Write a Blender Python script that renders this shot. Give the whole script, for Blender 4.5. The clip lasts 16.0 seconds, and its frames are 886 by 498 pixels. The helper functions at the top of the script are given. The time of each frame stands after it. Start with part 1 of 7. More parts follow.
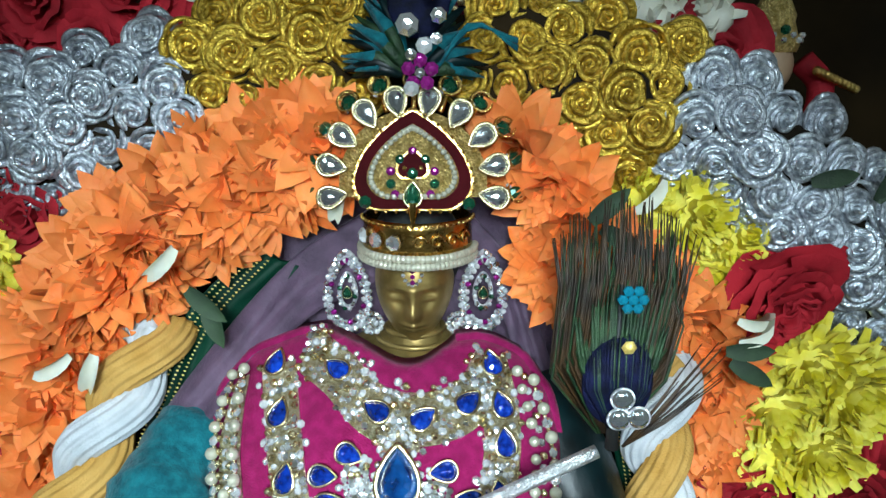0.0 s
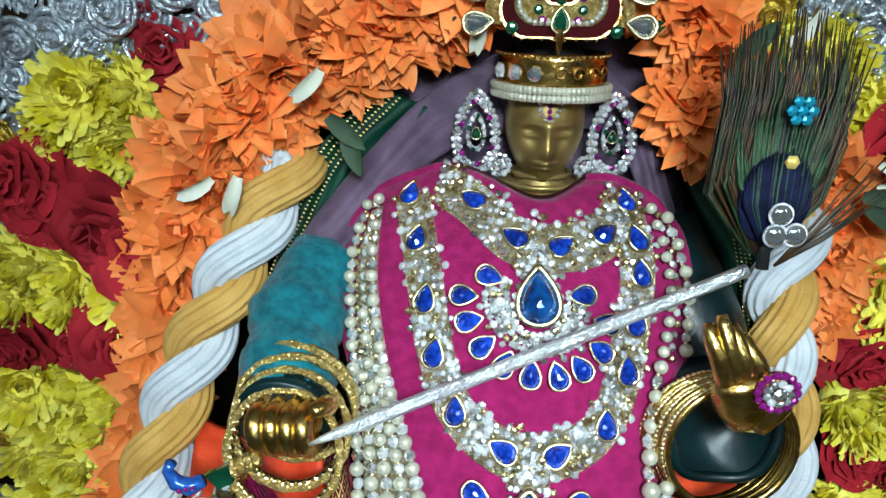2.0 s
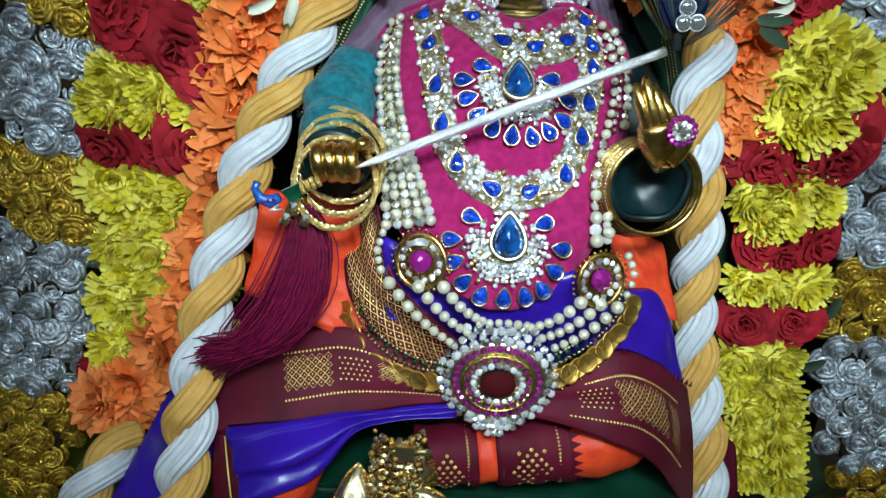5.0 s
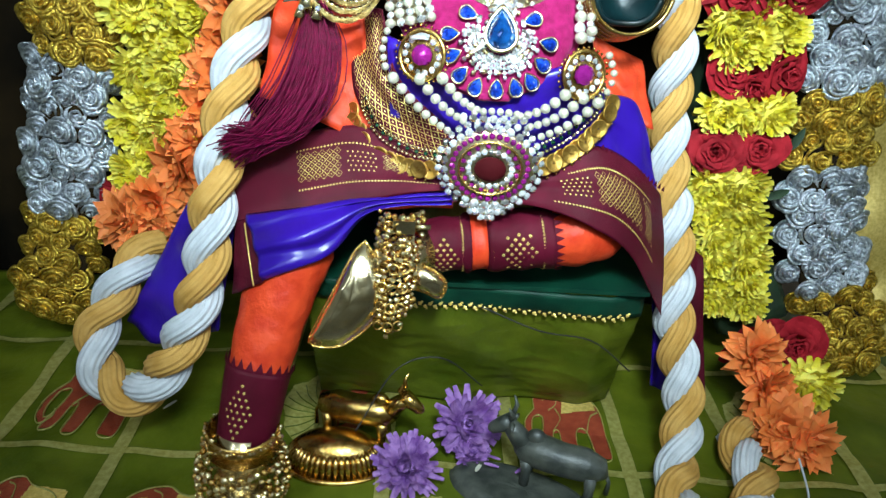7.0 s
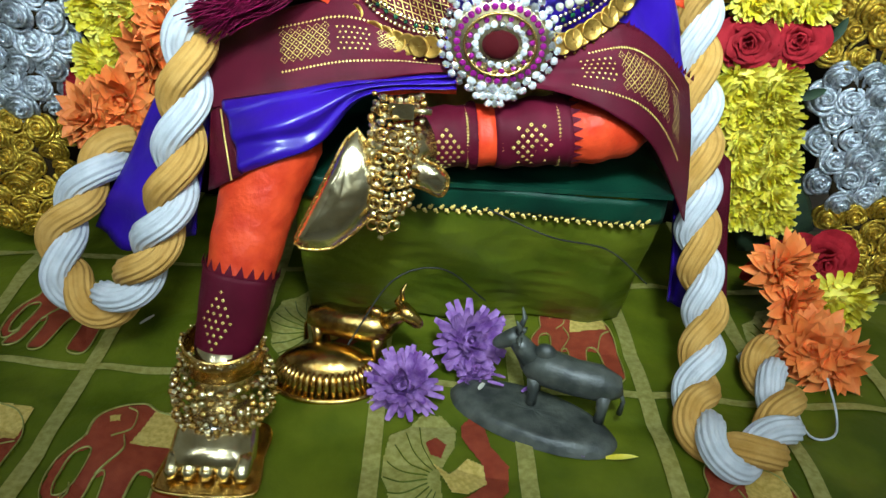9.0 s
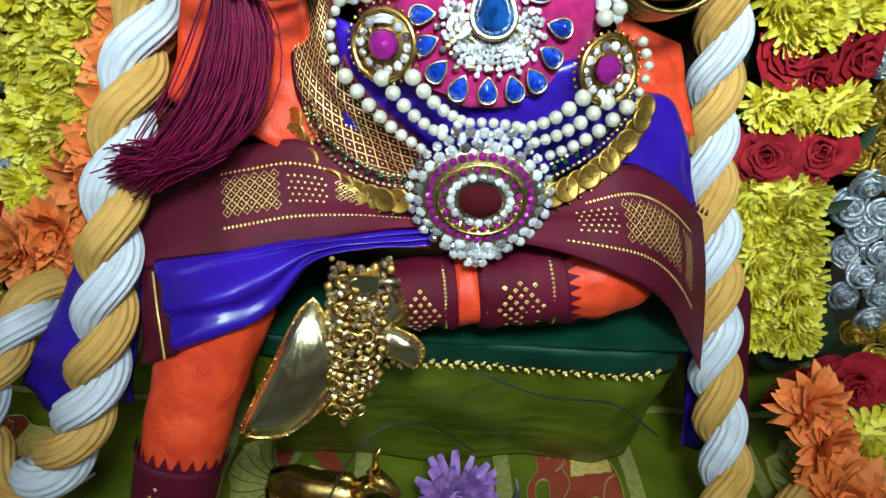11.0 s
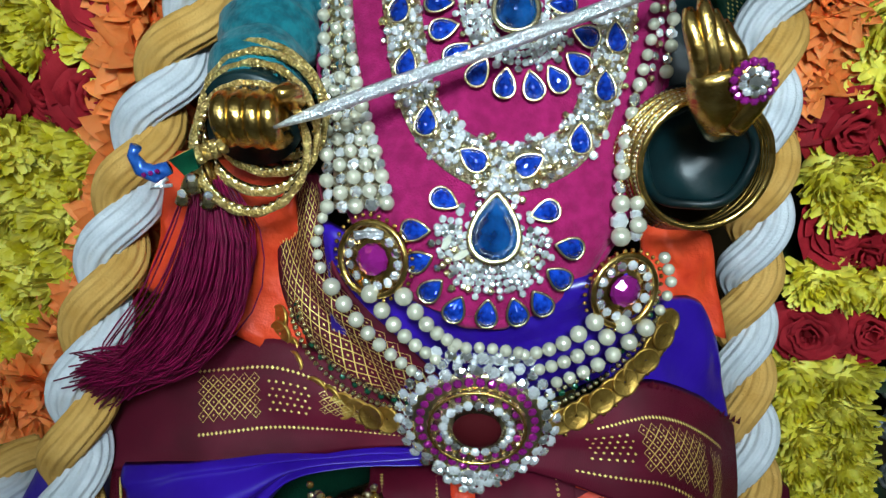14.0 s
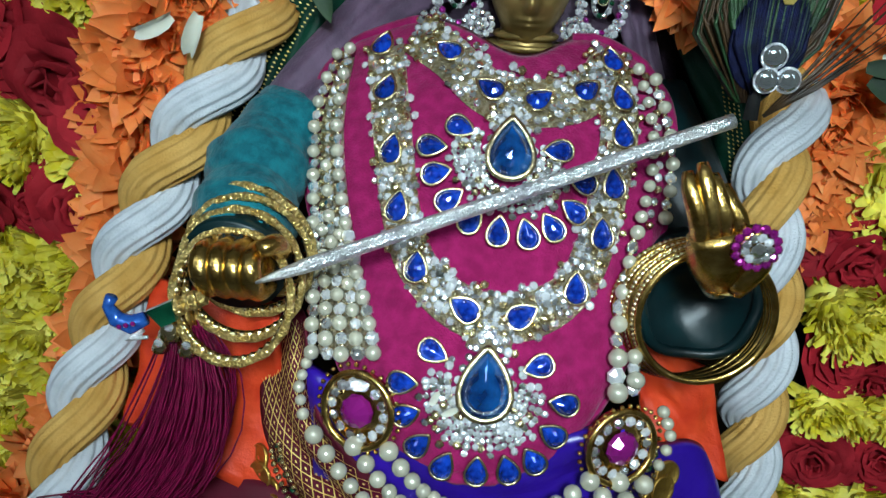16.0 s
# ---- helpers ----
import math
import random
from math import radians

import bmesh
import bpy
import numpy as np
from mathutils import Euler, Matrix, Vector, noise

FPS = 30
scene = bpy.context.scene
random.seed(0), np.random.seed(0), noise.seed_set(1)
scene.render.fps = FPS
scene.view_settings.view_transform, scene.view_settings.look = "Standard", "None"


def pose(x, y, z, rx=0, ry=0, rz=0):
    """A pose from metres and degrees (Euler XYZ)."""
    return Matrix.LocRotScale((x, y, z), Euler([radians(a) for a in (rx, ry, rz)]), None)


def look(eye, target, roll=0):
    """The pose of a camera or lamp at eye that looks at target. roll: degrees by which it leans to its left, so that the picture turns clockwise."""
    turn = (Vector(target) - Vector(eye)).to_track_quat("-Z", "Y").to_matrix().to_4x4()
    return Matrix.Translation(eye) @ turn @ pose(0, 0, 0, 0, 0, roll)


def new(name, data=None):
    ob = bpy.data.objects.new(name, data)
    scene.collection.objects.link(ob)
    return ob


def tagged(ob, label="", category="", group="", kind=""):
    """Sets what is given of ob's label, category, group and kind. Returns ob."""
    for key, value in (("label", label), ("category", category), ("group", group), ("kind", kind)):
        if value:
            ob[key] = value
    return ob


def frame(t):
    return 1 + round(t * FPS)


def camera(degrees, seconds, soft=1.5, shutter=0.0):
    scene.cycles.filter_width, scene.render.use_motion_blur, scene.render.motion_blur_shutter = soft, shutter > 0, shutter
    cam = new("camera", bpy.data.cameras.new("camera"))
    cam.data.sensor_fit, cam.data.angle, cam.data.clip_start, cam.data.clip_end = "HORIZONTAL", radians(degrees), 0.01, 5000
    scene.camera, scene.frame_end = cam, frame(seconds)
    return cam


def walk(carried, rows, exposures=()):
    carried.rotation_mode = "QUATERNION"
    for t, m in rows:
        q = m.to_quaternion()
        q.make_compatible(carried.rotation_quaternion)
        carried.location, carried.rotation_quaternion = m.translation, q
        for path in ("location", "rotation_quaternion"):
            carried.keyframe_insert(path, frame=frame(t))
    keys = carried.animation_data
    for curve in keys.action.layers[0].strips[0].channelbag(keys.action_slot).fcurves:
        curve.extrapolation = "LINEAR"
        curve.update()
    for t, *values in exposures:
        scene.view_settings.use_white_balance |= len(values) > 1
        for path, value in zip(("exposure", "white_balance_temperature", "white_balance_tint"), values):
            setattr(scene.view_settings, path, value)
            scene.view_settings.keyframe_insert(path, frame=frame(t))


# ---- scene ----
cam = camera(62.2, 16.0, soft=1.4)
METRES, EYE, TILT, LEAN, TURN = 0.8, 0.66, -15.0, 0.0, 0.0
ROWS = [
    (0.0, 0.0, 0.0, 0.0, 0.0, 0.0, -0.0),
    (0.5, -0.0147, 0.0171, -0.0225, 0.24, -1.36, -0.55),
    (1.0, -0.0318, 0.0212, -0.0423, 0.73, -2.85, -0.97),
    (1.5, -0.0481, 0.0079, -0.0554, 1.45, -3.41, -1.25),
    (2.0, -0.0678, -0.0075, -0.0721, 2.16, -4.29, -1.87),
    (2.5, -0.073, -0.0307, -0.0915, 2.6, -4.82, -2.48),
    (3.0, -0.0736, -0.0599, -0.1163, 2.44, -5.25, -3.17),
    (3.5, -0.0804, -0.0889, -0.1378, 2.21, -5.86, -3.33),
    (4.0, -0.0847, -0.1167, -0.1591, 1.76, -6.45, -3.2),
    (6.5, -0.0652, -0.2676, -0.279, -0.57, -9.18, -2.29),
    (7.0, -0.0776, -0.2767, -0.3187, -0.03, -11.39, -3.11),
    (7.5, -0.0794, -0.2843, -0.3555, 0.23, -13.51, -3.26),
    (8.0, -0.0806, -0.2654, -0.3932, -0.07, -15.91, -3.88),
    (10.5, -0.071, -0.1096, -0.318, -0.72, -15.18, -2.6),
    (11.0, -0.0657, -0.088, -0.2906, -0.71, -14.05, -2.48),
    (11.5, -0.0611, -0.0701, -0.2709, -0.2, -14.03, -2.3),
    (12.0, -0.0582, -0.0605, -0.2449, 0.72, -13.23, -2.28),
    (12.5, -0.0514, -0.0517, -0.2273, 1.68, -12.39, -2.8),
    (13.0, -0.0469, -0.0378, -0.2121, 2.2, -11.78, -3.13),
    (13.5, -0.0491, -0.024, -0.2032, 2.58, -11.74, -3.29),
    (14.0, -0.0439, -0.0139, -0.1906, 2.63, -10.93, -3.56),
    (14.5, -0.0426, 0.0, -0.1766, 2.69, -9.94, -3.92),
    (15.0, -0.0385, 0.0049, -0.1614, 2.65, -9.11, -4.14),
    (15.5, -0.0368, 0.0095, -0.1483, 2.49, -8.37, -4.39),
    (16.0, -0.0436, 0.0128, -0.1341, 2.76, -7.61, -4.55),
]
walk(cam, [(t, pose(0, 0, EYE, TILT, LEAN, TURN) @ pose(METRES * x, METRES * y, METRES * z, 90 + pitch, roll, yaw)) for t, x, y, z, yaw, pitch, roll in ROWS],
     exposures=[(0.0, -0.38), (2.0, -0.44), (4.0, -0.48), (6.5, 0.16), (8.0, 0.66), (10.5, 0.18), (11.5, 0.00), (12.5, -0.28), (14.0, -0.60), (16.0, -0.84)])

# ---- light ----
world = bpy.data.worlds.new("room_air")
scene.world = world
world.use_nodes = True
world.node_tree.nodes["Background"].inputs[0].default_value = (0.80, 0.88, 1.0, 1)
world.node_tree.nodes["Background"].inputs[1].default_value = 0.25


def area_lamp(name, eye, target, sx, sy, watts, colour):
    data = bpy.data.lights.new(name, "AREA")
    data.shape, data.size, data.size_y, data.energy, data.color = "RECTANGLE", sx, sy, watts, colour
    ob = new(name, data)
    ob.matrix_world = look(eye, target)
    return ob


# Added lamps, none in view; their spread gives the stone facets more glints.
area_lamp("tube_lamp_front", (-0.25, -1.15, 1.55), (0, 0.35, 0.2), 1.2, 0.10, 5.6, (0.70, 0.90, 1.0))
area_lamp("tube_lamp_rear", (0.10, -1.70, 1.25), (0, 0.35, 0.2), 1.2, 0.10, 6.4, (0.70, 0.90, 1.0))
area_lamp("tube_lamp_left", (-1.0, -0.7, 1.30), (0, 0.35, 0.2), 0.08, 0.9, 2.6, (0.70, 0.90, 1.0))
area_lamp("tube_lamp_side", (1.0, -0.8, 1.20), (0, 0.35, 0.2), 0.08, 0.9, 3.0, (0.70, 0.90, 1.0))
# Unseen narrow lamp, added to brighten the chest more than the sides.
chest_lamp = area_lamp("spot_bulb", (0.0, -0.32, 0.78), (-0.03, 0.28, 0.40), 0.12, 0.12, 1.85, (0.72, 0.92, 1.0))
chest_lamp.data.spread = radians(64)

# ---- materials ----


def material(name, c1, c2=None, rough=0.5, metal=0.0, scale=40.0, grain=0.3, grain_scale=400.0, vary=0.0, sheen=0.0,
             coat=0.0, through_light=0.0, kind="noise", bump_distance=0.001, spec=0.5):
    """A surface of two tones mixed by noise, with fine relief; vary: lightness change from piece to piece."""
    m = bpy.data.materials.new(name)
    m.use_nodes = True
    nt = m.node_tree
    n, lk = nt.nodes, nt.links
    bsdf = n["Principled BSDF"]
    bsdf.inputs["Roughness"].default_value = rough
    bsdf.inputs["Metallic"].default_value = metal
    bsdf.inputs["Sheen Weight"].default_value = sheen
    bsdf.inputs["Coat Weight"].default_value = coat
    bsdf.inputs["Specular IOR Level"].default_value = spec
    bsdf.inputs["Subsurface Weight"].default_value = through_light
    bsdf.inputs["Subsurface Radius"].default_value = (0.004, 0.003, 0.002)
    co = n.new("ShaderNodeTexCoord")
    tone = n.new("ShaderNodeTexNoise")
    tone.inputs["Scale"].default_value, tone.inputs["Detail"].default_value = scale, 4
    lk.new(co.outputs["Object"], tone.inputs["Vector"])
    ramp = n.new("ShaderNodeValToRGB")
    ramp.color_ramp.elements[0].position, ramp.color_ramp.elements[1].position = 0.35, 0.65
    ramp.color_ramp.elements[0].color = (*c1, 1)
    ramp.color_ramp.elements[1].color = (*(c2 or [min(1, v * 1.25) for v in c1]), 1)
    lk.new(tone.outputs["Fac"], ramp.inputs["Fac"])
    colour = ramp.outputs["Color"]
    if vary:
        info = n.new("ShaderNodeObjectInfo")
        rng = n.new("ShaderNodeMapRange")
        rng.inputs["To Min"].default_value, rng.inputs["To Max"].default_value = 1 - vary, 1 + vary
        lk.new(info.outputs["Random"], rng.inputs["Value"])
        hsv = n.new("ShaderNodeHueSaturation")
        lk.new(rng.outputs["Result"], hsv.inputs["Value"])
        lk.new(colour, hsv.inputs["Color"])
        colour = hsv.outputs["Color"]
    lk.new(colour, bsdf.inputs["Base Color"])
    if grain:
        if kind == "cells":
            fine = n.new("ShaderNodeTexVoronoi")
            out = fine.outputs["Distance"]
        elif kind == "weave":
            fine = n.new("ShaderNodeTexWave")
            fine.inputs["Distortion"].default_value = 1.0
            out = fine.outputs["Fac"]
        else:
            fine = n.new("ShaderNodeTexNoise")
            fine.inputs["Detail"].default_value = 5
            out = fine.outputs["Fac"]
        fine.inputs["Scale"].default_value = grain_scale
        lk.new(co.outputs["Object"], fine.inputs["Vector"])
        bump = n.new("ShaderNodeBump")
        bump.inputs["Strength"].default_value, bump.inputs["Distance"].default_value = grain, bump_distance
        lk.new(out, bump.inputs["Height"])
        lk.new(bump.outputs["Normal"], bsdf.inputs["Normal"])
    return m


GOLD = material("gold_metal", (0.52, 0.30, 0.07), (0.78, 0.52, 0.17), 0.22, 1.0, 160, 0.35, 420)
FILIGREE = material("gold_filigree", (0.55, 0.36, 0.10), (0.85, 0.62, 0.24), 0.32, 0.8, 300, 0.8, 700, kind="cells", bump_distance=0.002)
PALE_GOLD = material("pale_gold_metal", (0.72, 0.58, 0.32), (0.85, 0.72, 0.45), 0.22, 1.0, 100, 0.15, 300)
BRONZE = material("dark_bronze", (0.20, 0.13, 0.04), (0.40, 0.27, 0.09), 0.42, 0.7, 70, 0.25, 260)
COIN = material("coin_brass", (0.42, 0.22, 0.04), (0.60, 0.36, 0.08), 0.35, 0.9, 200, 0.5, 700, vary=0.2)
SILVER = material("silver_metal", (0.66, 0.66, 0.69), (0.90, 0.90, 0.92), 0.30, 0.9, 900, 0.55, 1300, kind="cells", bump_distance=0.0012)
SILVER_FOAM = material("silver_glitter_foam", (0.34, 0.37, 0.42), (0.82, 0.85, 0.90), 0.30, 0.85, 330, 0.5, 1000, vary=0.12, kind="cells", bump_distance=0.0010)
GOLD_FOAM = material("gold_glitter_foam", (0.36, 0.21, 0.014), (0.90, 0.62, 0.10), 0.30, 0.85, 330, 0.5, 1000, vary=0.12, kind="cells", bump_distance=0.0010)
YELLOW = material("yellow_petal", (0.68, 0.56, 0.014), (0.90, 0.80, 0.15), 0.6, 0, 60, 0.3, 500, vary=0.10, through_light=0.25)
ORANGE = material("orange_petal", (0.78, 0.19, 0.035), (0.92, 0.30, 0.085), 0.6, 0, 40, 0.3, 400, vary=0.12, through_light=0.45, spec=0.3)
RED = material("red_rose_cloth", (0.24, 0.006, 0.012), (0.42, 0.016, 0.026), 0.75, 0, 60, 0.4, 600, vary=0.22, spec=0.2)
PURPLE_PETAL = material("violet_petal", (0.16, 0.05, 0.26), (0.42, 0.22, 0.52), 0.6, 0, 90, 0.3, 500, vary=0.2, through_light=0.15)
WHITE_PETAL = material("white_petal", (0.55, 0.53, 0.42), (0.70, 0.68, 0.58), 0.6, 0, 40, 0.2, 300, vary=0.08, through_light=0.2)
LEAF = material("dark_leaf", (0.008, 0.022, 0.008), (0.02, 0.045, 0.015), 0.7, 0, 50, 0.4, 300, vary=0.2)
WHITE_YARN = material("white_cotton_yarn", (0.48, 0.50, 0.53), (0.62, 0.63, 0.66), 0.85, 0, 60, 0.8, 900, spec=0.2)
GOLD_YARN = material("golden_cotton_yarn", (0.48, 0.25, 0.055), (0.60, 0.34, 0.095), 0.85, 0, 60, 0.8, 900, spec=0.2)
MAGENTA = material("magenta_velvet", (0.19, 0.005, 0.055), (0.27, 0.009, 0.083), 0.85, 0, 160, 0.7, 900, sheen=0.10, spec=0.1)
TEAL = material("teal_velvet", (0.003, 0.070, 0.090), (0.008, 0.145, 0.175), 0.75, 0, 160, 0.9, 420, sheen=0.10, spec=0.1)
# Near-black: dark velvet plus the shade of the sleeve hollows put into the colour.
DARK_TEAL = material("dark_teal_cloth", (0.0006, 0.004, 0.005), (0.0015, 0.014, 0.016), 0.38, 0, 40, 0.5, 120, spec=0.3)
GREEN_SILK = material("dark_green_silk", (0.001, 0.020, 0.012), (0.003, 0.042, 0.022), 0.5, 0, 30, 0.4, 700, spec=0.2)
MAROON = material("maroon_silk", (0.060, 0.002, 0.009), (0.095, 0.004, 0.016), 0.55, 0, 30, 0.30, 900, bump_distance=0.0006, kind="weave", spec=0.16)
PURPLE = material("purple_satin", (0.016, 0.003, 0.17), (0.032, 0.007, 0.30), 0.30, 0, 14, 0.30, 60, bump_distance=0.003, spec=0.35)
ORANGE_SILK = material("orange_red_silk", (0.52, 0.032, 0.009), (0.68, 0.062, 0.016), 0.50, 0, 60, 0.55, 110, bump_distance=0.0035, spec=0.25)
VEIL = material("mauve_velvet", (0.055, 0.028, 0.055), (0.11, 0.06, 0.105), 0.7, 0, 60, 0.7, 400, sheen=0.12)
OLIVE = material("olive_silk", (0.062, 0.085, 0.004), (0.125, 0.145, 0.009), 0.42, 0, 18, 0.5, 34, bump_distance=0.006, spec=0.3)
ZARI = material("gold_zari_thread", (0.66, 0.45, 0.10), (0.86, 0.64, 0.20), 0.30, 0.35, 300, 0.2, 1600, kind="weave")
PALE_ZARI = material("pale_olive_zari", (0.30, 0.27, 0.06), (0.44, 0.40, 0.13), 0.32, 0.25, 200, 0.15, 1600, kind="weave")
BRICK = material("brick_red_brocade", (0.30, 0.040, 0.018), (0.40, 0.07, 0.03), 0.5, 0, 120, 0.5, 1600, kind="weave")
PEARL = material("cream_pearl", (0.44, 0.41, 0.31), (0.56, 0.53, 0.42), 0.20, 0.35, 30, 0, 100, vary=0.10, coat=1.0)
STONE = material("clear_rhinestone", (0.92, 0.93, 0.96), (1.0, 1.0, 1.0), 0.09, 0.5, 300, 0, 100, coat=1.0)
stone_nodes, stone_links = STONE.node_tree.nodes, STONE.node_tree.links
stone_info, stone_range = stone_nodes.new("ShaderNodeObjectInfo"), stone_nodes.new("ShaderNodeMapRange")
stone_range.inputs["To Min"].default_value, stone_range.inputs["To Max"].default_value = 0.55, 1.0
stone_links.new(stone_info.outputs["Random"], stone_range.inputs["Value"])
stone_links.new(stone_range.outputs["Result"], stone_nodes["Principled BSDF"].inputs["Metallic"])
STONE_BED = material("pale_metal_bed", (0.50, 0.38, 0.18), (0.80, 0.70, 0.48), 0.30, 0.8, 400, 1.0, 900, kind="cells", bump_distance=0.002)
BLUE_GEM = material("blue_glass_gem", (0.003, 0.014, 0.20), (0.010, 0.08, 0.65), 0.06, 0.5, 1.6, 0, 100, coat=1.0, vary=0.3)
TEAL_GEM = material("deep_blue_gem", (0.002, 0.016, 0.10), (0.010, 0.13, 0.46), 0.05, 0.5, 1.2, 0, 100, coat=1.0)
PINK_GEM = material("magenta_glass_gem", (0.16, 0.003, 0.11), (0.46, 0.025, 0.32), 0.08, 0.55, 300, 0, 100, coat=1.0, vary=0.25)
GREEN_GEM = material("green_glass_gem", (0.002, 0.035, 0.018), (0.008, 0.13, 0.06), 0.06, 0.5, 90, 0, 100, coat=1.0, vary=0.2)
CLEAR_GEM = material("grey_mirror_gem", (0.45, 0.48, 0.50), (0.70, 0.72, 0.74), 0.08, 0.9, 90, 0, 100, coat=1.0, vary=0.2)
RED_ENAMEL = material("dark_red_enamel", (0.035, 0.002, 0.003), (0.055, 0.003, 0.005), 0.8, 0, 60, 0.1, 300, spec=0.08)
BLUE_ENAMEL = material("blue_enamel", (0.01, 0.05, 0.28), (0.03, 0.14, 0.50), 0.2, 0.3, 200, 0, 100)
TASSEL = material("crimson_silk_thread", (0.085, 0.001, 0.016), (0.20, 0.003, 0.045), 0.5, 0, 200, 0.3, 900, spec=0.2)
PLUME = material("brown_feather_barb", (0.018, 0.010, 0.006), (0.06, 0.028, 0.008), 0.5, 0.1, 80, 0.2, 400)
PLUME_GREEN = material("green_feather", (0.006, 0.022, 0.008), (0.02, 0.06, 0.018), 0.5, 0.2, 150, 0.6, 900)
PLUME_EYE = material("dark_blue_feather_eye", (0.001, 0.002, 0.010), (0.004, 0.006, 0.036), 0.7, 0.0, 150, 0.6, 500, spec=0.15)
TURQUOISE = material("turquoise_glass", (0.0, 0.18, 0.32), (0.02, 0.45, 0.60), 0.15, 0.5, 150, 0, 100, coat=1.0)
GREY_STONE = material("dark_grey_soapstone", (0.030, 0.034, 0.030), (0.085, 0.09, 0.075), 0.4, 0, 70, 0.5, 300, spec=0.5)
DARK_CLOTH = material("dark_backdrop_cloth", (0.010, 0.007, 0.004), (0.030, 0.018, 0.007), 0.95, 0, 9, 0.5, 60, spec=0.1)
PAINT = material("beige_wall_paint", (0.60, 0.57, 0.48), (0.68, 0.64, 0.54), 0.7, 0, 6, 0.15, 120)
FLOOR_TILE = material("grey_floor_stone", (0.28, 0.27, 0.25), (0.36, 0.35, 0.32), 0.4, 0, 8, 0.1, 60)
WOOD = material("dark_stained_wood", (0.09, 0.045, 0.018), (0.16, 0.08, 0.03), 0.45, 0, 18, 0.3, 90)
BLACK = material("black_thread", (0.008, 0.008, 0.008), (0.016, 0.016, 0.016), 0.6)

# ---- mesh helpers ----


class Geo:
    """Vertices and faces gathered for one mesh."""

    def __init__(self):
        self.v, self.f = [], []

    def add(self, v, f):
        k = len(self.v)
        self.v += [tuple(p) for p in v]
        self.f += [tuple(i + k for i in q) for q in f]
        return self

    def grid(self, fn, nu, nv, loop_u=False):
        v = [fn(i / nu, j / nv) for i in range(nu if loop_u else nu + 1) for j in range(nv + 1)]
        w, n = nv + 1, nu if loop_u else nu + 1
        f = [(i * w + j, ((i + 1) % n) * w + j, ((i + 1) % n) * w + j + 1, i * w + j + 1) for i in range(nu) for j in range(nv)]
        return self.add(v, f)

    def slab(self, fn, nu, nv, thick):
        """A sheet with thickness; thick is a vector."""
        t = Vector(thick)
        top = [Vector(fn(i / nu, j / nv)) for i in range(nu + 1) for j in range(nv + 1)]
        w, n = nv + 1, (nu + 1) * (nv + 1)
        f = [(i * w + j, (i + 1) * w + j, (i + 1) * w + j + 1, i * w + j + 1) for i in range(nu) for j in range(nv)]
        f += [tuple(a + n for a in reversed(q)) for q in f]
        rim = [i * w for i in range(nu + 1)] + [nu * w + j for j in range(1, w)] + [i * w + nv for i in range(nu - 1, -1, -1)] + [j for j in range(nv - 1, 0, -1)]
        f += [(rim[a], rim[a - 1], rim[a - 1] + n, rim[a] + n) for a in range(len(rim))]
        return self.add(top + [p + t for p in top], f)

    def tube(self, pts, r, n=10, closed=False, lobes=0, depth=0.0, twist=0.0, flat=1.0):
        pts = [Vector(p) for p in pts]
        m = len(pts)
        rr = [r] * m if isinstance(r, (int, float)) else r
        v, side = [], None
        for i, p in enumerate(pts):
            d = (pts[(i + 1) % m] - pts[i - 1]) if closed else pts[min(i + 1, m - 1)] - pts[max(i - 1, 0)]
            d = d.normalized() if d.length > 1e-9 else Vector((0, 0, 1))
            if side is None:
                side = d.cross(Vector((0, 1, 0.013)))
                if side.length < 0.1:
                    side = d.cross(Vector((1, 0, 0)))
            side = (side - d * side.dot(d)).normalized()
            up = d.cross(side)
            for k in range(n):
                a = 2 * math.pi * k / n
                q = rr[i] * (1 + depth * math.cos(lobes * a + twist * i) if lobes else 1)
                v.append(p + side * (math.cos(a) * q) + up * (math.sin(a) * q * flat))
        f = []
        for i in range(m if closed else m - 1):
            for k in range(n):
                a, b = i * n + k, i * n + (k + 1) % n
                c, d = ((i + 1) % m) * n + (k + 1) % n, ((i + 1) % m) * n + k
                f.append((a, b, c, d))
        if not closed:
            f += [tuple(reversed(range(n))), tuple((m - 1) * n + k for k in range(n))]
        return self.add(v, f)

    def ball(self, c, r, nu=10, nv=7, power=1.0):
        rx, ry, rz = (r, r, r) if isinstance(r, (int, float)) else r
        c = Vector(c)
        v = [c + Vector((0, 0, rz))]
        for j in range(1, nv):
            for i in range(nu):
                a, b = 2 * math.pi * i / nu, math.pi * j / nv
                s = math.sin(b) ** power
                v.append(c + Vector((rx * s * math.cos(a), ry * s * math.sin(a), rz * math.cos(b))))
        v.append(c - Vector((0, 0, rz)))
        f = [(0, 1 + i, 1 + (i + 1) % nu) for i in range(nu)]
        for j in range(nv - 2):
            for i in range(nu):
                a, b = 1 + j * nu + i, 1 + j * nu + (i + 1) % nu
                f.append((a, a + nu, b + nu, b))
        k = 1 + (nv - 2) * nu
        f += [(k + i, len(v) - 1, k + (i + 1) % nu) for i in range(nu)]
        return self.add(v, f)

    def lathe(self, profile, n=16, c=(0, 0, 0)):
        """Turned about local z; profile: rows of radius, height."""
        c = Vector(c)
        v = [c + Vector((r * math.cos(2 * math.pi * k / n), r * math.sin(2 * math.pi * k / n), z)) for r, z in profile for k in range(n)]
        f = [(i * n + k, i * n + (k + 1) % n, (i + 1) * n + (k + 1) % n, (i + 1) * n + k) for i in range(len(profile) - 1) for k in range(n)]
        return self.add(v, f)

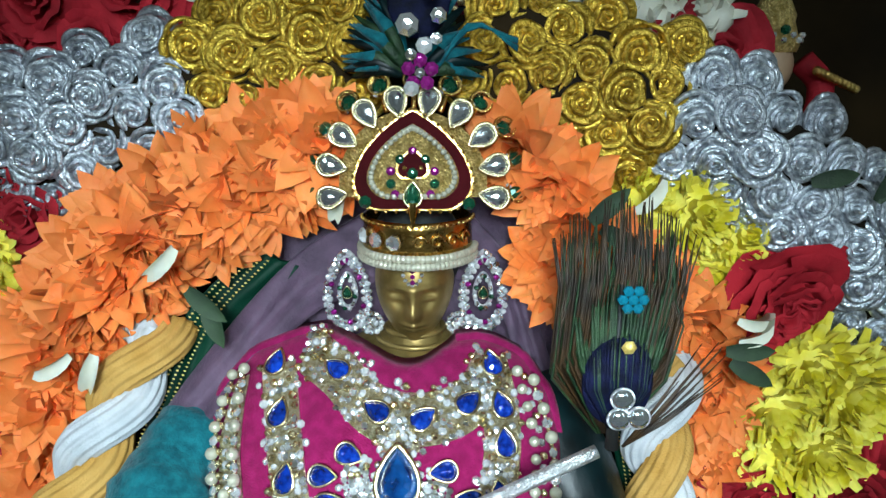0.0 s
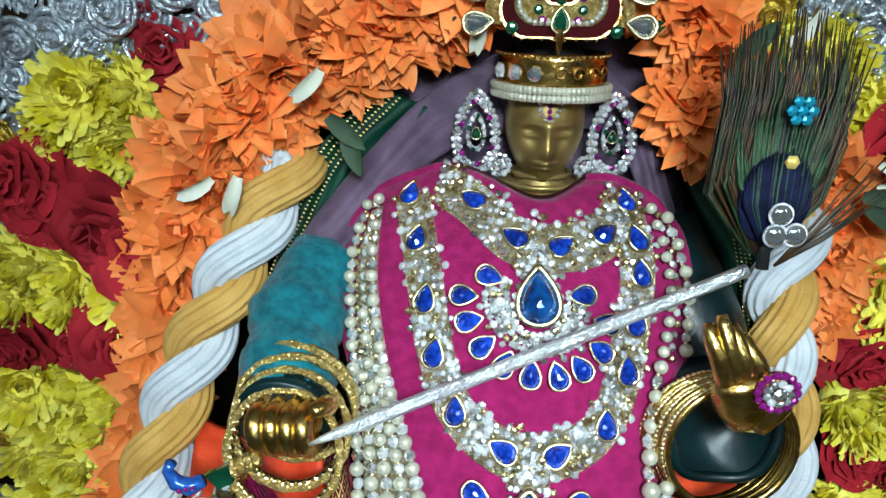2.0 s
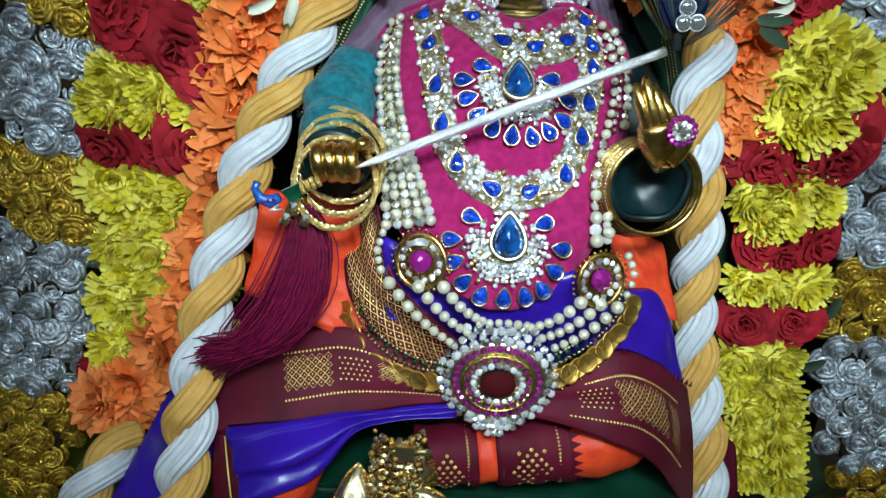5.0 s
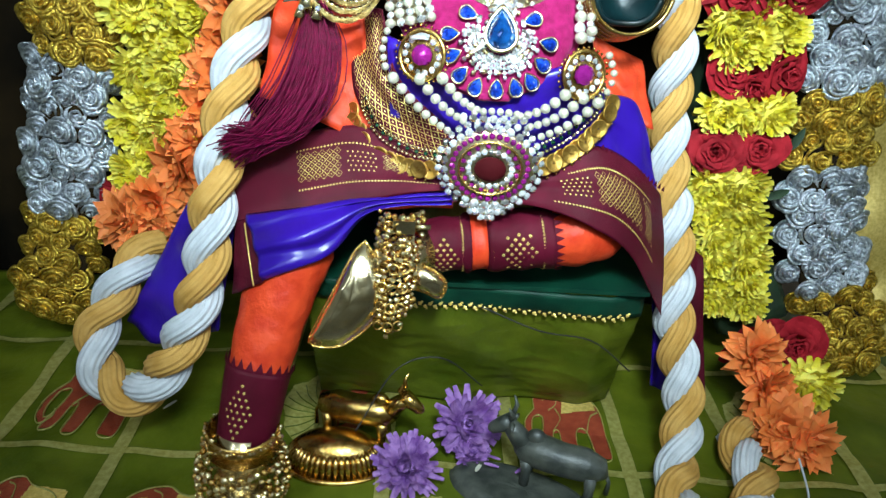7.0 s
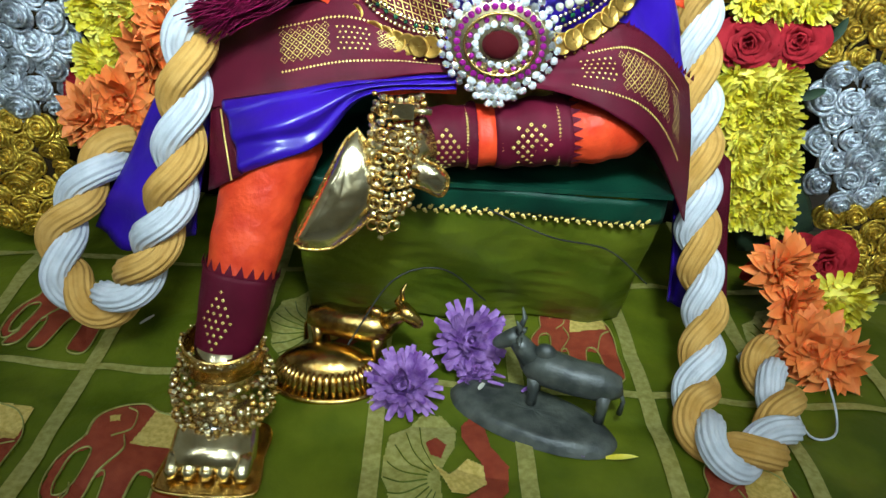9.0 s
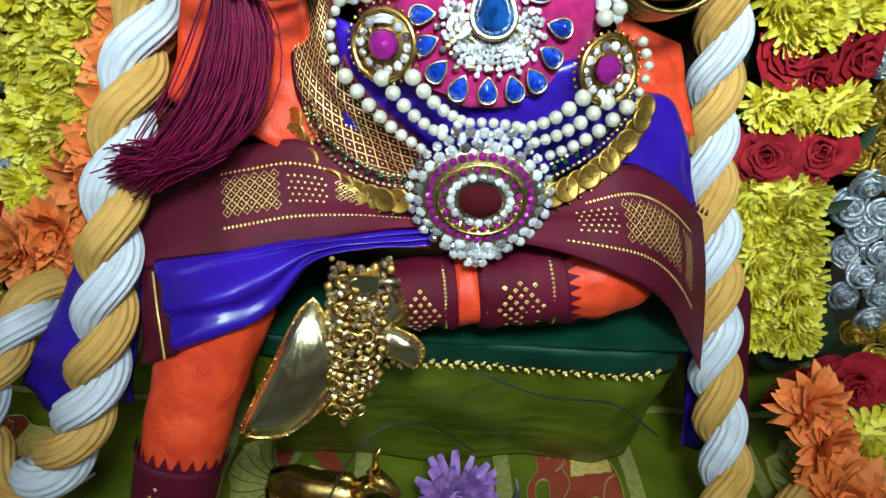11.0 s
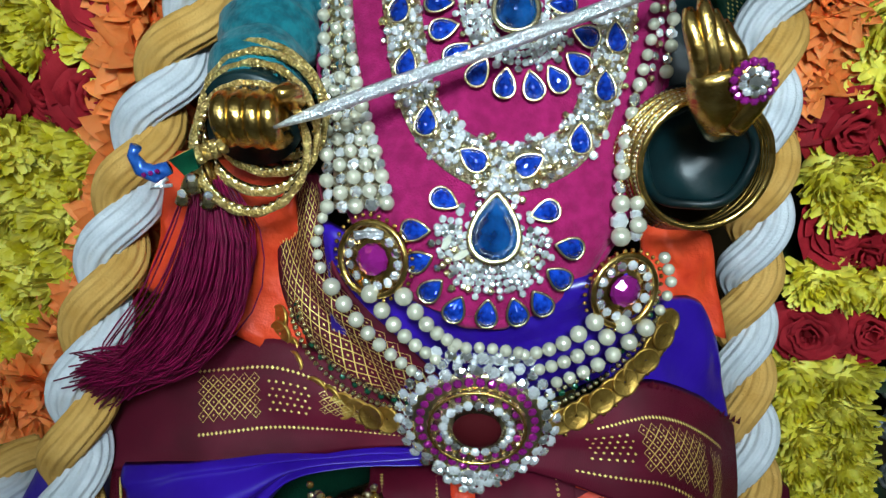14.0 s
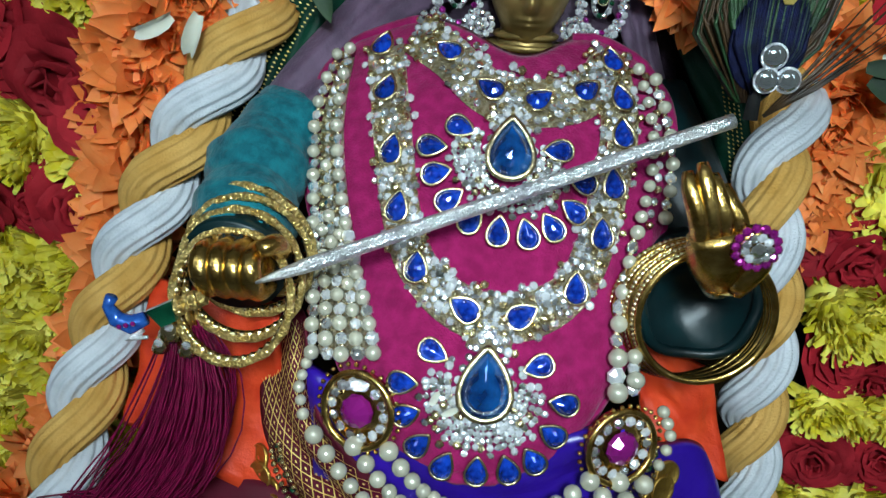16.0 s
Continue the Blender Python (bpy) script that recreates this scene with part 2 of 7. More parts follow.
    def box(self, c, s, m=None):
        v = [Vector((c[0] + a * s[0] / 2, c[1] + b * s[1] / 2, c[2] + d * s[2] / 2)) for a in (-1, 1) for b in (-1, 1) for d in (-1, 1)]
        if m:
            v = [m @ p for p in v]
        return self.add(v, [(0, 1, 3, 2), (4, 6, 7, 5), (0, 4, 5, 1), (2, 3, 7, 6), (0, 2, 6, 4), (1, 5, 7, 3)])

    def prism(self, outline, z0, z1):
        """A flat outline of (x, y) with height."""
        n = len(outline)
        v = [(x, y, z0) for x, y in outline] + [(x, y, z1) for x, y in outline]
        f = [tuple(reversed(range(n))), tuple(range(n, 2 * n))] + [(i, (i + 1) % n, n + (i + 1) % n, n + i) for i in range(n)]
        return self.add(v, f)

    def moved(self, m):
        self.v = [tuple(m @ Vector(p)) for p in self.v]
        return self

    def mesh(self, name, mat, smooth=True):
        me = bpy.data.meshes.new(name)
        me.from_pydata(self.v, [], self.f)
        me.materials.append(mat)
        me.polygons.foreach_set("use_smooth", [smooth] * len(me.polygons))
        me.update()
        return me


def thing(name, label, category, group="", at=(0, 0, 0), kind=""):
    ob = new(name)
    ob.location = at
    return tagged(ob, label, category, group, kind)


def part(name, geo, mat, parent, label="", m=None, smooth=True):
    """One mesh object under a thing or a part; m: its pose in the parent's space."""
    me = geo.mesh(name, mat, smooth) if isinstance(geo, Geo) else geo
    ob = new(name, me)
    ob.parent = parent
    if m is not None:
        ob.matrix_basis = m
    elif parent is not None:
        ob.matrix_basis = Matrix.Translation(-whole_place(parent))
    if label:
        ob["label"] = label
    return ob


def whole_place(ob):
    """World place of an unturned parent."""
    p = ob.location.copy()
    while ob.parent:
        ob = ob.parent
        p = p + ob.location
    return p


def solid(name, geo, mat, label, category, group="", kind="", smooth=True):
    return tagged(new(name, geo.mesh(name, mat, smooth)), label, category, group, kind)


def curve_points(keys, n):
    """A smooth line through the keys, at n + 1 even steps."""
    k = [Vector(p) for p in keys]
    k = [2 * k[0] - k[1]] + k + [2 * k[-1] - k[-2]]
    dense = []
    for i in range(1, len(k) - 2):
        for s in range(24):
            t = s / 24
            a, b, c, d = k[i - 1:i + 3]
            dense.append(0.5 * (2 * b + (c - a) * t + (2 * a - 5 * b + 4 * c - d) * t * t + (3 * b - a - 3 * c + d) * t ** 3))
    dense.append(k[-2])
    run = [0]
    for a, b in zip(dense, dense[1:]):
        run.append(run[-1] + (b - a).length)
    out, j = [], 0
    for i in range(n + 1):
        want = run[-1] * i / n
        while j < len(run) - 2 and run[j + 1] < want:
            j += 1
        u = (want - run[j]) / max(1e-9, run[j + 1] - run[j])
        out.append(dense[j].lerp(dense[j + 1], min(1, max(0, u))))
    return out


def lerp_table(table, u):
    xs, ys = zip(*table)
    return float(np.interp(u, xs, ys))


def facing(x, y, z, tilt_x=0, tilt_z=0, spin=0, size=1.0):
    """The pose of a flower or jewel at a place, its local z towards the front."""
    return pose(x, y, z, 90 + tilt_x, 0, tilt_z) @ pose(0, 0, 0, 0, 0, spin) @ Matrix.Scale(size, 4)


rng = random.Random(7)

# ---- the room and the platform ----
def wall(name, c, s, mat, label):
    solid(name, Geo().box(c, s), mat, label, "wall", kind="structure", smooth=False)


wall("wall_north", (0, 1.05, 0.7), (4.4, 0.1, 3.4), PAINT, "beige painted wall behind the shrine")
# South, west and east walls stay out of view; added to bounce light.
wall("wall_south", (0, -2.55, 0.7), (4.4, 0.1, 3.4), PAINT, "unseen beige wall facing the shrine, added to bounce light")
wall("wall_west", (-2.15, -0.75, 0.7), (0.1, 3.5, 3.4), PAINT, "unseen beige side wall, added to bounce light")
wall("wall_east", (2.15, -0.75, 0.7), (0.1, 3.5, 3.4), PAINT, "unseen beige side wall, added to bounce light")
solid("floor", Geo().box((0, -0.75, -0.95), (4.4, 3.7, 0.1)), FLOOR_TILE, "grey stone floor of the room", "floor", kind="structure", smooth=False)
# Ceiling out of view, added to close the room and bounce light.
solid("ceiling", Geo().box((0, -0.75, 2.25), (4.4, 3.7, 0.1)), PAINT, "unseen painted ceiling, added to bounce light", "ceiling", kind="structure", smooth=False)
solid("platform", Geo().box((0, 0.49, -0.475), (1.9, 0.92, 0.85)), WOOD, "dark wooden platform under the green cloth", "platform", kind="structure", smooth=False)


def hanging(u, v):
    x = -0.85 + 1.24 * u
    return (x, 0.56 + 0.018 * math.sin(x * 34) + 0.008 * math.sin(x * 71 + 2), -0.04 + 1.35 * v)


solid("backdrop_curtain", Geo().slab(hanging, 90, 6, (0, 0.004, 0)), DARK_CLOTH, "dark brown cloth hung behind the flower arch", "curtain", kind="structure")


# ---- platform cloth ----
def cloth_height(x, y):
    h = 0.0075 * abs(noise.noise(Vector((x * 9 + y * 7, y * 11 - x * 5, 0.3)))) ** 0.8 + 0.0030 * noise.noise(Vector((x * 30, y * 24, 0.3))) + 0.0011 * math.sin(x * 60 + y * 45 + 3 * noise.noise(Vector((x * 9, y * 9, 4))))
    return h


def cloth_point(x, s):
    """s: way over the cloth from the back; it turns down over the platform's front."""
    back, edge, r = 0.54, 0.062, 0.035
    flat = back - edge
    if s < flat:
        return Vector((x, back - s, cloth_height(x, back - s)))
    a = (s - flat) / r
    if a < math.pi / 2:
        return Vector((x, edge - r * math.sin(a), -r + r * math.cos(a) + cloth_height(x, edge) * (1 - a)))
    return Vector((x, edge - r - 0.004 * math.sin(x * 40), -r - (s - flat - r * math.pi / 2)))


cloth = thing("platform_cloth", "olive green silk cloth with gold checks, red elephants and peacocks", "cloth")
part("cloth", Geo().slab(lambda u, v: cloth_point(-0.9 + 1.8 * u, 0.80 * v), 200, 110, (0, 0, -0.003)), OLIVE, cloth)


def ribbon_on_cloth(x0, s0, x1, s1, w, n):
    g = Geo()
    d = Vector((x1 - x0, s1 - s0)).normalized()
    nx, ns = -d.y, d.x

    def at(u, v):
        x, s = x0 + (x1 - x0) * u + nx * w * (v - 0.5), s0 + (s1 - s0) * u + ns * w * (v - 0.5)
        p = cloth_point(x, s)
        fwd = max(0.0, s - 0.478) / 0.055
        k = min(1.0, fwd)
        return p + Vector((0, -0.0012 * k, 0.0012 * (1 - k) + 0.0004))
    g.grid(at, n, 2)
    return g


STRIPES = (-0.68, -0.565, -0.452, -0.338, -0.214, -0.100, 0.014, 0.1215, 0.228, 0.338, 0.448, 0.56)
for x in STRIPES:
    part("zari_stripe", ribbon_on_cloth(x, 0.0, x + 0.008, 0.76, 0.013, 120), PALE_ZARI, cloth, "pale gold woven stripe")
for s in (0.15, 0.316, 0.482, 0.648):
    part("zari_stripe", ribbon_on_cloth(-0.85, s, 0.85, s, 0.008, 160), PALE_ZARI, cloth, "pale gold woven stripe")

# ---- flowers ----


def petal(g, spin, elev, length, width, r0=0.0, z0=0.0, curl=0.0, tip=0.0, cup=0.0, nu=4, roll=0.0):
    """One petal: leaves the axis at r0, rises by elev, bends by curl (degrees along its length), ends in a point or round."""
    a = radians(spin)
    pts, x, z, e = [], r0, z0, radians(elev)
    step = length / nu
    for i in range(nu + 1):
        pts.append((x, z, e))
        e += radians(curl) / nu
        x, z = x + step * math.cos(e), z + step * math.sin(e)

    def at(u, v):
        i = round(u * nu)
        x, z, e = pts[i]
        if tip:
            w = width * (math.sin(math.pi * min(1, u * 0.86 + 0.14)) ** 0.75 if u < 0.995 else 0.03)
        else:
            w = width * math.sin(math.pi * (0.12 + 0.74 * u)) ** 0.6
        s = (v - 0.5) * w
        lift = cup * (2 * (v - 0.5)) ** 2 * w
        px, pz = x - lift * math.sin(e), z + lift * math.cos(e)
        s += roll * u * length
        return (px * math.cos(a) - s * math.sin(a), px * math.sin(a) + s * math.cos(a), pz)
    g.grid(at, nu, 2)


def mum_mesh(name, mat, seed, rings=((20, -8, 1.0), (22, 4, 1.0), (22, 16, 0.97), (22, 28, 0.94), (20, 40, 0.90), (17, 52, 0.85), (14, 64, 0.80), (9, 76, 0.76), (5, 86, 0.74)), width=0.23, r=0.03, core=0.70):
    rr, g = random.Random(seed), Geo()
    g.ball((0, 0, 0.12 * r), (core * r, core * r, core * 0.76 * r), 10, 6)
    for n, elev, k in rings:
        for i in range(n):
            petal(g, 360 * (i + rr.uniform(-0.35, 0.35)) / n + n * 7, elev + rr.uniform(-9, 9), r * k * rr.uniform(0.9, 1.08), r * width * rr.uniform(0.8, 1.25),
                  0.06 * r, 0.06 * r, curl=rr.uniform(-15, 55), cup=rr.uniform(0.1, 0.5), nu=3)
    return g.mesh(name, mat)


def orange_mesh(name, mat, seed, r=0.035):
    rr, g = random.Random(seed), Geo()
    for n, elev, k, w in ((12, -12, 1.0, 0.46), (12, 4, 1.0, 0.48), (11, 20, 0.96, 0.46), (11, 35, 0.90, 0.44), (9, 50, 0.80, 0.40), (7, 64, 0.68, 0.36), (5, 77, 0.54, 0.30)):
        for i in range(n):
            petal(g, 360 * (i + rr.uniform(-0.3, 0.3)) / n + n * 11, elev + rr.uniform(-10, 10), r * k * rr.uniform(0.85, 1.1), r * w * rr.uniform(0.85, 1.2),
                  0.08 * r, 0.05 * r, curl=rr.uniform(-35, 35), tip=1, cup=rr.uniform(0.1, 0.45), nu=6, roll=rr.uniform(-0.12, 0.12))
    return g.mesh(name, mat)


def rose_mesh(name, mat, seed, r=0.027):
    """A full rose: bowls of overlapping petals, each opening outwards with a rolled lip, round a wound bud."""
    rr, g = random.Random(seed), Geo()
    for layer, (q, h, n, span, low) in enumerate(((1.0, 0.30, 4, 130, -0.10), (0.84, 0.50, 4, 125, -0.05), (0.66, 0.66, 3, 150, 0.0), (0.48, 0.78, 3, 150, 0.05), (0.31, 0.84, 2, 200, 0.1), (0.16, 0.86, 1, 330, 0.15))):
        for i in range(n):
            a0 = 360 * i / n + layer * 47 + rr.uniform(-12, 12)
            lean, wob = rr.uniform(-0.08, 0.08), rr.uniform(0, 6)

            def at(u, v):
                a = radians(a0 + span * (u - 0.5))
                fall = 1 - 0.28 * abs(2 * u - 1) ** 3
                lip = max(0.0, v - 0.72) / 0.28
                rad = q * (0.30 + 0.62 * v ** 0.8) * (1 + 0.10 * (u - 0.5)) + (0.16 + 0.10 * math.sin(2 * a + wob)) * q * lip ** 1.5 + lean * v * q + 0.05 * v * math.sin(3 * a + 2 * wob) + 0.03 * v * v * math.sin(7 * a + wob)
                z = low + h * fall * (v - 0.26 * lip ** 2) + 0.05 * math.sin(3 * a + wob) * v + 0.03 * v * math.sin(8 * a + 2 * wob)
                return (r * rad * math.cos(a), r * rad * math.sin(a), r * z)
            g.grid(at, 10, 6)
    return g.mesh(name, mat)


def foam_rose_mesh(name, mat, seed, r=0.0135):
    """A rose rolled from a foam ribbon: a spiral ridge over a rounded bed, with loose outer folds."""
    rr, g = random.Random(seed), Geo()
    g.ball((0, 0, 0.05 * r), (0.95 * r, 0.95 * r, 0.5 * r), 12, 6)
    turns, n = 2.6, 52
    pts, rad = [], []
    for i in range(n + 1):
        u = i / n
        a = 2 * math.pi * turns * u
        q = r * (0.10 + 0.82 * u) * (1 + 0.05 * math.sin(3 * a + seed))
        pts.append((q * math.cos(a), q * math.sin(a), r * (0.72 - 0.42 * u + 0.04 * math.sin(5 * a))))
        rad.append(r * 0.095)
    g.tube(pts, rad, 8, flat=2.0)
    for k in range(4):
        a0 = k * 1.57 + rr.uniform(-0.3, 0.3)
        arc = []
        for i in range(9):
            a = a0 + (i / 8) * 1.9
            q = r * (0.98 + 0.10 * math.sin(math.pi * i / 8))
            arc.append((q * math.cos(a), q * math.sin(a), r * (0.12 + 0.16 * math.sin(math.pi * i / 8))))
        g.tube(arc, [r * 0.08 * (0.5 + math.sin(math.pi * i / 8)) for i in range(9)], 6, flat=1.8)
    return g.mesh(name, mat)


def leaf_mesh(name, mat, seed, r=0.02):
    g = Geo()
    petal(g, 0, 15, r * 1.6, r * 0.6, 0, 0, curl=-25, tip=1, cup=0.2, nu=6)
    return g.mesh(name, mat)


MUM = [mum_mesh("chrysanthemum", YELLOW, s) for s in (1, 2, 3, 4)]
VIOLET = [mum_mesh("violet_aster", PURPLE_PETAL, s, ((26, 0, 1.0), (24, 14, 0.96), (20, 28, 0.86), (16, 44, 0.7), (12, 60, 0.52), (8, 76, 0.4)), 0.20, core=0.3) for s in (5, 6)]
MARI = [orange_mesh("orange_flower", ORANGE, s) for s in (1, 2, 3, 4)]
ROSE = [rose_mesh("red_rose", RED, s) for s in (1, 2, 3)]
SFOAM = [foam_rose_mesh("silver_rose", SILVER_FOAM, s) for s in (1, 2, 3, 4)]
GFOAM = [foam_rose_mesh("gold_rose", GOLD_FOAM, s) for s in (5, 6, 7)]
LEAVES = [leaf_mesh("leaf", LEAF, 1)]


def put_flower(kind, parent, x, y, z, size=1.0, tilt=22):
    me = rng.choice(kind)
    return part(me.name.split(".")[0], me, None, parent, m=facing(x, y, z, rng.uniform(-tilt, tilt), rng.uniform(-tilt, tilt), rng.uniform(0, 360), size * rng.uniform(0.92, 1.1)))


def foam_band(parent, keys, colours, width, pitch=0.0225):
    """Rows of foam roses along a line; colours: (share of the length, 's' or 'g')."""
    length = sum((Vector(a) - Vector(b)).length for a, b in zip(keys, keys[1:]))
    rows = max(2, round(length / (pitch * 0.87)))
    line = curve_points(keys, rows)
    core = Geo().tube(curve_points(keys, 40), width * 0.42, 10, flat=0.45)
    part("foam_core", core, DARK_CLOTH, parent, "dark strip on which the foam roses are tied", m=Matrix())
    for i, p in enumerate(line):
        d = line[min(i + 1, rows)] - line[max(i - 1, 0)]
        d.normalize()
        side = d.cross(Vector((0, 1, 0))).normalized()
        share, mark = i / rows, "s"
        for end, c in colours:
            if share <= end:
                mark = c
                break
        n = round(width / pitch) + (i % 2)
        for k in range(n):
            o = (k - (n - 1) / 2) * pitch
            bulge = 0.012 * (2 * o / width) ** 2
            q = p + side * (o + rng.uniform(-0.002, 0.002)) + Vector((0, -0.010 + bulge + rng.uniform(-0.003, 0.003), 0)) + d * rng.uniform(-0.002, 0.002)
            me = rng.choice(SFOAM if mark == "s" else GFOAM)
            part(me.name.split(".")[0], me, None, parent, m=facing(q.x, q.y, q.z, rng.uniform(-18, 18) - 10 * side.z * o / width, 80 * (side.x * o) / width * 0.5 + rng.uniform(-12, 12), rng.uniform(0, 360), rng.uniform(0.85, 1.08)))


foam_left = thing("foam_rose_garland", "silver and gold glitter foam rose garland on the flower arch", "garland", "foam rose garlands")
foam_band(foam_left, [(-0.045, 0.40, 0.662), (-0.092, 0.40, 0.651), (-0.15, 0.40, 0.632), (-0.235, 0.40, 0.612), (-0.30, 0.40, 0.578), (-0.345, 0.40, 0.52), (-0.372, 0.40, 0.47), (-0.39, 0.40, 0.39), (-0.398, 0.40, 0.33), (-0.420, 0.40, 0.24), (-0.435, 0.40, 0.15), (-0.465, 0.39, 0.05)],
          [(0.115, "g"), (0.40, "s"), (0.475, "g"), (0.585, "s"), (0.68, "g"), (0.875, "s"), (1, "g")], 0.072)
foam_right = thing("foam_rose_garland", "silver and gold glitter foam rose garland on the flower arch", "garland", "foam rose garlands")
foam_band(foam_right, [(0.02, 0.40, 0.664), (0.055, 0.40, 0.650), (0.114, 0.395, 0.632), (0.156, 0.395, 0.612), (0.199, 0.395, 0.582), (0.245, 0.40, 0.535), (0.275, 0.41, 0.48), (0.305, 0.415, 0.40), (0.315, 0.415, 0.30), (0.325, 0.415, 0.22), (0.345, 0.41, 0.14), (0.395, 0.39, 0.035)],
          [(0.13, "g"), (0.37, "s"), (0.45, "g"), (0.61, "s"), (0.72, "g"), (0.90, "s"), (1, "g")], 0.070)


def fill_column(parent, kind, spots, y, size, tilt=24):
    for x, z in spots:
        put_flower(kind, parent, x, y + rng.uniform(-0.006, 0.006), z, size, tilt)


# flower columns on both sides: chrysanthemums in blocks, parted by rows of roses
fresh_left = thing("flower_garland", "yellow chrysanthemum garland with rows of red roses beside the rope", "garland", "flower garlands")
part("flower_backing", Geo().tube(curve_points([(-0.12, 0.43, 0.60), (-0.22, 0.43, 0.55), (-0.29, 0.43, 0.45), (-0.315, 0.43, 0.33), (-0.335, 0.42, 0.20), (-0.35, 0.41, 0.12)], 40), 0.04, 10, flat=0.4), LEAF, fresh_left, "dark green leafy backing", m=Matrix())
fill_column(fresh_left, ROSE, [(-0.225, 0.573), (-0.192, 0.572), (-0.212, 0.552), (-0.24, 0.592)], 0.405, 1.0)
fill_column(fresh_left, MUM, [(-0.250, 0.552), (-0.278, 0.545), (-0.262, 0.518), (-0.238, 0.522), (-0.292, 0.528), (-0.16, 0.578)], 0.395, 0.92)
fill_column(fresh_left, ROSE, [(-0.312, 0.497), (-0.300, 0.487), (-0.268, 0.471), (-0.246, 0.462)], 0.385, 1.12)
fill_column(fresh_left, MUM, [(-0.322, 0.445), (-0.292, 0.442), (-0.262, 0.428), (-0.304, 0.424), (-0.250, 0.442), (-0.334, 0.424)], 0.392, 0.92)
fill_column(fresh_left, ROSE, [(-0.335, 0.394), (-0.300, 0.390), (-0.270, 0.396), (-0.252, 0.392)], 0.392, 1.0)
fill_column(fresh_left, MUM, [(-0.338 + 0.033 * k - 0.10 * (0.36 - z) + (0.016 if r % 2 else 0), z) for r, z in enumerate((0.358, 0.332, 0.306, 0.280, 0.254, 0.228, 0.204)) for k in range(3)], 0.395, 0.95)
fill_column(fresh_left, ROSE, [(-0.372, 0.176), (-0.352, 0.168), (-0.335, 0.182)], 0.405, 0.9)

fresh_right = thing("flower_garland", "yellow chrysanthemum garland with rows of red roses beside the rope", "garland", "flower garlands")
part("flower_backing", Geo().tube(curve_points([(0.07, 0.43, 0.60), (0.15, 0.43, 0.56), (0.205, 0.43, 0.46), (0.215, 0.43, 0.33), (0.235, 0.43, 0.18), (0.29, 0.41, 0.06)], 40), 0.04, 10, flat=0.4), LEAF, fresh_right, "dark green leafy backing", m=Matrix())
fill_column(fresh_right, MUM, [(0.110, 0.582), (0.135, 0.577), (0.162, 0.560), (0.148, 0.552), (0.125, 0.560)], 0.40, 0.8)
fill_column(fresh_right, ROSE, [(0.190, 0.534), (0.178, 0.522)], 0.385, 1.15)
fill_column(fresh_right, MUM, [(0.204, 0.492), (0.222, 0.478), (0.186, 0.470), (0.192, 0.440), (0.214, 0.442)], 0.385, 1.0)
fill_column(fresh_right, ROSE, [(0.238, 0.436), (0.180, 0.407), (0.216, 0.402), (0.158, 0.418), (0.24, 0.412)], 0.392, 1.0)
fill_column(fresh_right, MUM, [(0.180, 0.376), (0.208, 0.362), (0.236, 0.368), (0.222, 0.382), (0.194, 0.358)], 0.395, 0.85)
fill_column(fresh_right, ROSE, [(0.196, 0.330), (0.222, 0.324), (0.244, 0.334)], 0.40, 0.85)
fill_column(fresh_right, MUM, [(0.198, 0.296), (0.222, 0.292), (0.244, 0.298)], 0.397, 0.8)
fill_column(fresh_right, ROSE, [(0.200, 0.258), (0.224, 0.254), (0.242, 0.262)], 0.40, 0.8)
fill_column(fresh_right, MUM, [(0.206 + 0.030 * k + 0.25 * (0.22 - z), z) for z in (0.222, 0.198, 0.172, 0.148, 0.122, 0.098) for k in range(2)], 0.397, 0.82)
fill_column(fresh_right, ROSE, [(0.268, 0.062), (0.296, 0.056), (0.318, 0.064)], 0.37, 1.0)

# orange strands close to the figure
ORANGE_LEFT = [(-0.062, 0.38, 0.613), (-0.085, 0.378, 0.600), (-0.108, 0.375, 0.592), (-0.132, 0.375, 0.580), (-0.156, 0.372, 0.565), (-0.172, 0.370, 0.545), (-0.190, 0.368, 0.525), (-0.203, 0.368, 0.502), (-0.214, 0.368, 0.478), (-0.222, 0.37, 0.452), (-0.228, 0.372, 0.425), (-0.234, 0.375, 0.398), (-0.242, 0.378, 0.370), (-0.252, 0.38, 0.34), (-0.262, 0.38, 0.31), (-0.274, 0.378, 0.28), (-0.288, 0.375, 0.25), (-0.304, 0.372, 0.22), (-0.330, 0.365, 0.185), (-0.358, 0.36, 0.168), (-0.34, 0.36, 0.16)]
ORANGE_RIGHT = [(0.040, 0.38, 0.613), (0.058, 0.375, 0.595), (0.066, 0.372, 0.575), (0.058, 0.372, 0.553), (0.085, 0.378, 0.552), (0.115, 0.382, 0.535), (0.142, 0.382, 0.518), (0.152, 0.382, 0.495), (0.152, 0.382, 0.472), (0.148, 0.385, 0.452), (0.152, 0.39, 0.43)]
orange_left = thing("orange_flower_strand", "strand of pointed orange cloth flowers beside the figure", "garland", "orange flower strands")
part("cord", Geo().tube(curve_points(ORANGE_LEFT, 60), 0.004, 8), LEAF, orange_left, "green cord", m=Matrix())
for x, y, z in ORANGE_LEFT:
    put_flower(MARI, orange_left, x, y, z, 0.92 if z > 0.2 else 0.85, 28)
    if z > 0.45:
        put_flower(MARI, orange_left, x - 0.012, y + 0.006, z + 0.010, 0.85, 35)
        put_flower(MARI, orange_left, x + 0.010, y + 0.004, z - 0.010, 0.80, 35)
orange_right = thing("orange_flower_strand", "strand of pointed orange cloth flowers beside the figure", "garland", "orange flower strands")
part("cord", Geo().tube(curve_points(ORANGE_RIGHT, 60), 0.004, 8), LEAF, orange_right, "green cord", m=Matrix())
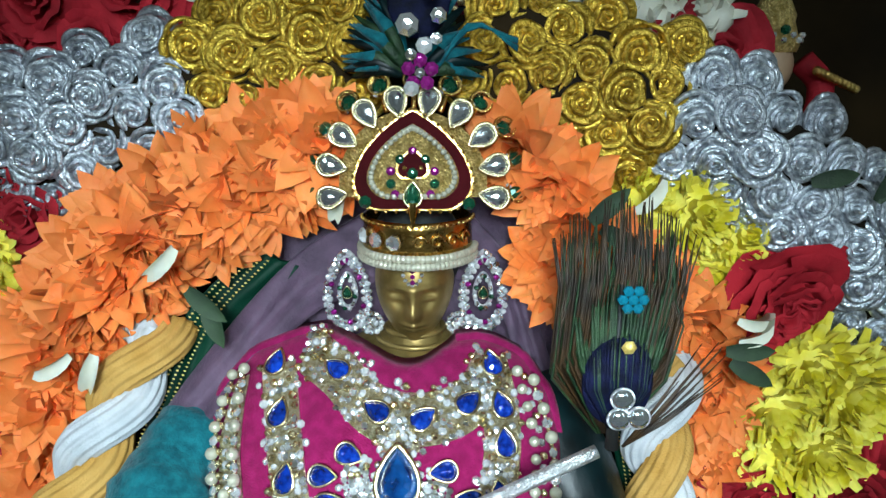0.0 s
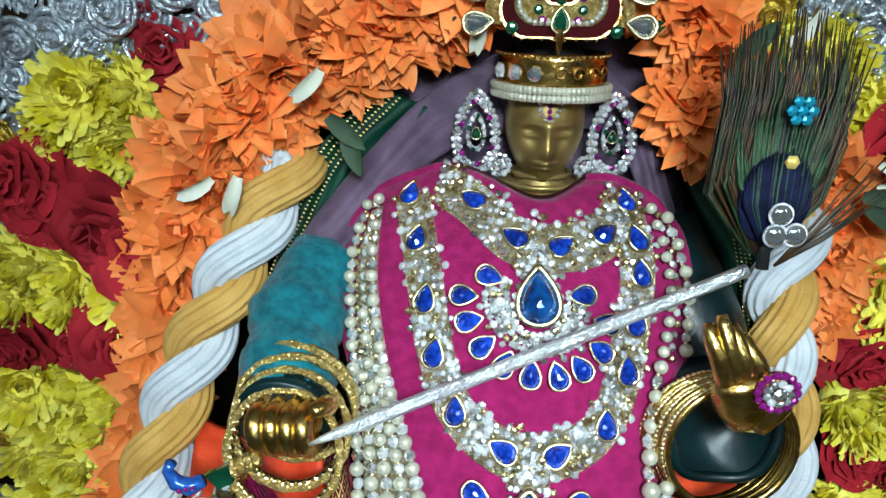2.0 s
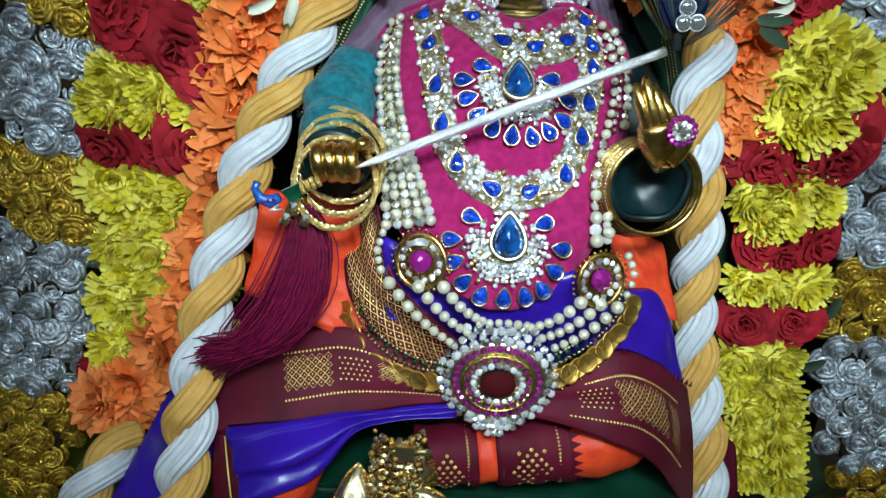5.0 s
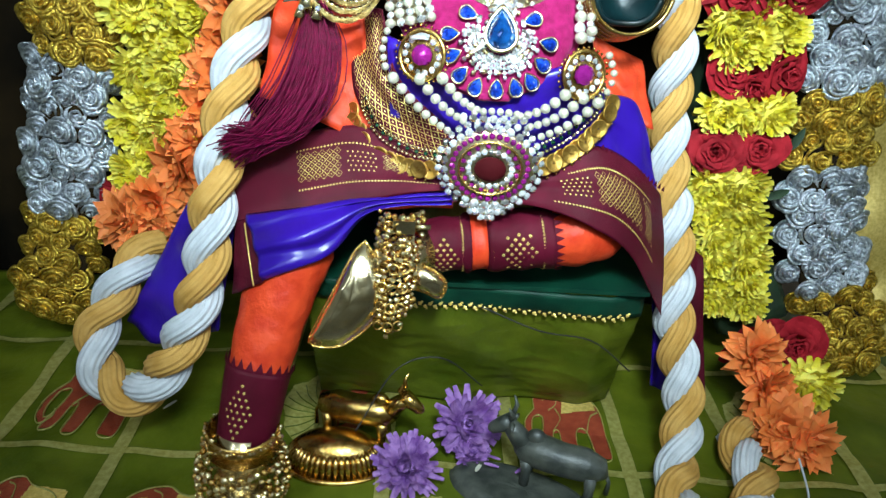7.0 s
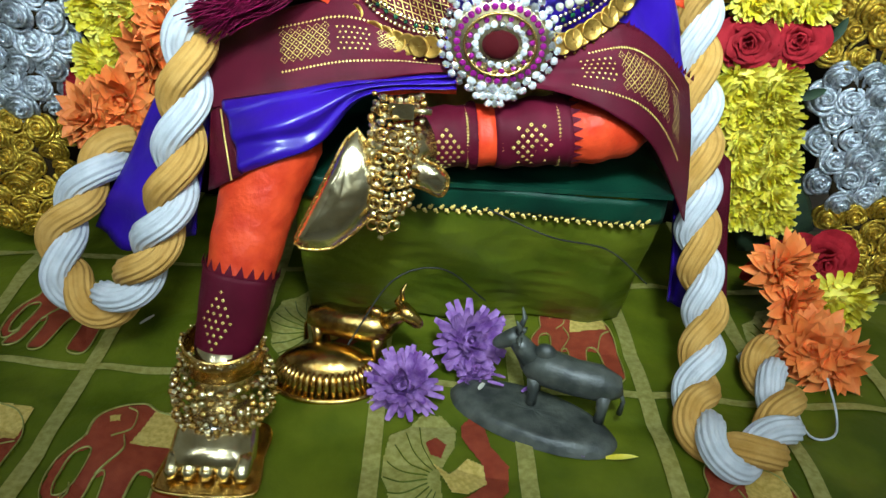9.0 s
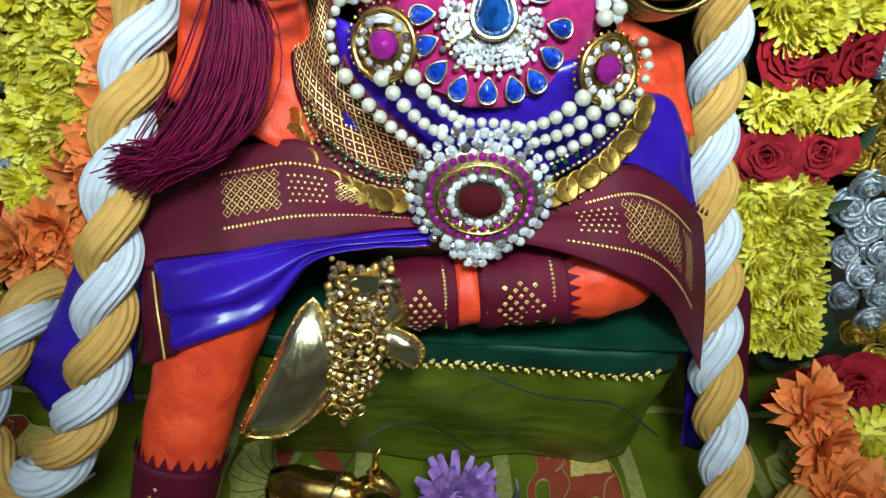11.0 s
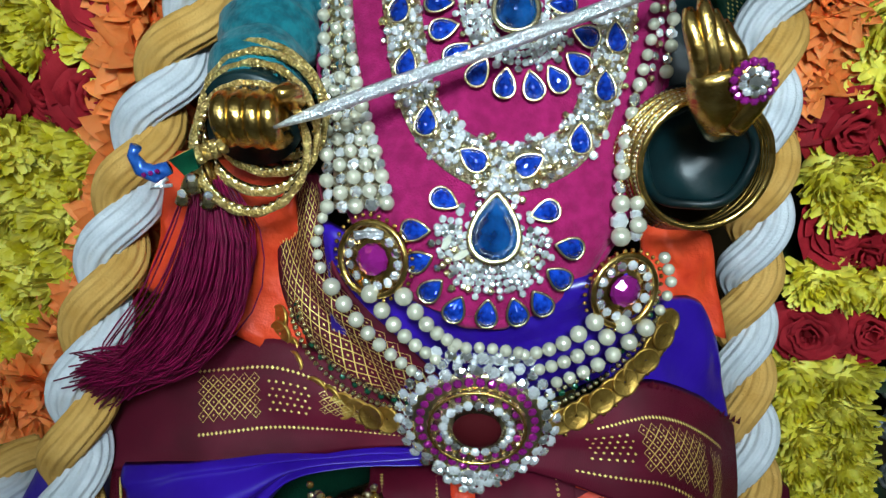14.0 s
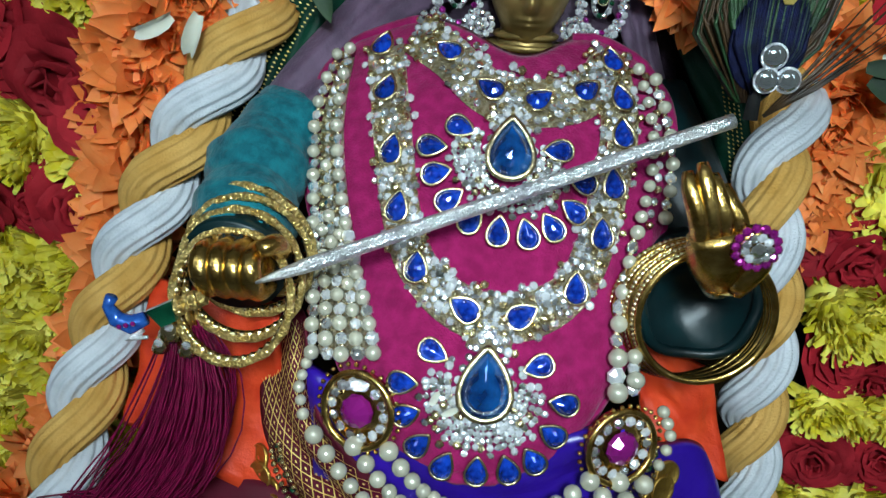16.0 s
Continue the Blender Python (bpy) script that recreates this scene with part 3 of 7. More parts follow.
for x, y, z in ORANGE_RIGHT:
    put_flower(MARI, orange_right, x, y, z, 0.85, 28)
    put_flower(MARI, orange_right, x + 0.008, y + 0.006, z - 0.010, 0.78, 35)
low_orange = thing("orange_flower_strand", "orange cloth flowers at the foot of the flower arch", "garland", "orange flower strands")
for x, y, z in ((0.262, 0.30, 0.055), (0.275, 0.27, 0.032), (0.292, 0.262, 0.022), (0.25, 0.315, 0.085)):
    put_flower(MARI, low_orange, x, y, z, 0.95, 26)
low_mum = tagged(new("chrysanthemum", MUM[1]), "single yellow chrysanthemum at the foot of the arch", "flower")
low_mum.matrix_world = facing(0.315, 0.32, 0.05, 10, -8, 40, 1.0)


# ---- twisted rope ----
def rope(keys, label, pitch=0.072, turn0=0.0):
    ob = thing("twisted_rope", label, "rope", "twisted ropes")
    n = int(sum((Vector(a) - Vector(b)).length for a, b in zip(keys, keys[1:])) / 0.0017)
    line = curve_points(keys, n)
    side, length = None, 0.0
    strands = [[], []]
    for i, p in enumerate(line):
        d = (line[min(i + 1, n)] - line[max(i - 1, 0)]).normalized()
        if side is None:
            side = d.cross(Vector((0, 1, 0))).normalized()
        side = (side - d * side.dot(d)).normalized()
        up = d.cross(side)
        length += (line[i] - line[i - 1]).length if i else 0
        a = 2 * math.pi * length / pitch + turn0
        for k in range(2):
            b = a + math.pi * k
            strands[k].append(p + (side * math.cos(b) + up * math.sin(b)) * 0.0080)
    for pts, mat, name in ((strands[0], WHITE_YARN, "white_strand"), (strands[1], GOLD_YARN, "golden_strand")):
        part(name, Geo().tube(pts, 0.0104, 72, lobes=13, depth=0.075, twist=0.07), mat, ob, m=Matrix())
    return ob


rope([(-0.150, 0.372, 0.520), (-0.160, 0.360, 0.500), (-0.176, 0.345, 0.470), (-0.201, 0.325, 0.415), (-0.217, 0.305, 0.363), (-0.228, 0.275, 0.306), (-0.232, 0.25, 0.262), (-0.236, 0.24, 0.232), (-0.246, 0.222, 0.170), (-0.275, 0.215, 0.105), (-0.312, 0.222, 0.068), (-0.342, 0.235, 0.078), (-0.350, 0.255, 0.110), (-0.330, 0.285, 0.150), (-0.318, 0.32, 0.165)],
     "thick twisted rope of white and golden yarn looping beside the knee", turn0=-3.66)
rope([(0.125, 0.375, 0.50), (0.119, 0.36, 0.475), (0.114, 0.35, 0.445), (0.128, 0.347, 0.372), (0.134, 0.343, 0.300), (0.141, 0.332, 0.25), (0.149, 0.315, 0.205), (0.157, 0.283, 0.125), (0.168, 0.255, 0.070), (0.160, 0.216, 0.034), (0.150, 0.183, 0.023), (0.158, 0.150, 0.021), (0.180, 0.143, 0.021), (0.206, 0.166, 0.021), (0.226, 0.200, 0.022), (0.224, 0.232, 0.024), (0.230, 0.270, 0.024)],
     "thick twisted rope of white and golden yarn ending on the cloth", pitch=0.068, turn0=-7.39)

# ---- the seated figure and its clothes ----
MID = -0.025


def front_y(z):
    return lerp_table([(0.20, 0.235), (0.284, 0.236), (0.33, 0.244), (0.38, 0.254), (0.41, 0.274), (0.47, 0.303), (0.49, 0.320), (0.51, 0.346), (0.53, 0.366)], z)


def chest(x, z):
    return front_y(z) + 3.5 * (x - MID) ** 2


def statue():
    """One plain figure: head, torso, arms, legs, joined in a single mesh."""
    g = Geo()
    cx, cy, cz = -0.0155, 0.384, 0.541

    def head(u, v):
        a, b = 2 * math.pi * u, math.pi * v
        s = math.sin(b)
        x, y, z = 0.0215 * s * math.cos(a), 0.025 * s * math.sin(a), 0.036 * math.cos(b)
        if z < 0:
            x *= 1 - 0.30 * (z / 0.036) ** 2
        f = max(0.0, -math.sin(a)) ** 3 * s
        nose = math.exp(-(x / 0.0035) ** 2) * (math.exp(-((z + 0.0125) / 0.0055) ** 2) * 1.0 + 0.5 * math.exp(-((z + 0.002) / 0.007) ** 2))
        sockets = math.exp(-((abs(x) - 0.0085) / 0.0042) ** 2) * math.exp(-((z + 0.0045) / 0.0042) ** 2)
        lid = math.exp(-((abs(x) - 0.0085) / 0.0040) ** 2) * math.exp(-((z + 0.0048) / 0.0018) ** 2)
        brow = math.exp(-((abs(x) - 0.008) / 0.007) ** 2) * math.exp(-((z - 0.0015) / 0.0020) ** 2)
        lips = math.exp(-(x / 0.0062) ** 2) * (math.exp(-((z + 0.0198) / 0.0013) ** 2) + math.exp(-((z + 0.0228) / 0.0014) ** 2))
        chin = math.exp(-(x / 0.006) ** 2) * math.exp(-((z + 0.0295) / 0.004) ** 2)
        cheek = math.exp(-((abs(x) - 0.011) / 0.005) ** 2) * math.exp(-((z + 0.012) / 0.006) ** 2)
        y -= f * (0.0072 * nose - 0.0058 * sockets + 0.0046 * lid + 0.0030 * brow + 0.0036 * lips + 0.0026 * chin + 0.002 * cheek)
        return (cx + x, cy + y, cz + z)
    g.grid(head, 120, 150, loop_u=True)
    g.tube([(cx, 0.388, 0.525), (cx, 0.386, 0.510), (cx, 0.388, 0.495)], [0.013, 0.014, 0.024], 18)
    for z in (0.512, 0.507, 0.502):
        g.tube([(cx + (0.016 + (0.512 - z)) * math.cos(t * math.pi / 12), 0.386 + (0.016 + (0.512 - z)) * math.sin(t * math.pi / 12), z) for t in range(24)], 0.0016, 6, closed=True)
    g.ball((cx, 0.392, 0.488), (0.046, 0.034, 0.022), 20, 10)
    # torso under the clothes
    g.tube([(MID, 0.405, 0.50), (MID, 0.405, 0.48), (MID, 0.40, 0.45), (MID, 0.385, 0.40), (MID, 0.365, 0.33), (MID, 0.36, 0.25), (MID, 0.36, 0.17)], [0.02, 0.042, 0.052, 0.060, 0.062, 0.068, 0.070], 20)
    return solid("deity_statue", g, BRONZE, "seated dark golden bronze deity statue dressed in silk and jewels", "statue")


statue()


def clasped_cover():
    cover = thing("fist_cover", "gold-plated clasped hand cover gripping the flute", "hand cover")
    g = Geo().ball((-0.131, 0.266, 0.421), (0.014, 0.014, 0.012), 16, 10)
    g.tube([(-0.136, 0.27, 0.42), (-0.140, 0.30, 0.43)], 0.012, 14)
    part("palm", g, GOLD, cover)
    for k in range(4):
        x = -0.1425 + 0.0068 * k
        part("finger", Geo().tube(curve_points([(x, 0.262, 0.431), (x - 0.001, 0.250, 0.431), (x, 0.246, 0.424), (x + 0.001, 0.251, 0.416), (x + 0.002, 0.262, 0.414)], 12), [0.0042 + 0.0005 * math.sin(math.pi * i / 12) for i in range(13)], 12), GOLD, cover)
    part("thumb", Geo().tube(curve_points([(-0.115, 0.264, 0.430), (-0.114, 0.252, 0.437), (-0.119, 0.247, 0.436)], 8), [0.005, 0.0051, 0.0051, 0.005, 0.0049, 0.0046, 0.0043, 0.0039, 0.003], 12), GOLD, cover)
    part("ring", Geo().tube([(-0.1245 + 0.0052 * math.cos(t * math.pi / 10), 0.2462, 0.424 + 0.0052 * math.sin(t * math.pi / 10)) for t in range(20)], 0.0012, 6, closed=True), FILIGREE, cover, "beaded gold finger ring")


clasped_cover()


def open_cover():
    cover = thing("palm_cover", "gold-plated raised open hand cover", "hand cover")
    part("palm", Geo().tube(curve_points([(0.072, 0.272, 0.426), (0.069, 0.264, 0.434), (0.064, 0.260, 0.446), (0.060, 0.258, 0.456)], 9), [0.007, 0.008, 0.009, 0.010, 0.011, 0.012, 0.0125, 0.0122, 0.0117, 0.011], 16, flat=0.7), GOLD, cover)
    for k in range(4):
        x = 0.0515 + 0.0050 * k
        part("finger", Geo().tube(curve_points([(x + 0.006, 0.258, 0.448), (x + 0.001, 0.257, 0.462), (x - 0.003, 0.259, 0.474 - 0.003 * abs(k - 1)), (x - 0.005, 0.263, 0.482 - 0.004 * abs(k - 1))], 9), [0.0046, 0.0046, 0.0045, 0.0044, 0.0044, 0.0042, 0.0040, 0.0037, 0.0032, 0.0022], 12), GOLD, cover)
    part("thumb", Geo().tube(curve_points([(0.074, 0.262, 0.432), (0.079, 0.255, 0.445), (0.080, 0.254, 0.454)], 6), [0.006, 0.0057, 0.0054, 0.005, 0.0045, 0.0038, 0.003], 12), GOLD, cover)
    part("wrist_band", Geo().tube([(0.0715 + 0.0085 * math.cos(t * math.pi / 10), 0.268 + 0.0075 * math.sin(t * math.pi / 10), 0.429) for t in range(20)], 0.0011, 6, closed=True), FILIGREE, cover)


open_cover()


def pillow(outline_keys, depth, rings=7, steps=48, out=(0, -1, 0.25)):
    """A closed outline swelling towards out, with a flat back."""
    rim = curve_points(list(outline_keys) + [outline_keys[0]], steps)[:-1]
    c, d = sum(rim, Vector()) / len(rim), Vector(out).normalized()
    g = Geo()
    g.grid(lambda u, v: rim[round(u * steps) % steps].lerp(c, v * 0.999) + d * (depth * math.sqrt(max(0.0, 1 - (1 - v) ** 2.4)) + 0.0010 * noise.noise(rim[round(u * steps) % steps].lerp(c, v) * 130)), steps, rings, loop_u=True)
    g.grid(lambda u, v: rim[round(u * steps) % steps].lerp(c, v * 0.999) - d * 0.003 * math.sqrt(v), steps, 2, loop_u=True)
    return g, rim


def beads_round(parent, rim, n, size, lift):
    for k in range(n):
        part("gold_bead", BEAD_ME, None, parent, m=pose(*(rim[int(k * len(rim) / n)] + Vector(lift))) @ Matrix.Scale(size, 4))


BEAD_ME = Geo().ball((0, 0, 0.4), 1.0, 8, 6).mesh("gold_bead", GOLD)


def make_foot_cover():
    foot = thing("foot_cover", "gold-plated foot cover standing on the cloth", "foot cover")
    g = Geo()
    g.tube([(-0.206, 0.176, 0.074), (-0.207, 0.170, 0.050), (-0.207, 0.164, 0.026)], [0.020, 0.020, 0.022], 18)
    g.tube([(-0.207, 0.186, 0.020), (-0.207, 0.164, 0.026), (-0.207, 0.142, 0.018), (-0.2065, 0.126, 0.012), (-0.2065, 0.114, 0.009)], [0.016, 0.026, 0.030, 0.031, 0.026], 20, flat=0.60)
    part("foot", g, PALE_GOLD, foot)
    for k in range(5):
        x = -0.2305 + 0.0120 * k
        big = 1.15 if k == 4 else 1.0
        part("toe", Geo().tube([(x, 0.132, 0.014), (x, 0.120, 0.0165), (x, 0.110, 0.0125), (x, 0.1075, 0.009)], [0.0046 * big, 0.0056 * big, 0.0052 * big, 0.003], 12), PALE_GOLD, foot)
        part("toe_nail", Geo().ball((x, 0.1088, 0.0150), (0.0034 * big, 0.0018, 0.0026), 10, 6), GOLD, foot)
    plate_rim = [(-0.206 + sx * 0.0355, y, 0.0045) for sx, y in ((-0.80, 0.165), (-0.94, 0.130), (-1.0, 0.108), (-0.86, 0.099), (0, 0.096), (0.86, 0.099), (1.0, 0.108), (0.94, 0.130), (0.80, 0.165))]
    sole = Geo()
    sole.prism([(x, y) for x, y, z in curve_points(plate_rim + [plate_rim[0]], 60)[:-1]], 0.0030, 0.0065)
    part("sole", sole, GOLD, foot, "flat gold sole plate", smooth=False)
    part("sole_rim", Geo().tube(curve_points(plate_rim + [plate_rim[0]], 70)[:-1], 0.0015, 8, closed=True).moved(Matrix.Translation((0, 0, 0.002))), GOLD, foot, "gold sole rim")


make_foot_cover()


def make_crossed_foot_cover():
    foot = thing("crossed_foot_cover", "gold-plated foot covers of the crossed leg with beaded rims", "foot cover")
    long_foot = [(-0.1142, 0.215, 0.2287), (-0.1040, 0.209, 0.2159), (-0.0960, 0.205, 0.1967), (-0.1045, 0.198, 0.1718), (-0.1265, 0.190, 0.1527), (-0.1442, 0.187, 0.1507), (-0.1533, 0.187, 0.1546), (-0.1499, 0.190, 0.1654), (-0.1340, 0.200, 0.1979), (-0.1222, 0.210, 0.2215)]
    small_foot = [(-0.0806, 0.222, 0.2096), (-0.0613, 0.219, 0.2048), (-0.0520, 0.218, 0.1947), (-0.0559, 0.217, 0.1820), (-0.0674, 0.218, 0.1857), (-0.0822, 0.220, 0.1917)]
    for name, keys, depth, n in (("sole", long_foot, 0.011, 48), ("heel", small_foot, 0.009, 30)):
        g, rim = pillow(keys, depth)
        part(name, g, PALE_GOLD, foot)
        part("rim", Geo().tube(rim, 0.0012, 8, closed=True), GOLD, foot, "raised gold rim")
        beads_round(foot, rim, n, 0.0011, (0, -0.0018, 0.0006))
    part("ankle", Geo().tube([(-0.070, 0.240, 0.214), (-0.085, 0.232, 0.212), (-0.100, 0.226, 0.206)], [0.019, 0.019, 0.014], 18), PALE_GOLD, foot)


make_crossed_foot_cover()


def sheet(keys, nu, nv, thick=0.003, fold=0.0, folds=3.0, push=(0, -1, 0), seed=0.0):
    """Cloth spanned between rows of key points (each row of equal length), with soft folds."""
    rows = [curve_points(r, nu) for r in keys]
    cols = [curve_points([r[i] for r in rows], nv) for i in range(nu + 1)]
    d = Vector(push)

    def at(u, v):
        p = cols[round(u * nu)][round(v * nv)]
        w = fold * math.sin(2 * math.pi * folds * v + 3 * noise.noise(Vector((u * 2.2 + seed, v * 1.3, seed)))) + fold * 0.8 * noise.noise(Vector((u * 5 + seed, v * 5, 1)))
        return p + d * w
    g = Geo().slab(at, nu, nv, (0, thick, 0))
    g.at = at
    return g


def zari_on(g, nu, nv, u0, u1, v0, v1, cols, rows, size=0.42, lift=0.0009):
    """Little woven diamonds in rows over a part of a sheet."""
    out = Geo()

    def spot(u, v):
        u, v = min(0.999, max(0, u)) * nu, min(0.999, max(0, v)) * nv
        i, j = int(u), int(v)
        a, b = g.at(i / nu, j / nv).lerp(g.at((i + 1) / nu, j / nv), u - i), g.at(i / nu, (j + 1) / nv).lerp(g.at((i + 1) / nu, (j + 1) / nv), u - i)
        return a.lerp(b, v - j) + Vector((0, -lift, lift * 0.3))
    du, dv = (u1 - u0) / cols, (v1 - v0) / rows
    for i in range(cols):
        for j in range(rows):
            u, v = u0 + du * (i + 0.5 + (0.25 if j % 2 else -0.25)), v0 + dv * (j + 0.5)
            c = [spot(u - du * size, v), spot(u, v - dv * size), spot(u + du * size, v), spot(u, v + dv * size)]
            out.add(c + [sum(c, Vector()) / 4 + Vector((0, -lift * 0.6, 0))], [(0, 1, 4), (1, 2, 4), (2, 3, 4), (3, 0, 4)])
    return out


def lattice_on(g, nu, nv, u0, u1, v0, v1, cols, rows, lift=0.0009):
    """A woven net of gold lozenges, each with a dot, over a part of a sheet."""
    out = Geo()

    def spot(u, v):
        u, v = min(0.999, max(0, u)) * nu, min(0.999, max(0, v)) * nv
        i, j = int(u), int(v)
        a, b = g.at(i / nu, j / nv).lerp(g.at((i + 1) / nu, j / nv), u - i), g.at(i / nu, (j + 1) / nv).lerp(g.at((i + 1) / nu, (j + 1) / nv), u - i)
        return a.lerp(b, v - j) + Vector((0, -lift, lift * 0.3))
    du, dv = (u1 - u0) / cols, (v1 - v0) / rows
    for i in range(2 * cols - 1):
        for j in range(2 * rows - 1):
            if (i + j) % 2:
                continue
            u, v = u0 + du * (i + 1) / 2, v0 + dv * (j + 1) / 2
            rim = [[spot(u - du * q, v), spot(u, v - dv * q), spot(u + du * q, v), spot(u, v + dv * q)] for q in (0.50, 0.445, 0.10)]
            out.add(rim[0] + rim[1], [(k, (k + 1) % 4, 4 + (k + 1) % 4, 4 + k) for k in range(4)])
            out.add(rim[2], [(0, 1, 2, 3)])
    return out


CAPE = [(0.335, 0.012), (0.340, 0.036), (0.348, 0.048), (0.36, 0.058), (0.375, 0.068), (0.39, 0.076), (0.42, 0.085), (0.445, 0.095), (0.465, 0.098), (0.49, 0.090), (0.505, 0.076), (0.515, 0.052), (0.519, 0.036)]


def cape_point(u, v):
    z = 0.335 + (0.519 - 0.335) * (1 - v)
    half = lerp_table(CAPE, z)
    k = 2 * u - 1
    x = MID + half * (0.88 if k > 0 else 1.0) * math.sin(k * math.pi / 2)
    z -= 0.013 * math.exp(-((x + 0.018) / 0.026) ** 2) * max(0.0, 1 - 4 * v)
    edge = abs(k) ** 5
    y = chest(x, z) + 0.008 * edge + 0.0022 * noise.noise(Vector((x * 60, z * 10, 0))) + 0.0010 * noise.noise(Vector((x * 260, z * 30, 3)))
    return (x, y, z)


cape = thing("velvet_cape", "magenta velvet breast cloth on the seated figure", "cape")
part("cape", Geo().slab(cape_point, 90, 90, (0, 0.014, 0)), MAGENTA, cape)
part("hem", Geo().tube([Vector(cape_point(0, v / 60)) for v in range(61)] + [Vector(cape_point(u / 60, 1)) for u in range(61)] + [Vector(cape_point(1, 1 - v / 60)) for v in range(61)], 0.0032, 8), MAGENTA, cape)

# sleeves
sleeve = thing("velvet_sleeve", "teal crushed velvet sleeve of the flute-holding arm", "sleeve")
part("sleeve", Geo().tube(curve_points([(-0.112, 0.378, 0.468), (-0.128, 0.358, 0.460), (-0.139, 0.332, 0.452), (-0.140, 0.306, 0.438), (-0.137, 0.275, 0.424)], 30), [0.0238 + 0.0016 * math.sin(i * 0.8) + 0.0010 * math.sin(i * 2.3) - 0.002 * (i / 30) ** 3 for i in range(31)], 32, lobes=5, depth=0.03, twist=0.35), TEAL, sleeve)
# Closed dark cap: the shade inside the opening is put into its colour.
part("lining", Geo().tube([(-0.137, 0.279, 0.422), (-0.137, 0.272, 0.419), (-0.137, 0.268, 0.418), (-0.137, 0.2675, 0.418)], [0.0230, 0.0238, 0.0230, 0.004], 28), DARK_TEAL, sleeve, "dark cap standing for the shade in the sleeve opening")
cuff = thing("velvet_sleeve", "dark teal velvet sleeve inside the golden bangles", "sleeve")
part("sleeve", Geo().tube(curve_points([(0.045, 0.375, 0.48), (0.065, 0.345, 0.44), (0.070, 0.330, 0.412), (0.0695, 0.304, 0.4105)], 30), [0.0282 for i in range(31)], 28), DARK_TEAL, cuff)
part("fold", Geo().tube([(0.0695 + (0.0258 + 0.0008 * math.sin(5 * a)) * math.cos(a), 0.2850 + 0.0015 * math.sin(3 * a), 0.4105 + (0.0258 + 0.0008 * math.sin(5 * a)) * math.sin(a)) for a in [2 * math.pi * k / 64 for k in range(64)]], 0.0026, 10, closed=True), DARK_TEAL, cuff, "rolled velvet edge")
# Velvet bowl, its shade deepened by the near-black colour.
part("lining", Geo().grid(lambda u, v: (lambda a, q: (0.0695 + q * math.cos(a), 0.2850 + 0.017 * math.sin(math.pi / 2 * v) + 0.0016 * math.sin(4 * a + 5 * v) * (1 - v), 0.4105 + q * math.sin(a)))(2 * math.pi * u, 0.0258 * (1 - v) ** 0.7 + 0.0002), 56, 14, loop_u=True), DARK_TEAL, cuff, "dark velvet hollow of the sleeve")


# head veil falling behind the shoulders
veil = thing("velvet_veil", "mauve velvet veil behind the head and shoulders", "veil")
part("left_fall", sheet([[(-0.040, 0.408, 0.575), (-0.085, 0.394, 0.548), (-0.130, 0.362, 0.500), (-0.165, 0.342, 0.452)], [(-0.030, 0.402, 0.532), (-0.070, 0.386, 0.520), (-0.108, 0.352, 0.490), (-0.148, 0.328, 0.440)]], 30, 12, 0.004, 0.002, 1.5), VEIL, veil)
part("right_fall", sheet([[(0.012, 0.408, 0.575), (0.040, 0.396, 0.545), (0.058, 0.38, 0.50), (0.072, 0.36, 0.45)], [(0.000, 0.402, 0.535), (0.026, 0.392, 0.53), (0.040, 0.375, 0.498), (0.055, 0.352, 0.45)]], 30, 12, 0.004, 0.002, 1.5), VEIL, veil)
part("back_fall", sheet([[(-0.085, 0.418, 0.600), (-0.02, 0.420, 0.610), (0.050, 0.418, 0.600)], [(-0.120, 0.405, 0.480), (-0.02, 0.418, 0.470), (0.075, 0.405, 0.480)]], 24, 14, 0.004, 0.003, 2), VEIL, veil)
shawl = thing("green_shawl", "dark green silk shawl with gold thread edging behind the arms", "shawl")
part("left_fall", sheet([[(-0.105, 0.388, 0.555), (-0.140, 0.380, 0.522), (-0.160, 0.368, 0.470), (-0.178, 0.352, 0.43)], [(-0.080, 0.392, 0.545), (-0.115, 0.386, 0.505), (-0.142, 0.372, 0.46), (-0.155, 0.356, 0.42)]], 40, 10, 0.004, 0.003, 2), GREEN_SILK, shawl)
part("right_fall", sheet([[(0.045, 0.395, 0.545), (0.070, 0.382, 0.50), (0.095, 0.37, 0.45), (0.105, 0.362, 0.38)], [(0.075, 0.39, 0.545), (0.105, 0.38, 0.50), (0.12, 0.37, 0.45), (0.125, 0.362, 0.38)]], 40, 10, 0.004, 0.003, 2), GREEN_SILK, shawl)

# lap clothes
seat = thing("draped_seat", "low seat draped in olive silk with a green border", "seat")


def seat_front(u, v):
    x = -0.17 + 0.292 * u
    y = 0.262 + 0.062 * max(0.0, 1 - v) ** 1.3 + 0.007 * noise.noise(Vector((x * 16, v * 2.4, 0))) + 0.003 * math.sin(9 * v + x * 30) + 0.0022 * abs(noise.noise(Vector((x * 34 + v * 3, v * 11, 2)))) + 0.012 * max(0.0, u - 0.9) / 0.1
    return (x, y, 0.004 + 0.165 * v)


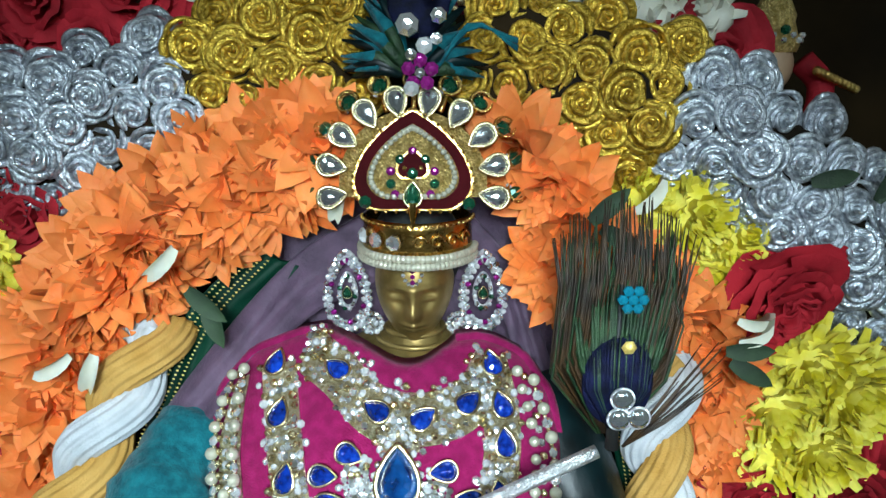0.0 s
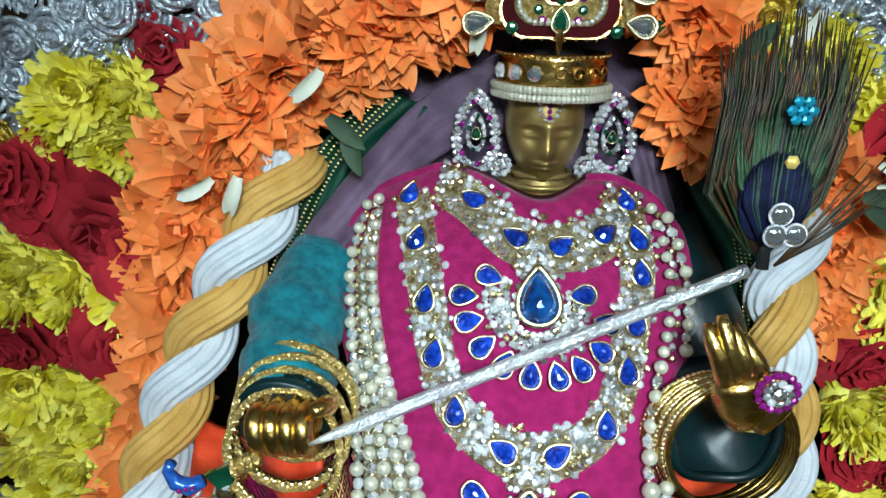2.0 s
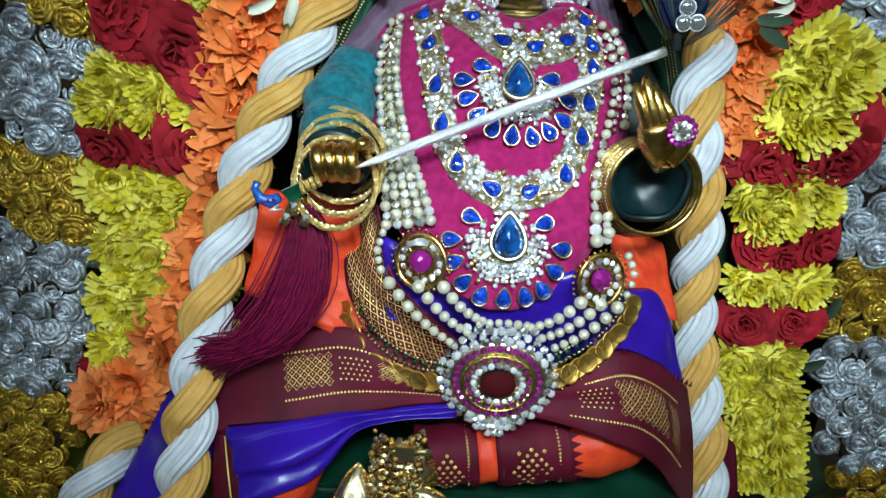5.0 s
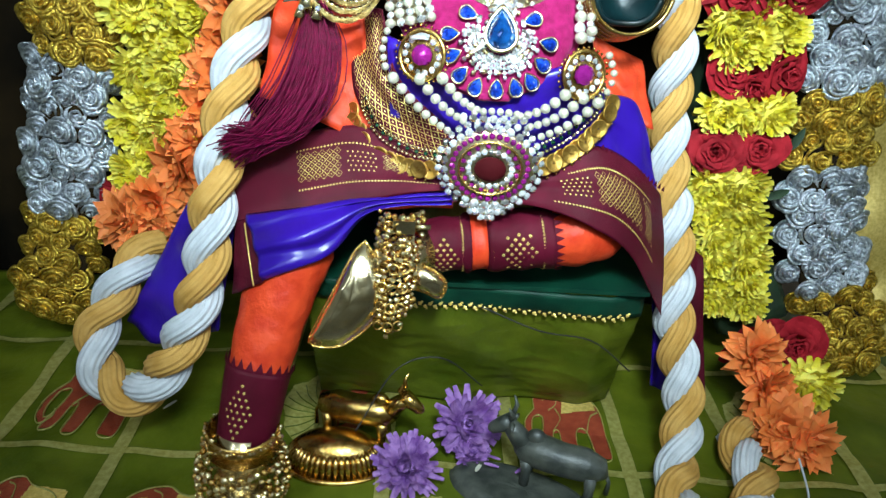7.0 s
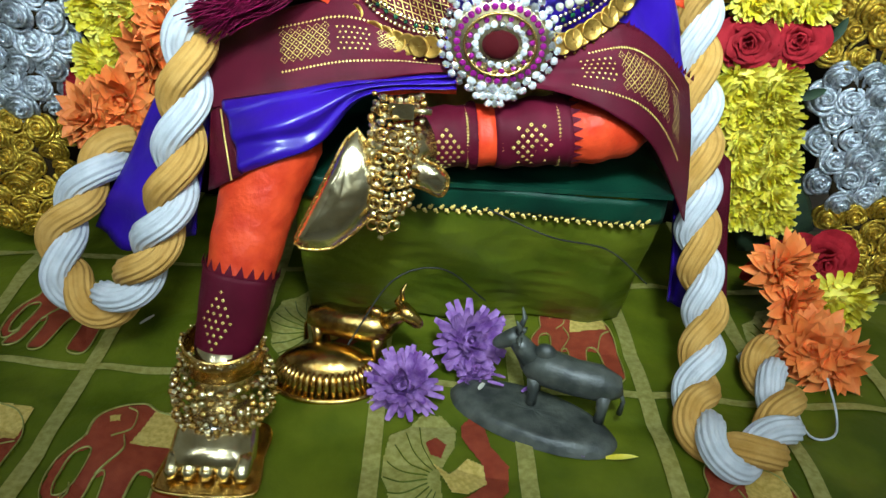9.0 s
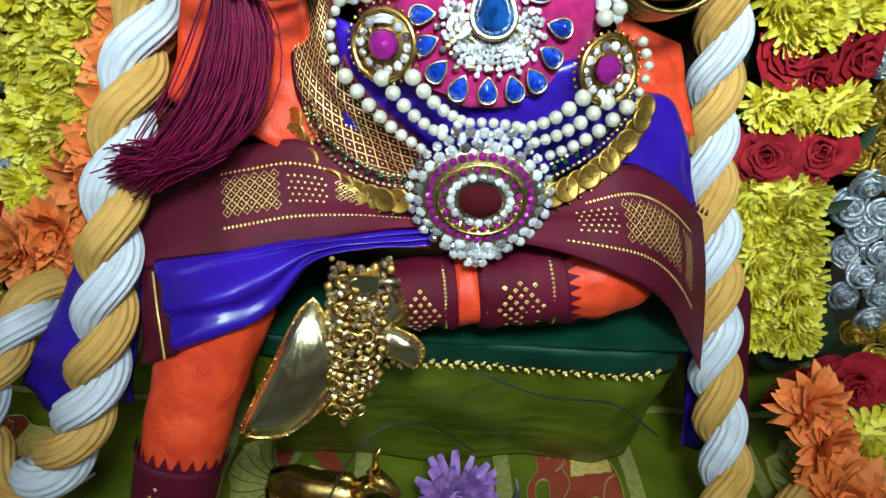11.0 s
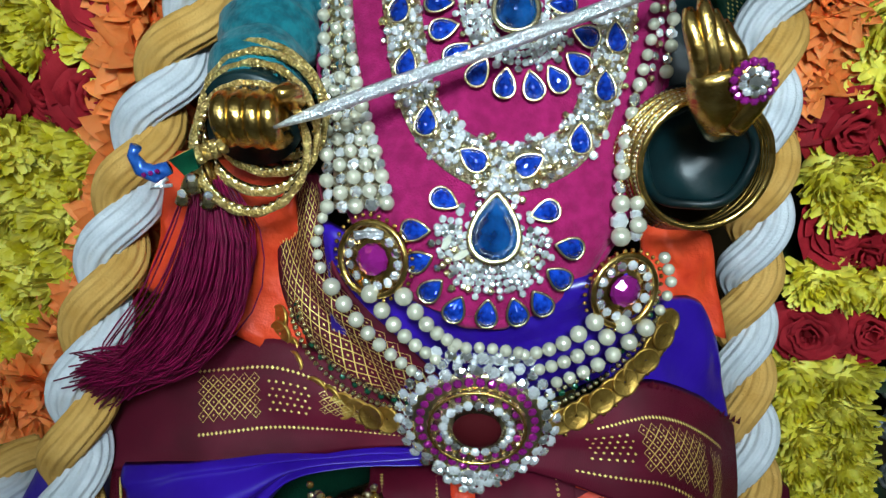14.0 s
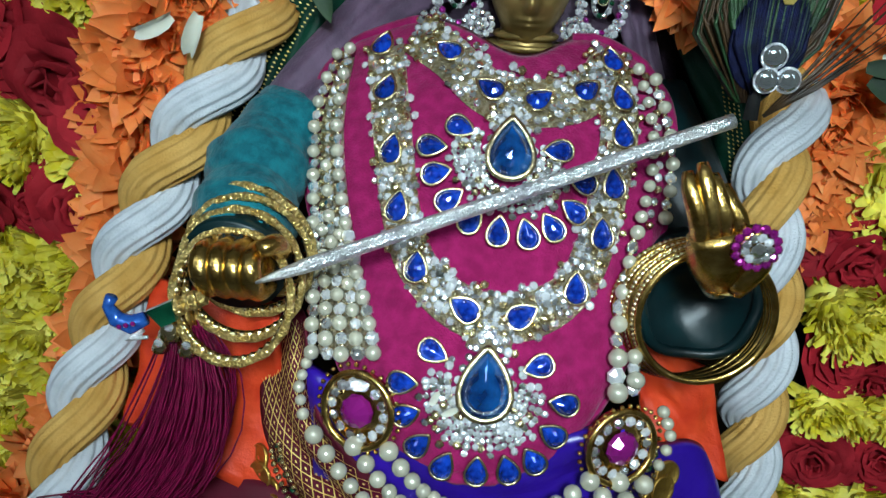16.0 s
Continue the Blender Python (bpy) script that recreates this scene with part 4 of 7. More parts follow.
part("drape", Geo().slab(seat_front, 110, 60, (0, 0.012, 0)), OLIVE, seat)
part("cushion", Geo().box((-0.024, 0.43, 0.086), (0.288, 0.17, 0.160)), GREEN_SILK, seat, smooth=False)
part("top_cover", Geo().box((-0.024, 0.312, 0.1705), (0.290, 0.105, 0.004)), GREEN_SILK, seat, "dark green silk border", smooth=False)
part("green_border", Geo().slab(lambda u, v: (-0.17 + 0.292 * u, seat_front(u, 0.86 + 0.14 * v)[1] - 0.003, 0.150 + 0.024 * v - 0.010 * u), 60, 4, (0, 0.003, 0)), GREEN_SILK, seat, "dark green silk border")
for k in range(46):
    x = -0.085 + 0.0043 * k
    u = (x + 0.17) / 0.292
    y = seat_front(u, 0.86)[1] - 0.0036
    for dx, dz, size in ((0, 0.0012 * (1 if k % 2 else -1), 0.0022), (0.0014, 0.0030 * (1 if k % 2 else -1), 0.0013)):
        part("zari_flower", Geo().lathe([(size, 0), (size * 0.5, 0.0010), (0.0001, 0.0012)], 4), ZARI, seat, m=facing(x + dx, y, 0.1515 - 0.010 * u + dz, 0, 0, k * 40))

trousers = thing("silk_trouser_leg", "orange-red silk trouser leg with maroon cuff on the hanging leg", "trousers", "trouser legs")
SHIN = curve_points([(-0.166, 0.258, 0.226), (-0.170, 0.247, 0.212), (-0.176, 0.239, 0.196), (-0.187, 0.222, 0.160), (-0.197, 0.200, 0.118), (-0.205, 0.178, 0.066)], 40)
part("orange_leg", Geo().tube(SHIN[:29], [(0.0325 + 0.0004 * math.sin(i * 0.9) - 0.009 * (i / 29)) * min(1.0, 0.55 + 0.09 * i) for i in range(29)], 40, lobes=3, depth=0.018, twist=0.22), ORANGE_SILK, trousers)
part("maroon_cuff", Geo().tube(SHIN[27:], [0.0262 - 0.003 * (i / 13) for i in range(len(SHIN) - 27)], 32), MAROON, trousers, "maroon silk cuff")
folded = thing("silk_trouser_leg", "orange-red and maroon banded silk leg folded across the seat", "trousers", "trouser legs")
CROSS = curve_points([(0.076, 0.294, 0.222), (0.064, 0.268, 0.225), (0.040, 0.258, 0.223), (0.0, 0.254, 0.218), (-0.045, 0.250, 0.214), (-0.078, 0.246, 0.213)], 40)
for a, b, mat, name in ((0, 17, ORANGE_SILK, "orange_band"), (15, 28, MAROON, "maroon_band"), (27, 31, ORANGE_SILK, "orange_band"), (30, 41, MAROON, "maroon_band")):
    part(name, Geo().tube(CROSS[a:b], [0.0285 - 0.0085 * ((a + i) / 40) + (0.0010 if mat is MAROON else 0) + 0.0009 * math.sin((a + i) * 1.3) for i in range(b - a)], 36, lobes=4, depth=0.02, twist=0.3), mat, folded)

dhoti = thing("silk_dhoti", "maroon, purple and orange silk dhoti with woven gold border", "dhoti")
belly = sheet([[(-0.135, 0.31, 0.385), (-0.130, 0.28, 0.325), (-0.10, 0.262, 0.283), (-0.06, 0.252, 0.262)], [(-0.11, 0.285, 0.385), (-0.095, 0.264, 0.34), (-0.06, 0.254, 0.31), (-0.035, 0.25, 0.285)]], 24, 16, 0.006, 0.002, 2)
part("belly_cloth", belly, MAROON, dhoti, "maroon brocade with gold lattice")
part("zari_pattern", lattice_on(belly, 24, 16, 0.02, 0.98, 0.05, 0.95, 15, 8), ZARI, dhoti, "woven gold lattice")
part("purple_front", sheet([[(-0.105, 0.268, 0.37), (-0.06, 0.258, 0.355), (-0.02, 0.252, 0.35), (0.04, 0.258, 0.36)], [(-0.10, 0.266, 0.29), (-0.06, 0.258, 0.275), (0.0, 0.254, 0.28), (0.06, 0.27, 0.31)]], 24, 12, 0.006, 0.002, 2), PURPLE, dhoti, "purple satin")
part("orange_side", sheet([[(-0.195, 0.315, 0.385), (-0.165, 0.305, 0.385), (-0.125, 0.295, 0.385)], [(-0.205, 0.285, 0.315), (-0.165, 0.275, 0.305), (-0.115, 0.268, 0.285)]], 20, 16, 0.006, 0.004, 1.3), ORANGE_SILK, dhoti, "orange-red silk")
part("orange_side", sheet([[(0.055, 0.325, 0.37), (0.075, 0.325, 0.36), (0.100, 0.332, 0.35)], [(0.065, 0.305, 0.318), (0.085, 0.305, 0.310), (0.112, 0.308, 0.30)]], 14, 12, 0.006, 0.003, 1.3), ORANGE_SILK, dhoti, "orange-red silk")
lap_left = sheet([[(-0.2334, 0.285, 0.2537), (-0.1903, 0.283, 0.2798), (-0.1559, 0.276, 0.2936), (-0.1283, 0.268, 0.3007), (-0.0955, 0.256, 0.2938), (-0.0575, 0.246, 0.2744), (-0.02, 0.246, 0.268)],
                  [(-0.2270, 0.263, 0.2400), (-0.1853, 0.258, 0.2600), (-0.1485, 0.254, 0.2715), (-0.1173, 0.250, 0.2785), (-0.0886, 0.246, 0.2775), (-0.0540, 0.243, 0.2690), (-0.02, 0.243, 0.262)],
                  [(-0.2198, 0.245, 0.2252), (-0.1804, 0.238, 0.2373), (-0.1411, 0.236, 0.2477), (-0.1064, 0.236, 0.2551), (-0.0817, 0.238, 0.2600), (-0.0508, 0.240, 0.2631), (-0.02, 0.241, 0.256)]], 56, 22, 0.005, 0.0010, 1.2)
lap_right = sheet([[(-0.0300, 0.246, 0.268), (-0.0078, 0.244, 0.2741), (0.0226, 0.248, 0.2845), (0.0569, 0.258, 0.2970), (0.0933, 0.275, 0.2786), (0.1244, 0.295, 0.2481)],
                   [(-0.0300, 0.241, 0.261), (-0.0073, 0.239, 0.2650), (0.0228, 0.239, 0.2717), (0.0565, 0.243, 0.2735), (0.0967, 0.257, 0.2503), (0.1344, 0.285, 0.2000)],
                   [(-0.0300, 0.239, 0.256), (-0.0054, 0.236, 0.2573), (0.0236, 0.230, 0.2557), (0.0564, 0.230, 0.2436), (0.0937, 0.243, 0.2147), (0.1383, 0.272, 0.1440)]], 56, 22, 0.005, 0.0010, 1.2)
for lap, u0, u1, n in ((lap_left, 0.28, 0.45, 6), (lap_right, 0.44, 0.70, 8)):
    part("lap_border", lap, MAROON, dhoti, "maroon border panel")
    part("zari_pattern", lattice_on(lap, 56, 22, u0, u1, 0.26, 0.66, n, 4), ZARI, dhoti, "woven gold lattice")
for lap, u0, u1, v in ((lap_left, 0.28, 0.86, 0.20), (lap_left, 0.28, 0.80, 0.72), (lap_right, 0.34, 0.84, 0.20), (lap_right, 0.26, 0.84, 0.72)):
    part("zari_line", zari_on(lap, 56, 22, u0, u1, v, v + 0.045, 44, 1, 0.35), ZARI, dhoti, "woven gold dotted line")
part("zari_pattern", lattice_on(lap_left, 56, 22, 0.60, 0.76, 0.30, 0.56, 6, 3), ZARI, dhoti, "woven gold lattice")
part("zari_pattern", zari_on(lap_left, 56, 22, 0.47, 0.58, 0.30, 0.62, 6, 5, 0.22), ZARI, dhoti, "woven gold flowers")
part("zari_pattern", lattice_on(lap_right, 56, 22, 0.73, 0.82, 0.28, 0.66, 3, 4), ZARI, dhoti, "woven gold lattice")
part("zari_pattern", zari_on(lap_right, 56, 22, 0.30, 0.42, 0.30, 0.62, 6, 5, 0.22), ZARI, dhoti, "woven gold flowers")
part("purple_side", sheet([[(0.045, 0.268, 0.340), (0.0700, 0.287, 0.331), (0.092, 0.297, 0.323), (0.106, 0.304, 0.300)], [(0.040, 0.262, 0.290), (0.0600, 0.268, 0.290), (0.092, 0.283, 0.270), (0.126, 0.302, 0.240)]], 24, 14, 0.006, 0.002, 1.2), PURPLE, dhoti, "purple satin")
part("temple_edge", Geo().add([q for k in range(16) for q in ((0.060 + 0.0042 * k, 0.2585 + 0.0022 * k, 0.2965 - 0.0029 * k), (0.0635 + 0.0042 * k, 0.2600 + 0.0022 * k, 0.2945 - 0.0029 * k), (0.0626 + 0.0042 * k, 0.2590 + 0.0022 * k, 0.3005 - 0.0029 * k))], [(3 * k, 3 * k + 1, 3 * k + 2) for k in range(16)]), MAROON, dhoti, "maroon toothed edge")
part("purple_sash", sheet([[(-0.2099, 0.240, 0.2330), (-0.1728, 0.238, 0.2420), (-0.1308, 0.237, 0.2525), (-0.1002, 0.238, 0.2572), (-0.0507, 0.241, 0.2615)],
                           [(-0.1985, 0.216, 0.2190), (-0.1689, 0.212, 0.2290), (-0.1430, 0.220, 0.2380), (-0.1118, 0.231, 0.2515), (-0.0506, 0.240, 0.2566)],
                           [(-0.1905, 0.203, 0.1960), (-0.1660, 0.207, 0.2064), (-0.1390, 0.224, 0.2150), (-0.1080, 0.234, 0.2454), (-0.0505, 0.241, 0.2510)]], 60, 40, 0.004, 0.0028, 2.6, seed=3), PURPLE, dhoti, "purple satin")
part("orange_edge", sheet([[(-0.100, 0.241, 0.2520), (-0.075, 0.241, 0.2530), (-0.050, 0.242, 0.2540)], [(-0.105, 0.246, 0.2420), (-0.075, 0.246, 0.2450), (-0.050, 0.246, 0.2460)]], 14, 6, 0.003, 0.001, 2), ORANGE_SILK, dhoti, "orange-red silk")
part("purple_tail", sheet([[(-0.272, 0.30, 0.222), (-0.250, 0.285, 0.230), (-0.222, 0.266, 0.240)], [(-0.335, 0.275, 0.105), (-0.300, 0.258, 0.095), (-0.240, 0.238, 0.125)]], 18, 18, 0.005, 0.004, 1.6, seed=5), PURPLE, dhoti, "purple satin")
part("maroon_edge", sheet([[(-0.2200, 0.246, 0.2230), (-0.2140, 0.243, 0.2265), (-0.2085, 0.240, 0.2310)], [(-0.2200, 0.222, 0.1730), (-0.2060, 0.210, 0.1840), (-0.1900, 0.2035, 0.1955)]], 12, 16, 0.005, 0.001, 1), MAROON, dhoti, "maroon border with a gold line")
part("gold_line", Geo().tube([(-0.2105, 0.2375, 0.2280), (-0.2045, 0.2210, 0.2130), (-0.1975, 0.2035, 0.1915)], 0.0007, 6), ZARI, dhoti, "woven gold line")
part("purple_end", sheet([[(0.138, 0.328, 0.205), (0.155, 0.335, 0.200), (0.178, 0.342, 0.190)], [(0.152, 0.298, 0.05), (0.170, 0.30, 0.04), (0.190, 0.306, 0.05)]], 16, 20, 0.005, 0.004, 1.6, seed=8), PURPLE, dhoti, "purple satin")
part("maroon_end", sheet([[(0.158, 0.322, 0.19), (0.172, 0.322, 0.185), (0.186, 0.328, 0.175)], [(0.178, 0.282, 0.045), (0.192, 0.286, 0.04), (0.204, 0.292, 0.045)]], 10, 20, 0.005, 0.002, 1.2), MAROON, dhoti, "maroon border panel")


def teeth(line, i, r, n, reach, ahead):
    """The temple-edge points of a woven border round a leg."""
    g = Geo()
    p, d = line[i], (line[i + 1] - line[i - 1]).normalized() * ahead
    side = d.cross(Vector((0, 1, 0.01))).normalized()
    up = d.cross(side)
    for k in range(n):
        def at(a, q, o):
            return p + (side * math.cos(a) + up * math.sin(a)) * q + d * o
        a, w = 2 * math.pi * k / n, math.pi / n * 0.9
        g.add([at(a - w, r, -0.001), at(a + w, r, -0.001), at(a, r + 0.0006, reach), at(a, r + 0.0012, reach * 0.3)], [(0, 1, 3), (1, 2, 3), (2, 0, 3)])
    return g


part("temple_edge", teeth(SHIN, 27, 0.0268, 22, 0.008, -1), MAROON, trousers, "maroon toothed edge")
part("temple_edge", teeth(CROSS, 15, 0.0268, 26, 0.006, -1), MAROON, folded, "maroon toothed edge")
part("temple_edge", teeth(CROSS, 31, 0.0236, 24, 0.005, -1), MAROON, folded, "maroon toothed edge")


def zari_patch(line, spots, r, size):
    """Woven lozenges on the front of a leg; spots: step along the leg, degrees round it."""
    g = Geo()
    for step, turn in spots:
        i = int(step)
        p, d = line[i].lerp(line[i + 1], step - i), (line[i + 1] - line[i - 1]).normalized()
        side = d.cross(Vector((0, 1, 0.01))).normalized()
        up = d.cross(side)
        a = radians(90 + turn)
        o, t = side * math.cos(a) + up * math.sin(a), up * math.cos(a) - side * math.sin(a)
        c = p + o * r
        ring = [c - t * size, c - d * size, c + t * size, c + d * size]
        g.add(ring + [c + (q - c) * 0.45 + o * 0.0004 for q in ring], [(k, (k + 1) % 4, 4 + (k + 1) % 4, 4 + k) for k in range(4)])
    return g


def lozenge(i0, spread, turn0, turns, n):
    """A large lozenge made of n rows of small ones."""
    return [(i0 + spread * (a - b) / n, turn0 + turns * (a + b) / n) for a in range(-n, n + 1) for b in range(-n, n + 1)]


for i in (17, 26, 31.6, 38.6):
    part("zari_line", zari_patch(CROSS, [(i, 6 * k) for k in range(-16, 17)], 0.0292 - 0.0085 * i / 40, 0.0010), ZARI, folded, "woven gold dotted line")
part("zari_pattern", zari_patch(CROSS, lozenge(21.5, 1.5, 0, 17, 2) + [(21.5 + e * 2.1, e * f * 30) for e in (-1, 1) for f in (-1, 1)], 0.0256, 0.0015), ZARI, folded, "woven gold flower")
part("zari_pattern", zari_patch(CROSS, lozenge(35.2, 1.3, -6, 20, 2), 0.0230, 0.0014), ZARI, folded, "woven gold lattice")
part("zari_pattern", zari_patch(SHIN, lozenge(34, 2.2, 14, 11, 2), 0.0262, 0.0013), ZARI, trousers, "woven gold flower")
for keys in ([(-0.090, 0.384, 0.552), (-0.125, 0.378, 0.515), (-0.150, 0.364, 0.465), (-0.165, 0.348, 0.425)], [(0.080, 0.384, 0.53), (0.098, 0.376, 0.49), (0.110, 0.364, 0.44), (0.117, 0.356, 0.39)]):
    edge = sheet([keys, [(x - 0.014, y - 0.003, z + 0.008) for x, y, z in keys]], 40, 6, 0.002)
    part("zari_pattern", zari_on(edge, 40, 6, 0.02, 0.98, 0.05, 0.95, 60, 4, 0.24), ZARI, shawl, "gold thread edging")

# ---- jewels ----


def gem_cut(n=7):
    return Geo().lathe([(1, 0), (0.92, 0.36), (0.42, 0.72), (0.001, 0.74)], n)


STONE_ME = gem_cut().mesh("rhinestone", STONE, False)
PINK_ME = gem_cut().mesh("pink_stone", PINK_GEM, False)
GREEN_ME = gem_cut().mesh("green_stone", GREEN_GEM, False)
TURQ_ME = gem_cut(6).mesh("turquoise_stone", TURQUOISE, False)
PEARL_ME = Geo().ball((0, 0, 0.5), 1.0, 12, 8).mesh("pearl", PEARL)
SPARK_BEAD_ME = Geo().ball((0, 0, 0.4), 1.0, 6, 4).mesh("faceted_gold_bead", PALE_GOLD, False)


def tear(t, w, h, sharp=0.9):
    return (w * math.sin(t) * abs(math.sin(t / 2)) ** sharp, h * math.cos(t))


def tear_mesh(name, mat, w=1.0, h=1.12, dome=0.55, sharp=0.9, flat=True):
    def at(u, v):
        x, y = tear(2 * math.pi * u, w, h, sharp)
        s = max(0.001, 1 - v)
        return (x * s, (y + 0.25 * h) * s - 0.25 * h, dome * math.sin(math.pi / 2 * v) ** 0.7)
    return Geo().grid(at, 14, 3, loop_u=True).mesh(name, mat, not flat)


def tear_rim(name, mat, w=1.0, h=1.12, r=0.13, sharp=0.9):
    pts = [(*tear(2 * math.pi * (i + 0.5) / 28, w * 1.08, h * 1.06, sharp), 0.06) for i in range(28)]
    return Geo().tube(pts, r, 6, closed=True).mesh(name, mat)


BLUE_TEAR = tear_mesh("blue_gem", BLUE_GEM)
DEEP_TEAR = tear_mesh("large_blue_gem", TEAL_GEM)
CLEAR_TEAR = tear_mesh("mirror_gem", CLEAR_GEM, dome=0.4)
GREEN_TEAR = tear_mesh("green_gem", GREEN_GEM)
RIM = tear_rim("gem_setting", PALE_GOLD)
ROUND_PINK = Geo().lathe([(1, 0), (0.92, 0.28), (0.55, 0.55), (0.2, 0.7), (0.001, 0.72)], 10).mesh("magenta_gem", PINK_GEM, False)
ROUND_DARK = Geo().lathe([(1, 0), (0.95, 0.2), (0.7, 0.4), (0.35, 0.5), (0.001, 0.52)], 24).mesh("dark_red_gem", RED_ENAMEL)


def on_chest(x, z, lift=0.001, spin=0.0, size=1.0, back=0.0):
    """The pose of a jewel lying on the breast, local z outwards, local y up."""
    e = 0.002
    gx = (chest(x + e, z) - chest(x - e, z)) / (2 * e)
    gz = (chest(x, z + 0.012) - chest(x, z - 0.012)) / 0.024
    nrm = Vector((gx, -1, gz)).normalized()
    m = nrm.to_track_quat("Z", "Y").to_matrix().to_4x4()
    return Matrix.Translation(Vector((x, chest(x, z) + back, z)) + nrm * lift) @ m @ pose(0, 0, 0, 0, 0, spin) @ Matrix.Scale(size, 4)


def jewel(me, rim, parent, m, label=""):
    ob = part(me.name.split(".")[0], me, None, parent, label, m=m)
    if rim:
        part("gem_setting", rim, None, ob, m=Matrix())
    return ob


def stones_along(parent, line, half, step, gems, size=0.0021, lift=0.0015):
    """Rhinestones packed in a band along a line on the breast, leaving room for the gems."""
    pts = curve_points([(x, 0, z) for x, z in line], int(sum(math.dist(a, b) for a, b in zip(line, line[1:])) / step))
    for i, p in enumerate(pts):
        d = (pts[min(i + 1, len(pts) - 1)] - pts[max(i - 1, 0)]).normalized()
        s = Vector((-d.z, 0, d.x))
        n = int(2 * half / step)
        wave = half * (0.82 + 0.18 * math.sin(i * 0.9))
        for k in range(n + 1):
            o = -wave + 2 * wave * k / n + rng.uniform(-0.0006, 0.0006) + (step / 2 if i % 2 else 0)
            q = p + s * o + d * rng.uniform(-0.0006, 0.0006)
            if any((q.x - gx) ** 2 / gw ** 2 + (q.z - gz) ** 2 / gh ** 2 < 1 for gx, gz, gw, gh in gems):
                continue
            me = SPARK_BEAD_ME if rng.random() < 0.20 else STONE_ME
            part(me.name.split(".")[0], me, None, parent, m=on_chest(q.x, q.z, lift + rng.uniform(0, 0.0014), 0, size * rng.uniform(0.75, 1.25)) @ pose(0, 0, 0, rng.uniform(-30, 30), rng.uniform(-30, 30), rng.uniform(0, 45)))


def pendant(parent, cx, cz, w, petals, size):
    """A large drop with a fan of smaller drops joined to it by stone-set rays."""
    jewel(DEEP_TEAR, RIM, parent, on_chest(cx, cz, 0.006, 0, w), "large dark blue drop gem")
    for k in range(26):
        x, y = tear(2 * math.pi * (k + 0.5) / 26, w * 1.20, w * 1.34)
        part("rhinestone", STONE_ME, None, parent, m=on_chest(cx + x, cz + y, 0.0035, k * 13, 0.0020))
    rays = []
    for i, (x, z) in enumerate(petals):
        a = math.degrees(math.atan2(-(x - cx), z - cz))
        jewel(BLUE_TEAR, RIM, parent, on_chest(x, z, 0.004, a + 180, size), "blue drop gem in gold setting")
        rays.append((x, z, 0.76))
        if i + 1 < len(petals):
            rays.append(((x + petals[i + 1][0]) / 2, (z + petals[i + 1][1]) / 2, 0.86))
    for x, z, reach in rays:
        centre, end = Vector((cx, cz)), Vector((x, z))
        d = (end - centre).normalized()
        turn = abs(math.atan2(d.x, d.y))
        start = w * (1.36 - 0.28 * math.sin(turn)) / max(0.001, (end - centre).length)
        n = max(1, round((reach - start) * (end - centre).length / 0.0031))
        for k in range(n):
            for off in ((-0.0011, 0.0011) if reach < 0.8 else (0.0,)):
                q = centre.lerp(end, start + (reach - start) * (k + 0.5) / n) + Vector((-d.y, d.x)) * off
                me = SPARK_BEAD_ME if rng.random() < 0.12 else STONE_ME
                part(me.name.split(".")[0], me, None, parent, m=on_chest(q.x, q.y, 0.0038, 0, 0.0019 * rng.uniform(0.85, 1.15)) @ pose(0, 0, 0, rng.uniform(-25, 25), rng.uniform(-25, 25), 0))


LONG = [(-0.0846, 0.5043), (-0.0794, 0.4876), (-0.0736, 0.4645), (-0.0684, 0.4420), (-0.0576, 0.4193), (-0.0354, 0.4056), (-0.0101, 0.4048), (0.0122, 0.4155), (0.0221, 0.4373), (0.0257, 0.4577), (0.0290, 0.4771), (0.0280, 0.4907), (0.0240, 0.5050)]
SHORT = [(-0.0529, 0.5046), (-0.0322, 0.4917), (-0.0094, 0.4890), (0.0122, 0.4930)]
PET1 = [(-0.0433, 0.4761), (-0.0551, 0.4679), (-0.0521, 0.4577), (-0.0454, 0.4480), (-0.0354, 0.4410), (-0.0235, 0.4373), (-0.0110, 0.4369), (-0.0006, 0.4400), (0.0085, 0.4466), (0.0113, 0.4580), (-0.0005, 0.4700)]
PET2 = [(-0.0464, 0.3886), (-0.0584, 0.3754), (-0.0560, 0.3620), (-0.0497, 0.3496), (-0.0385, 0.3420), (-0.0242, 0.3413), (-0.0110, 0.3428), (-0.0004, 0.3471), (0.0065, 0.3589), (0.0100, 0.3723), (-0.0020, 0.3866)]


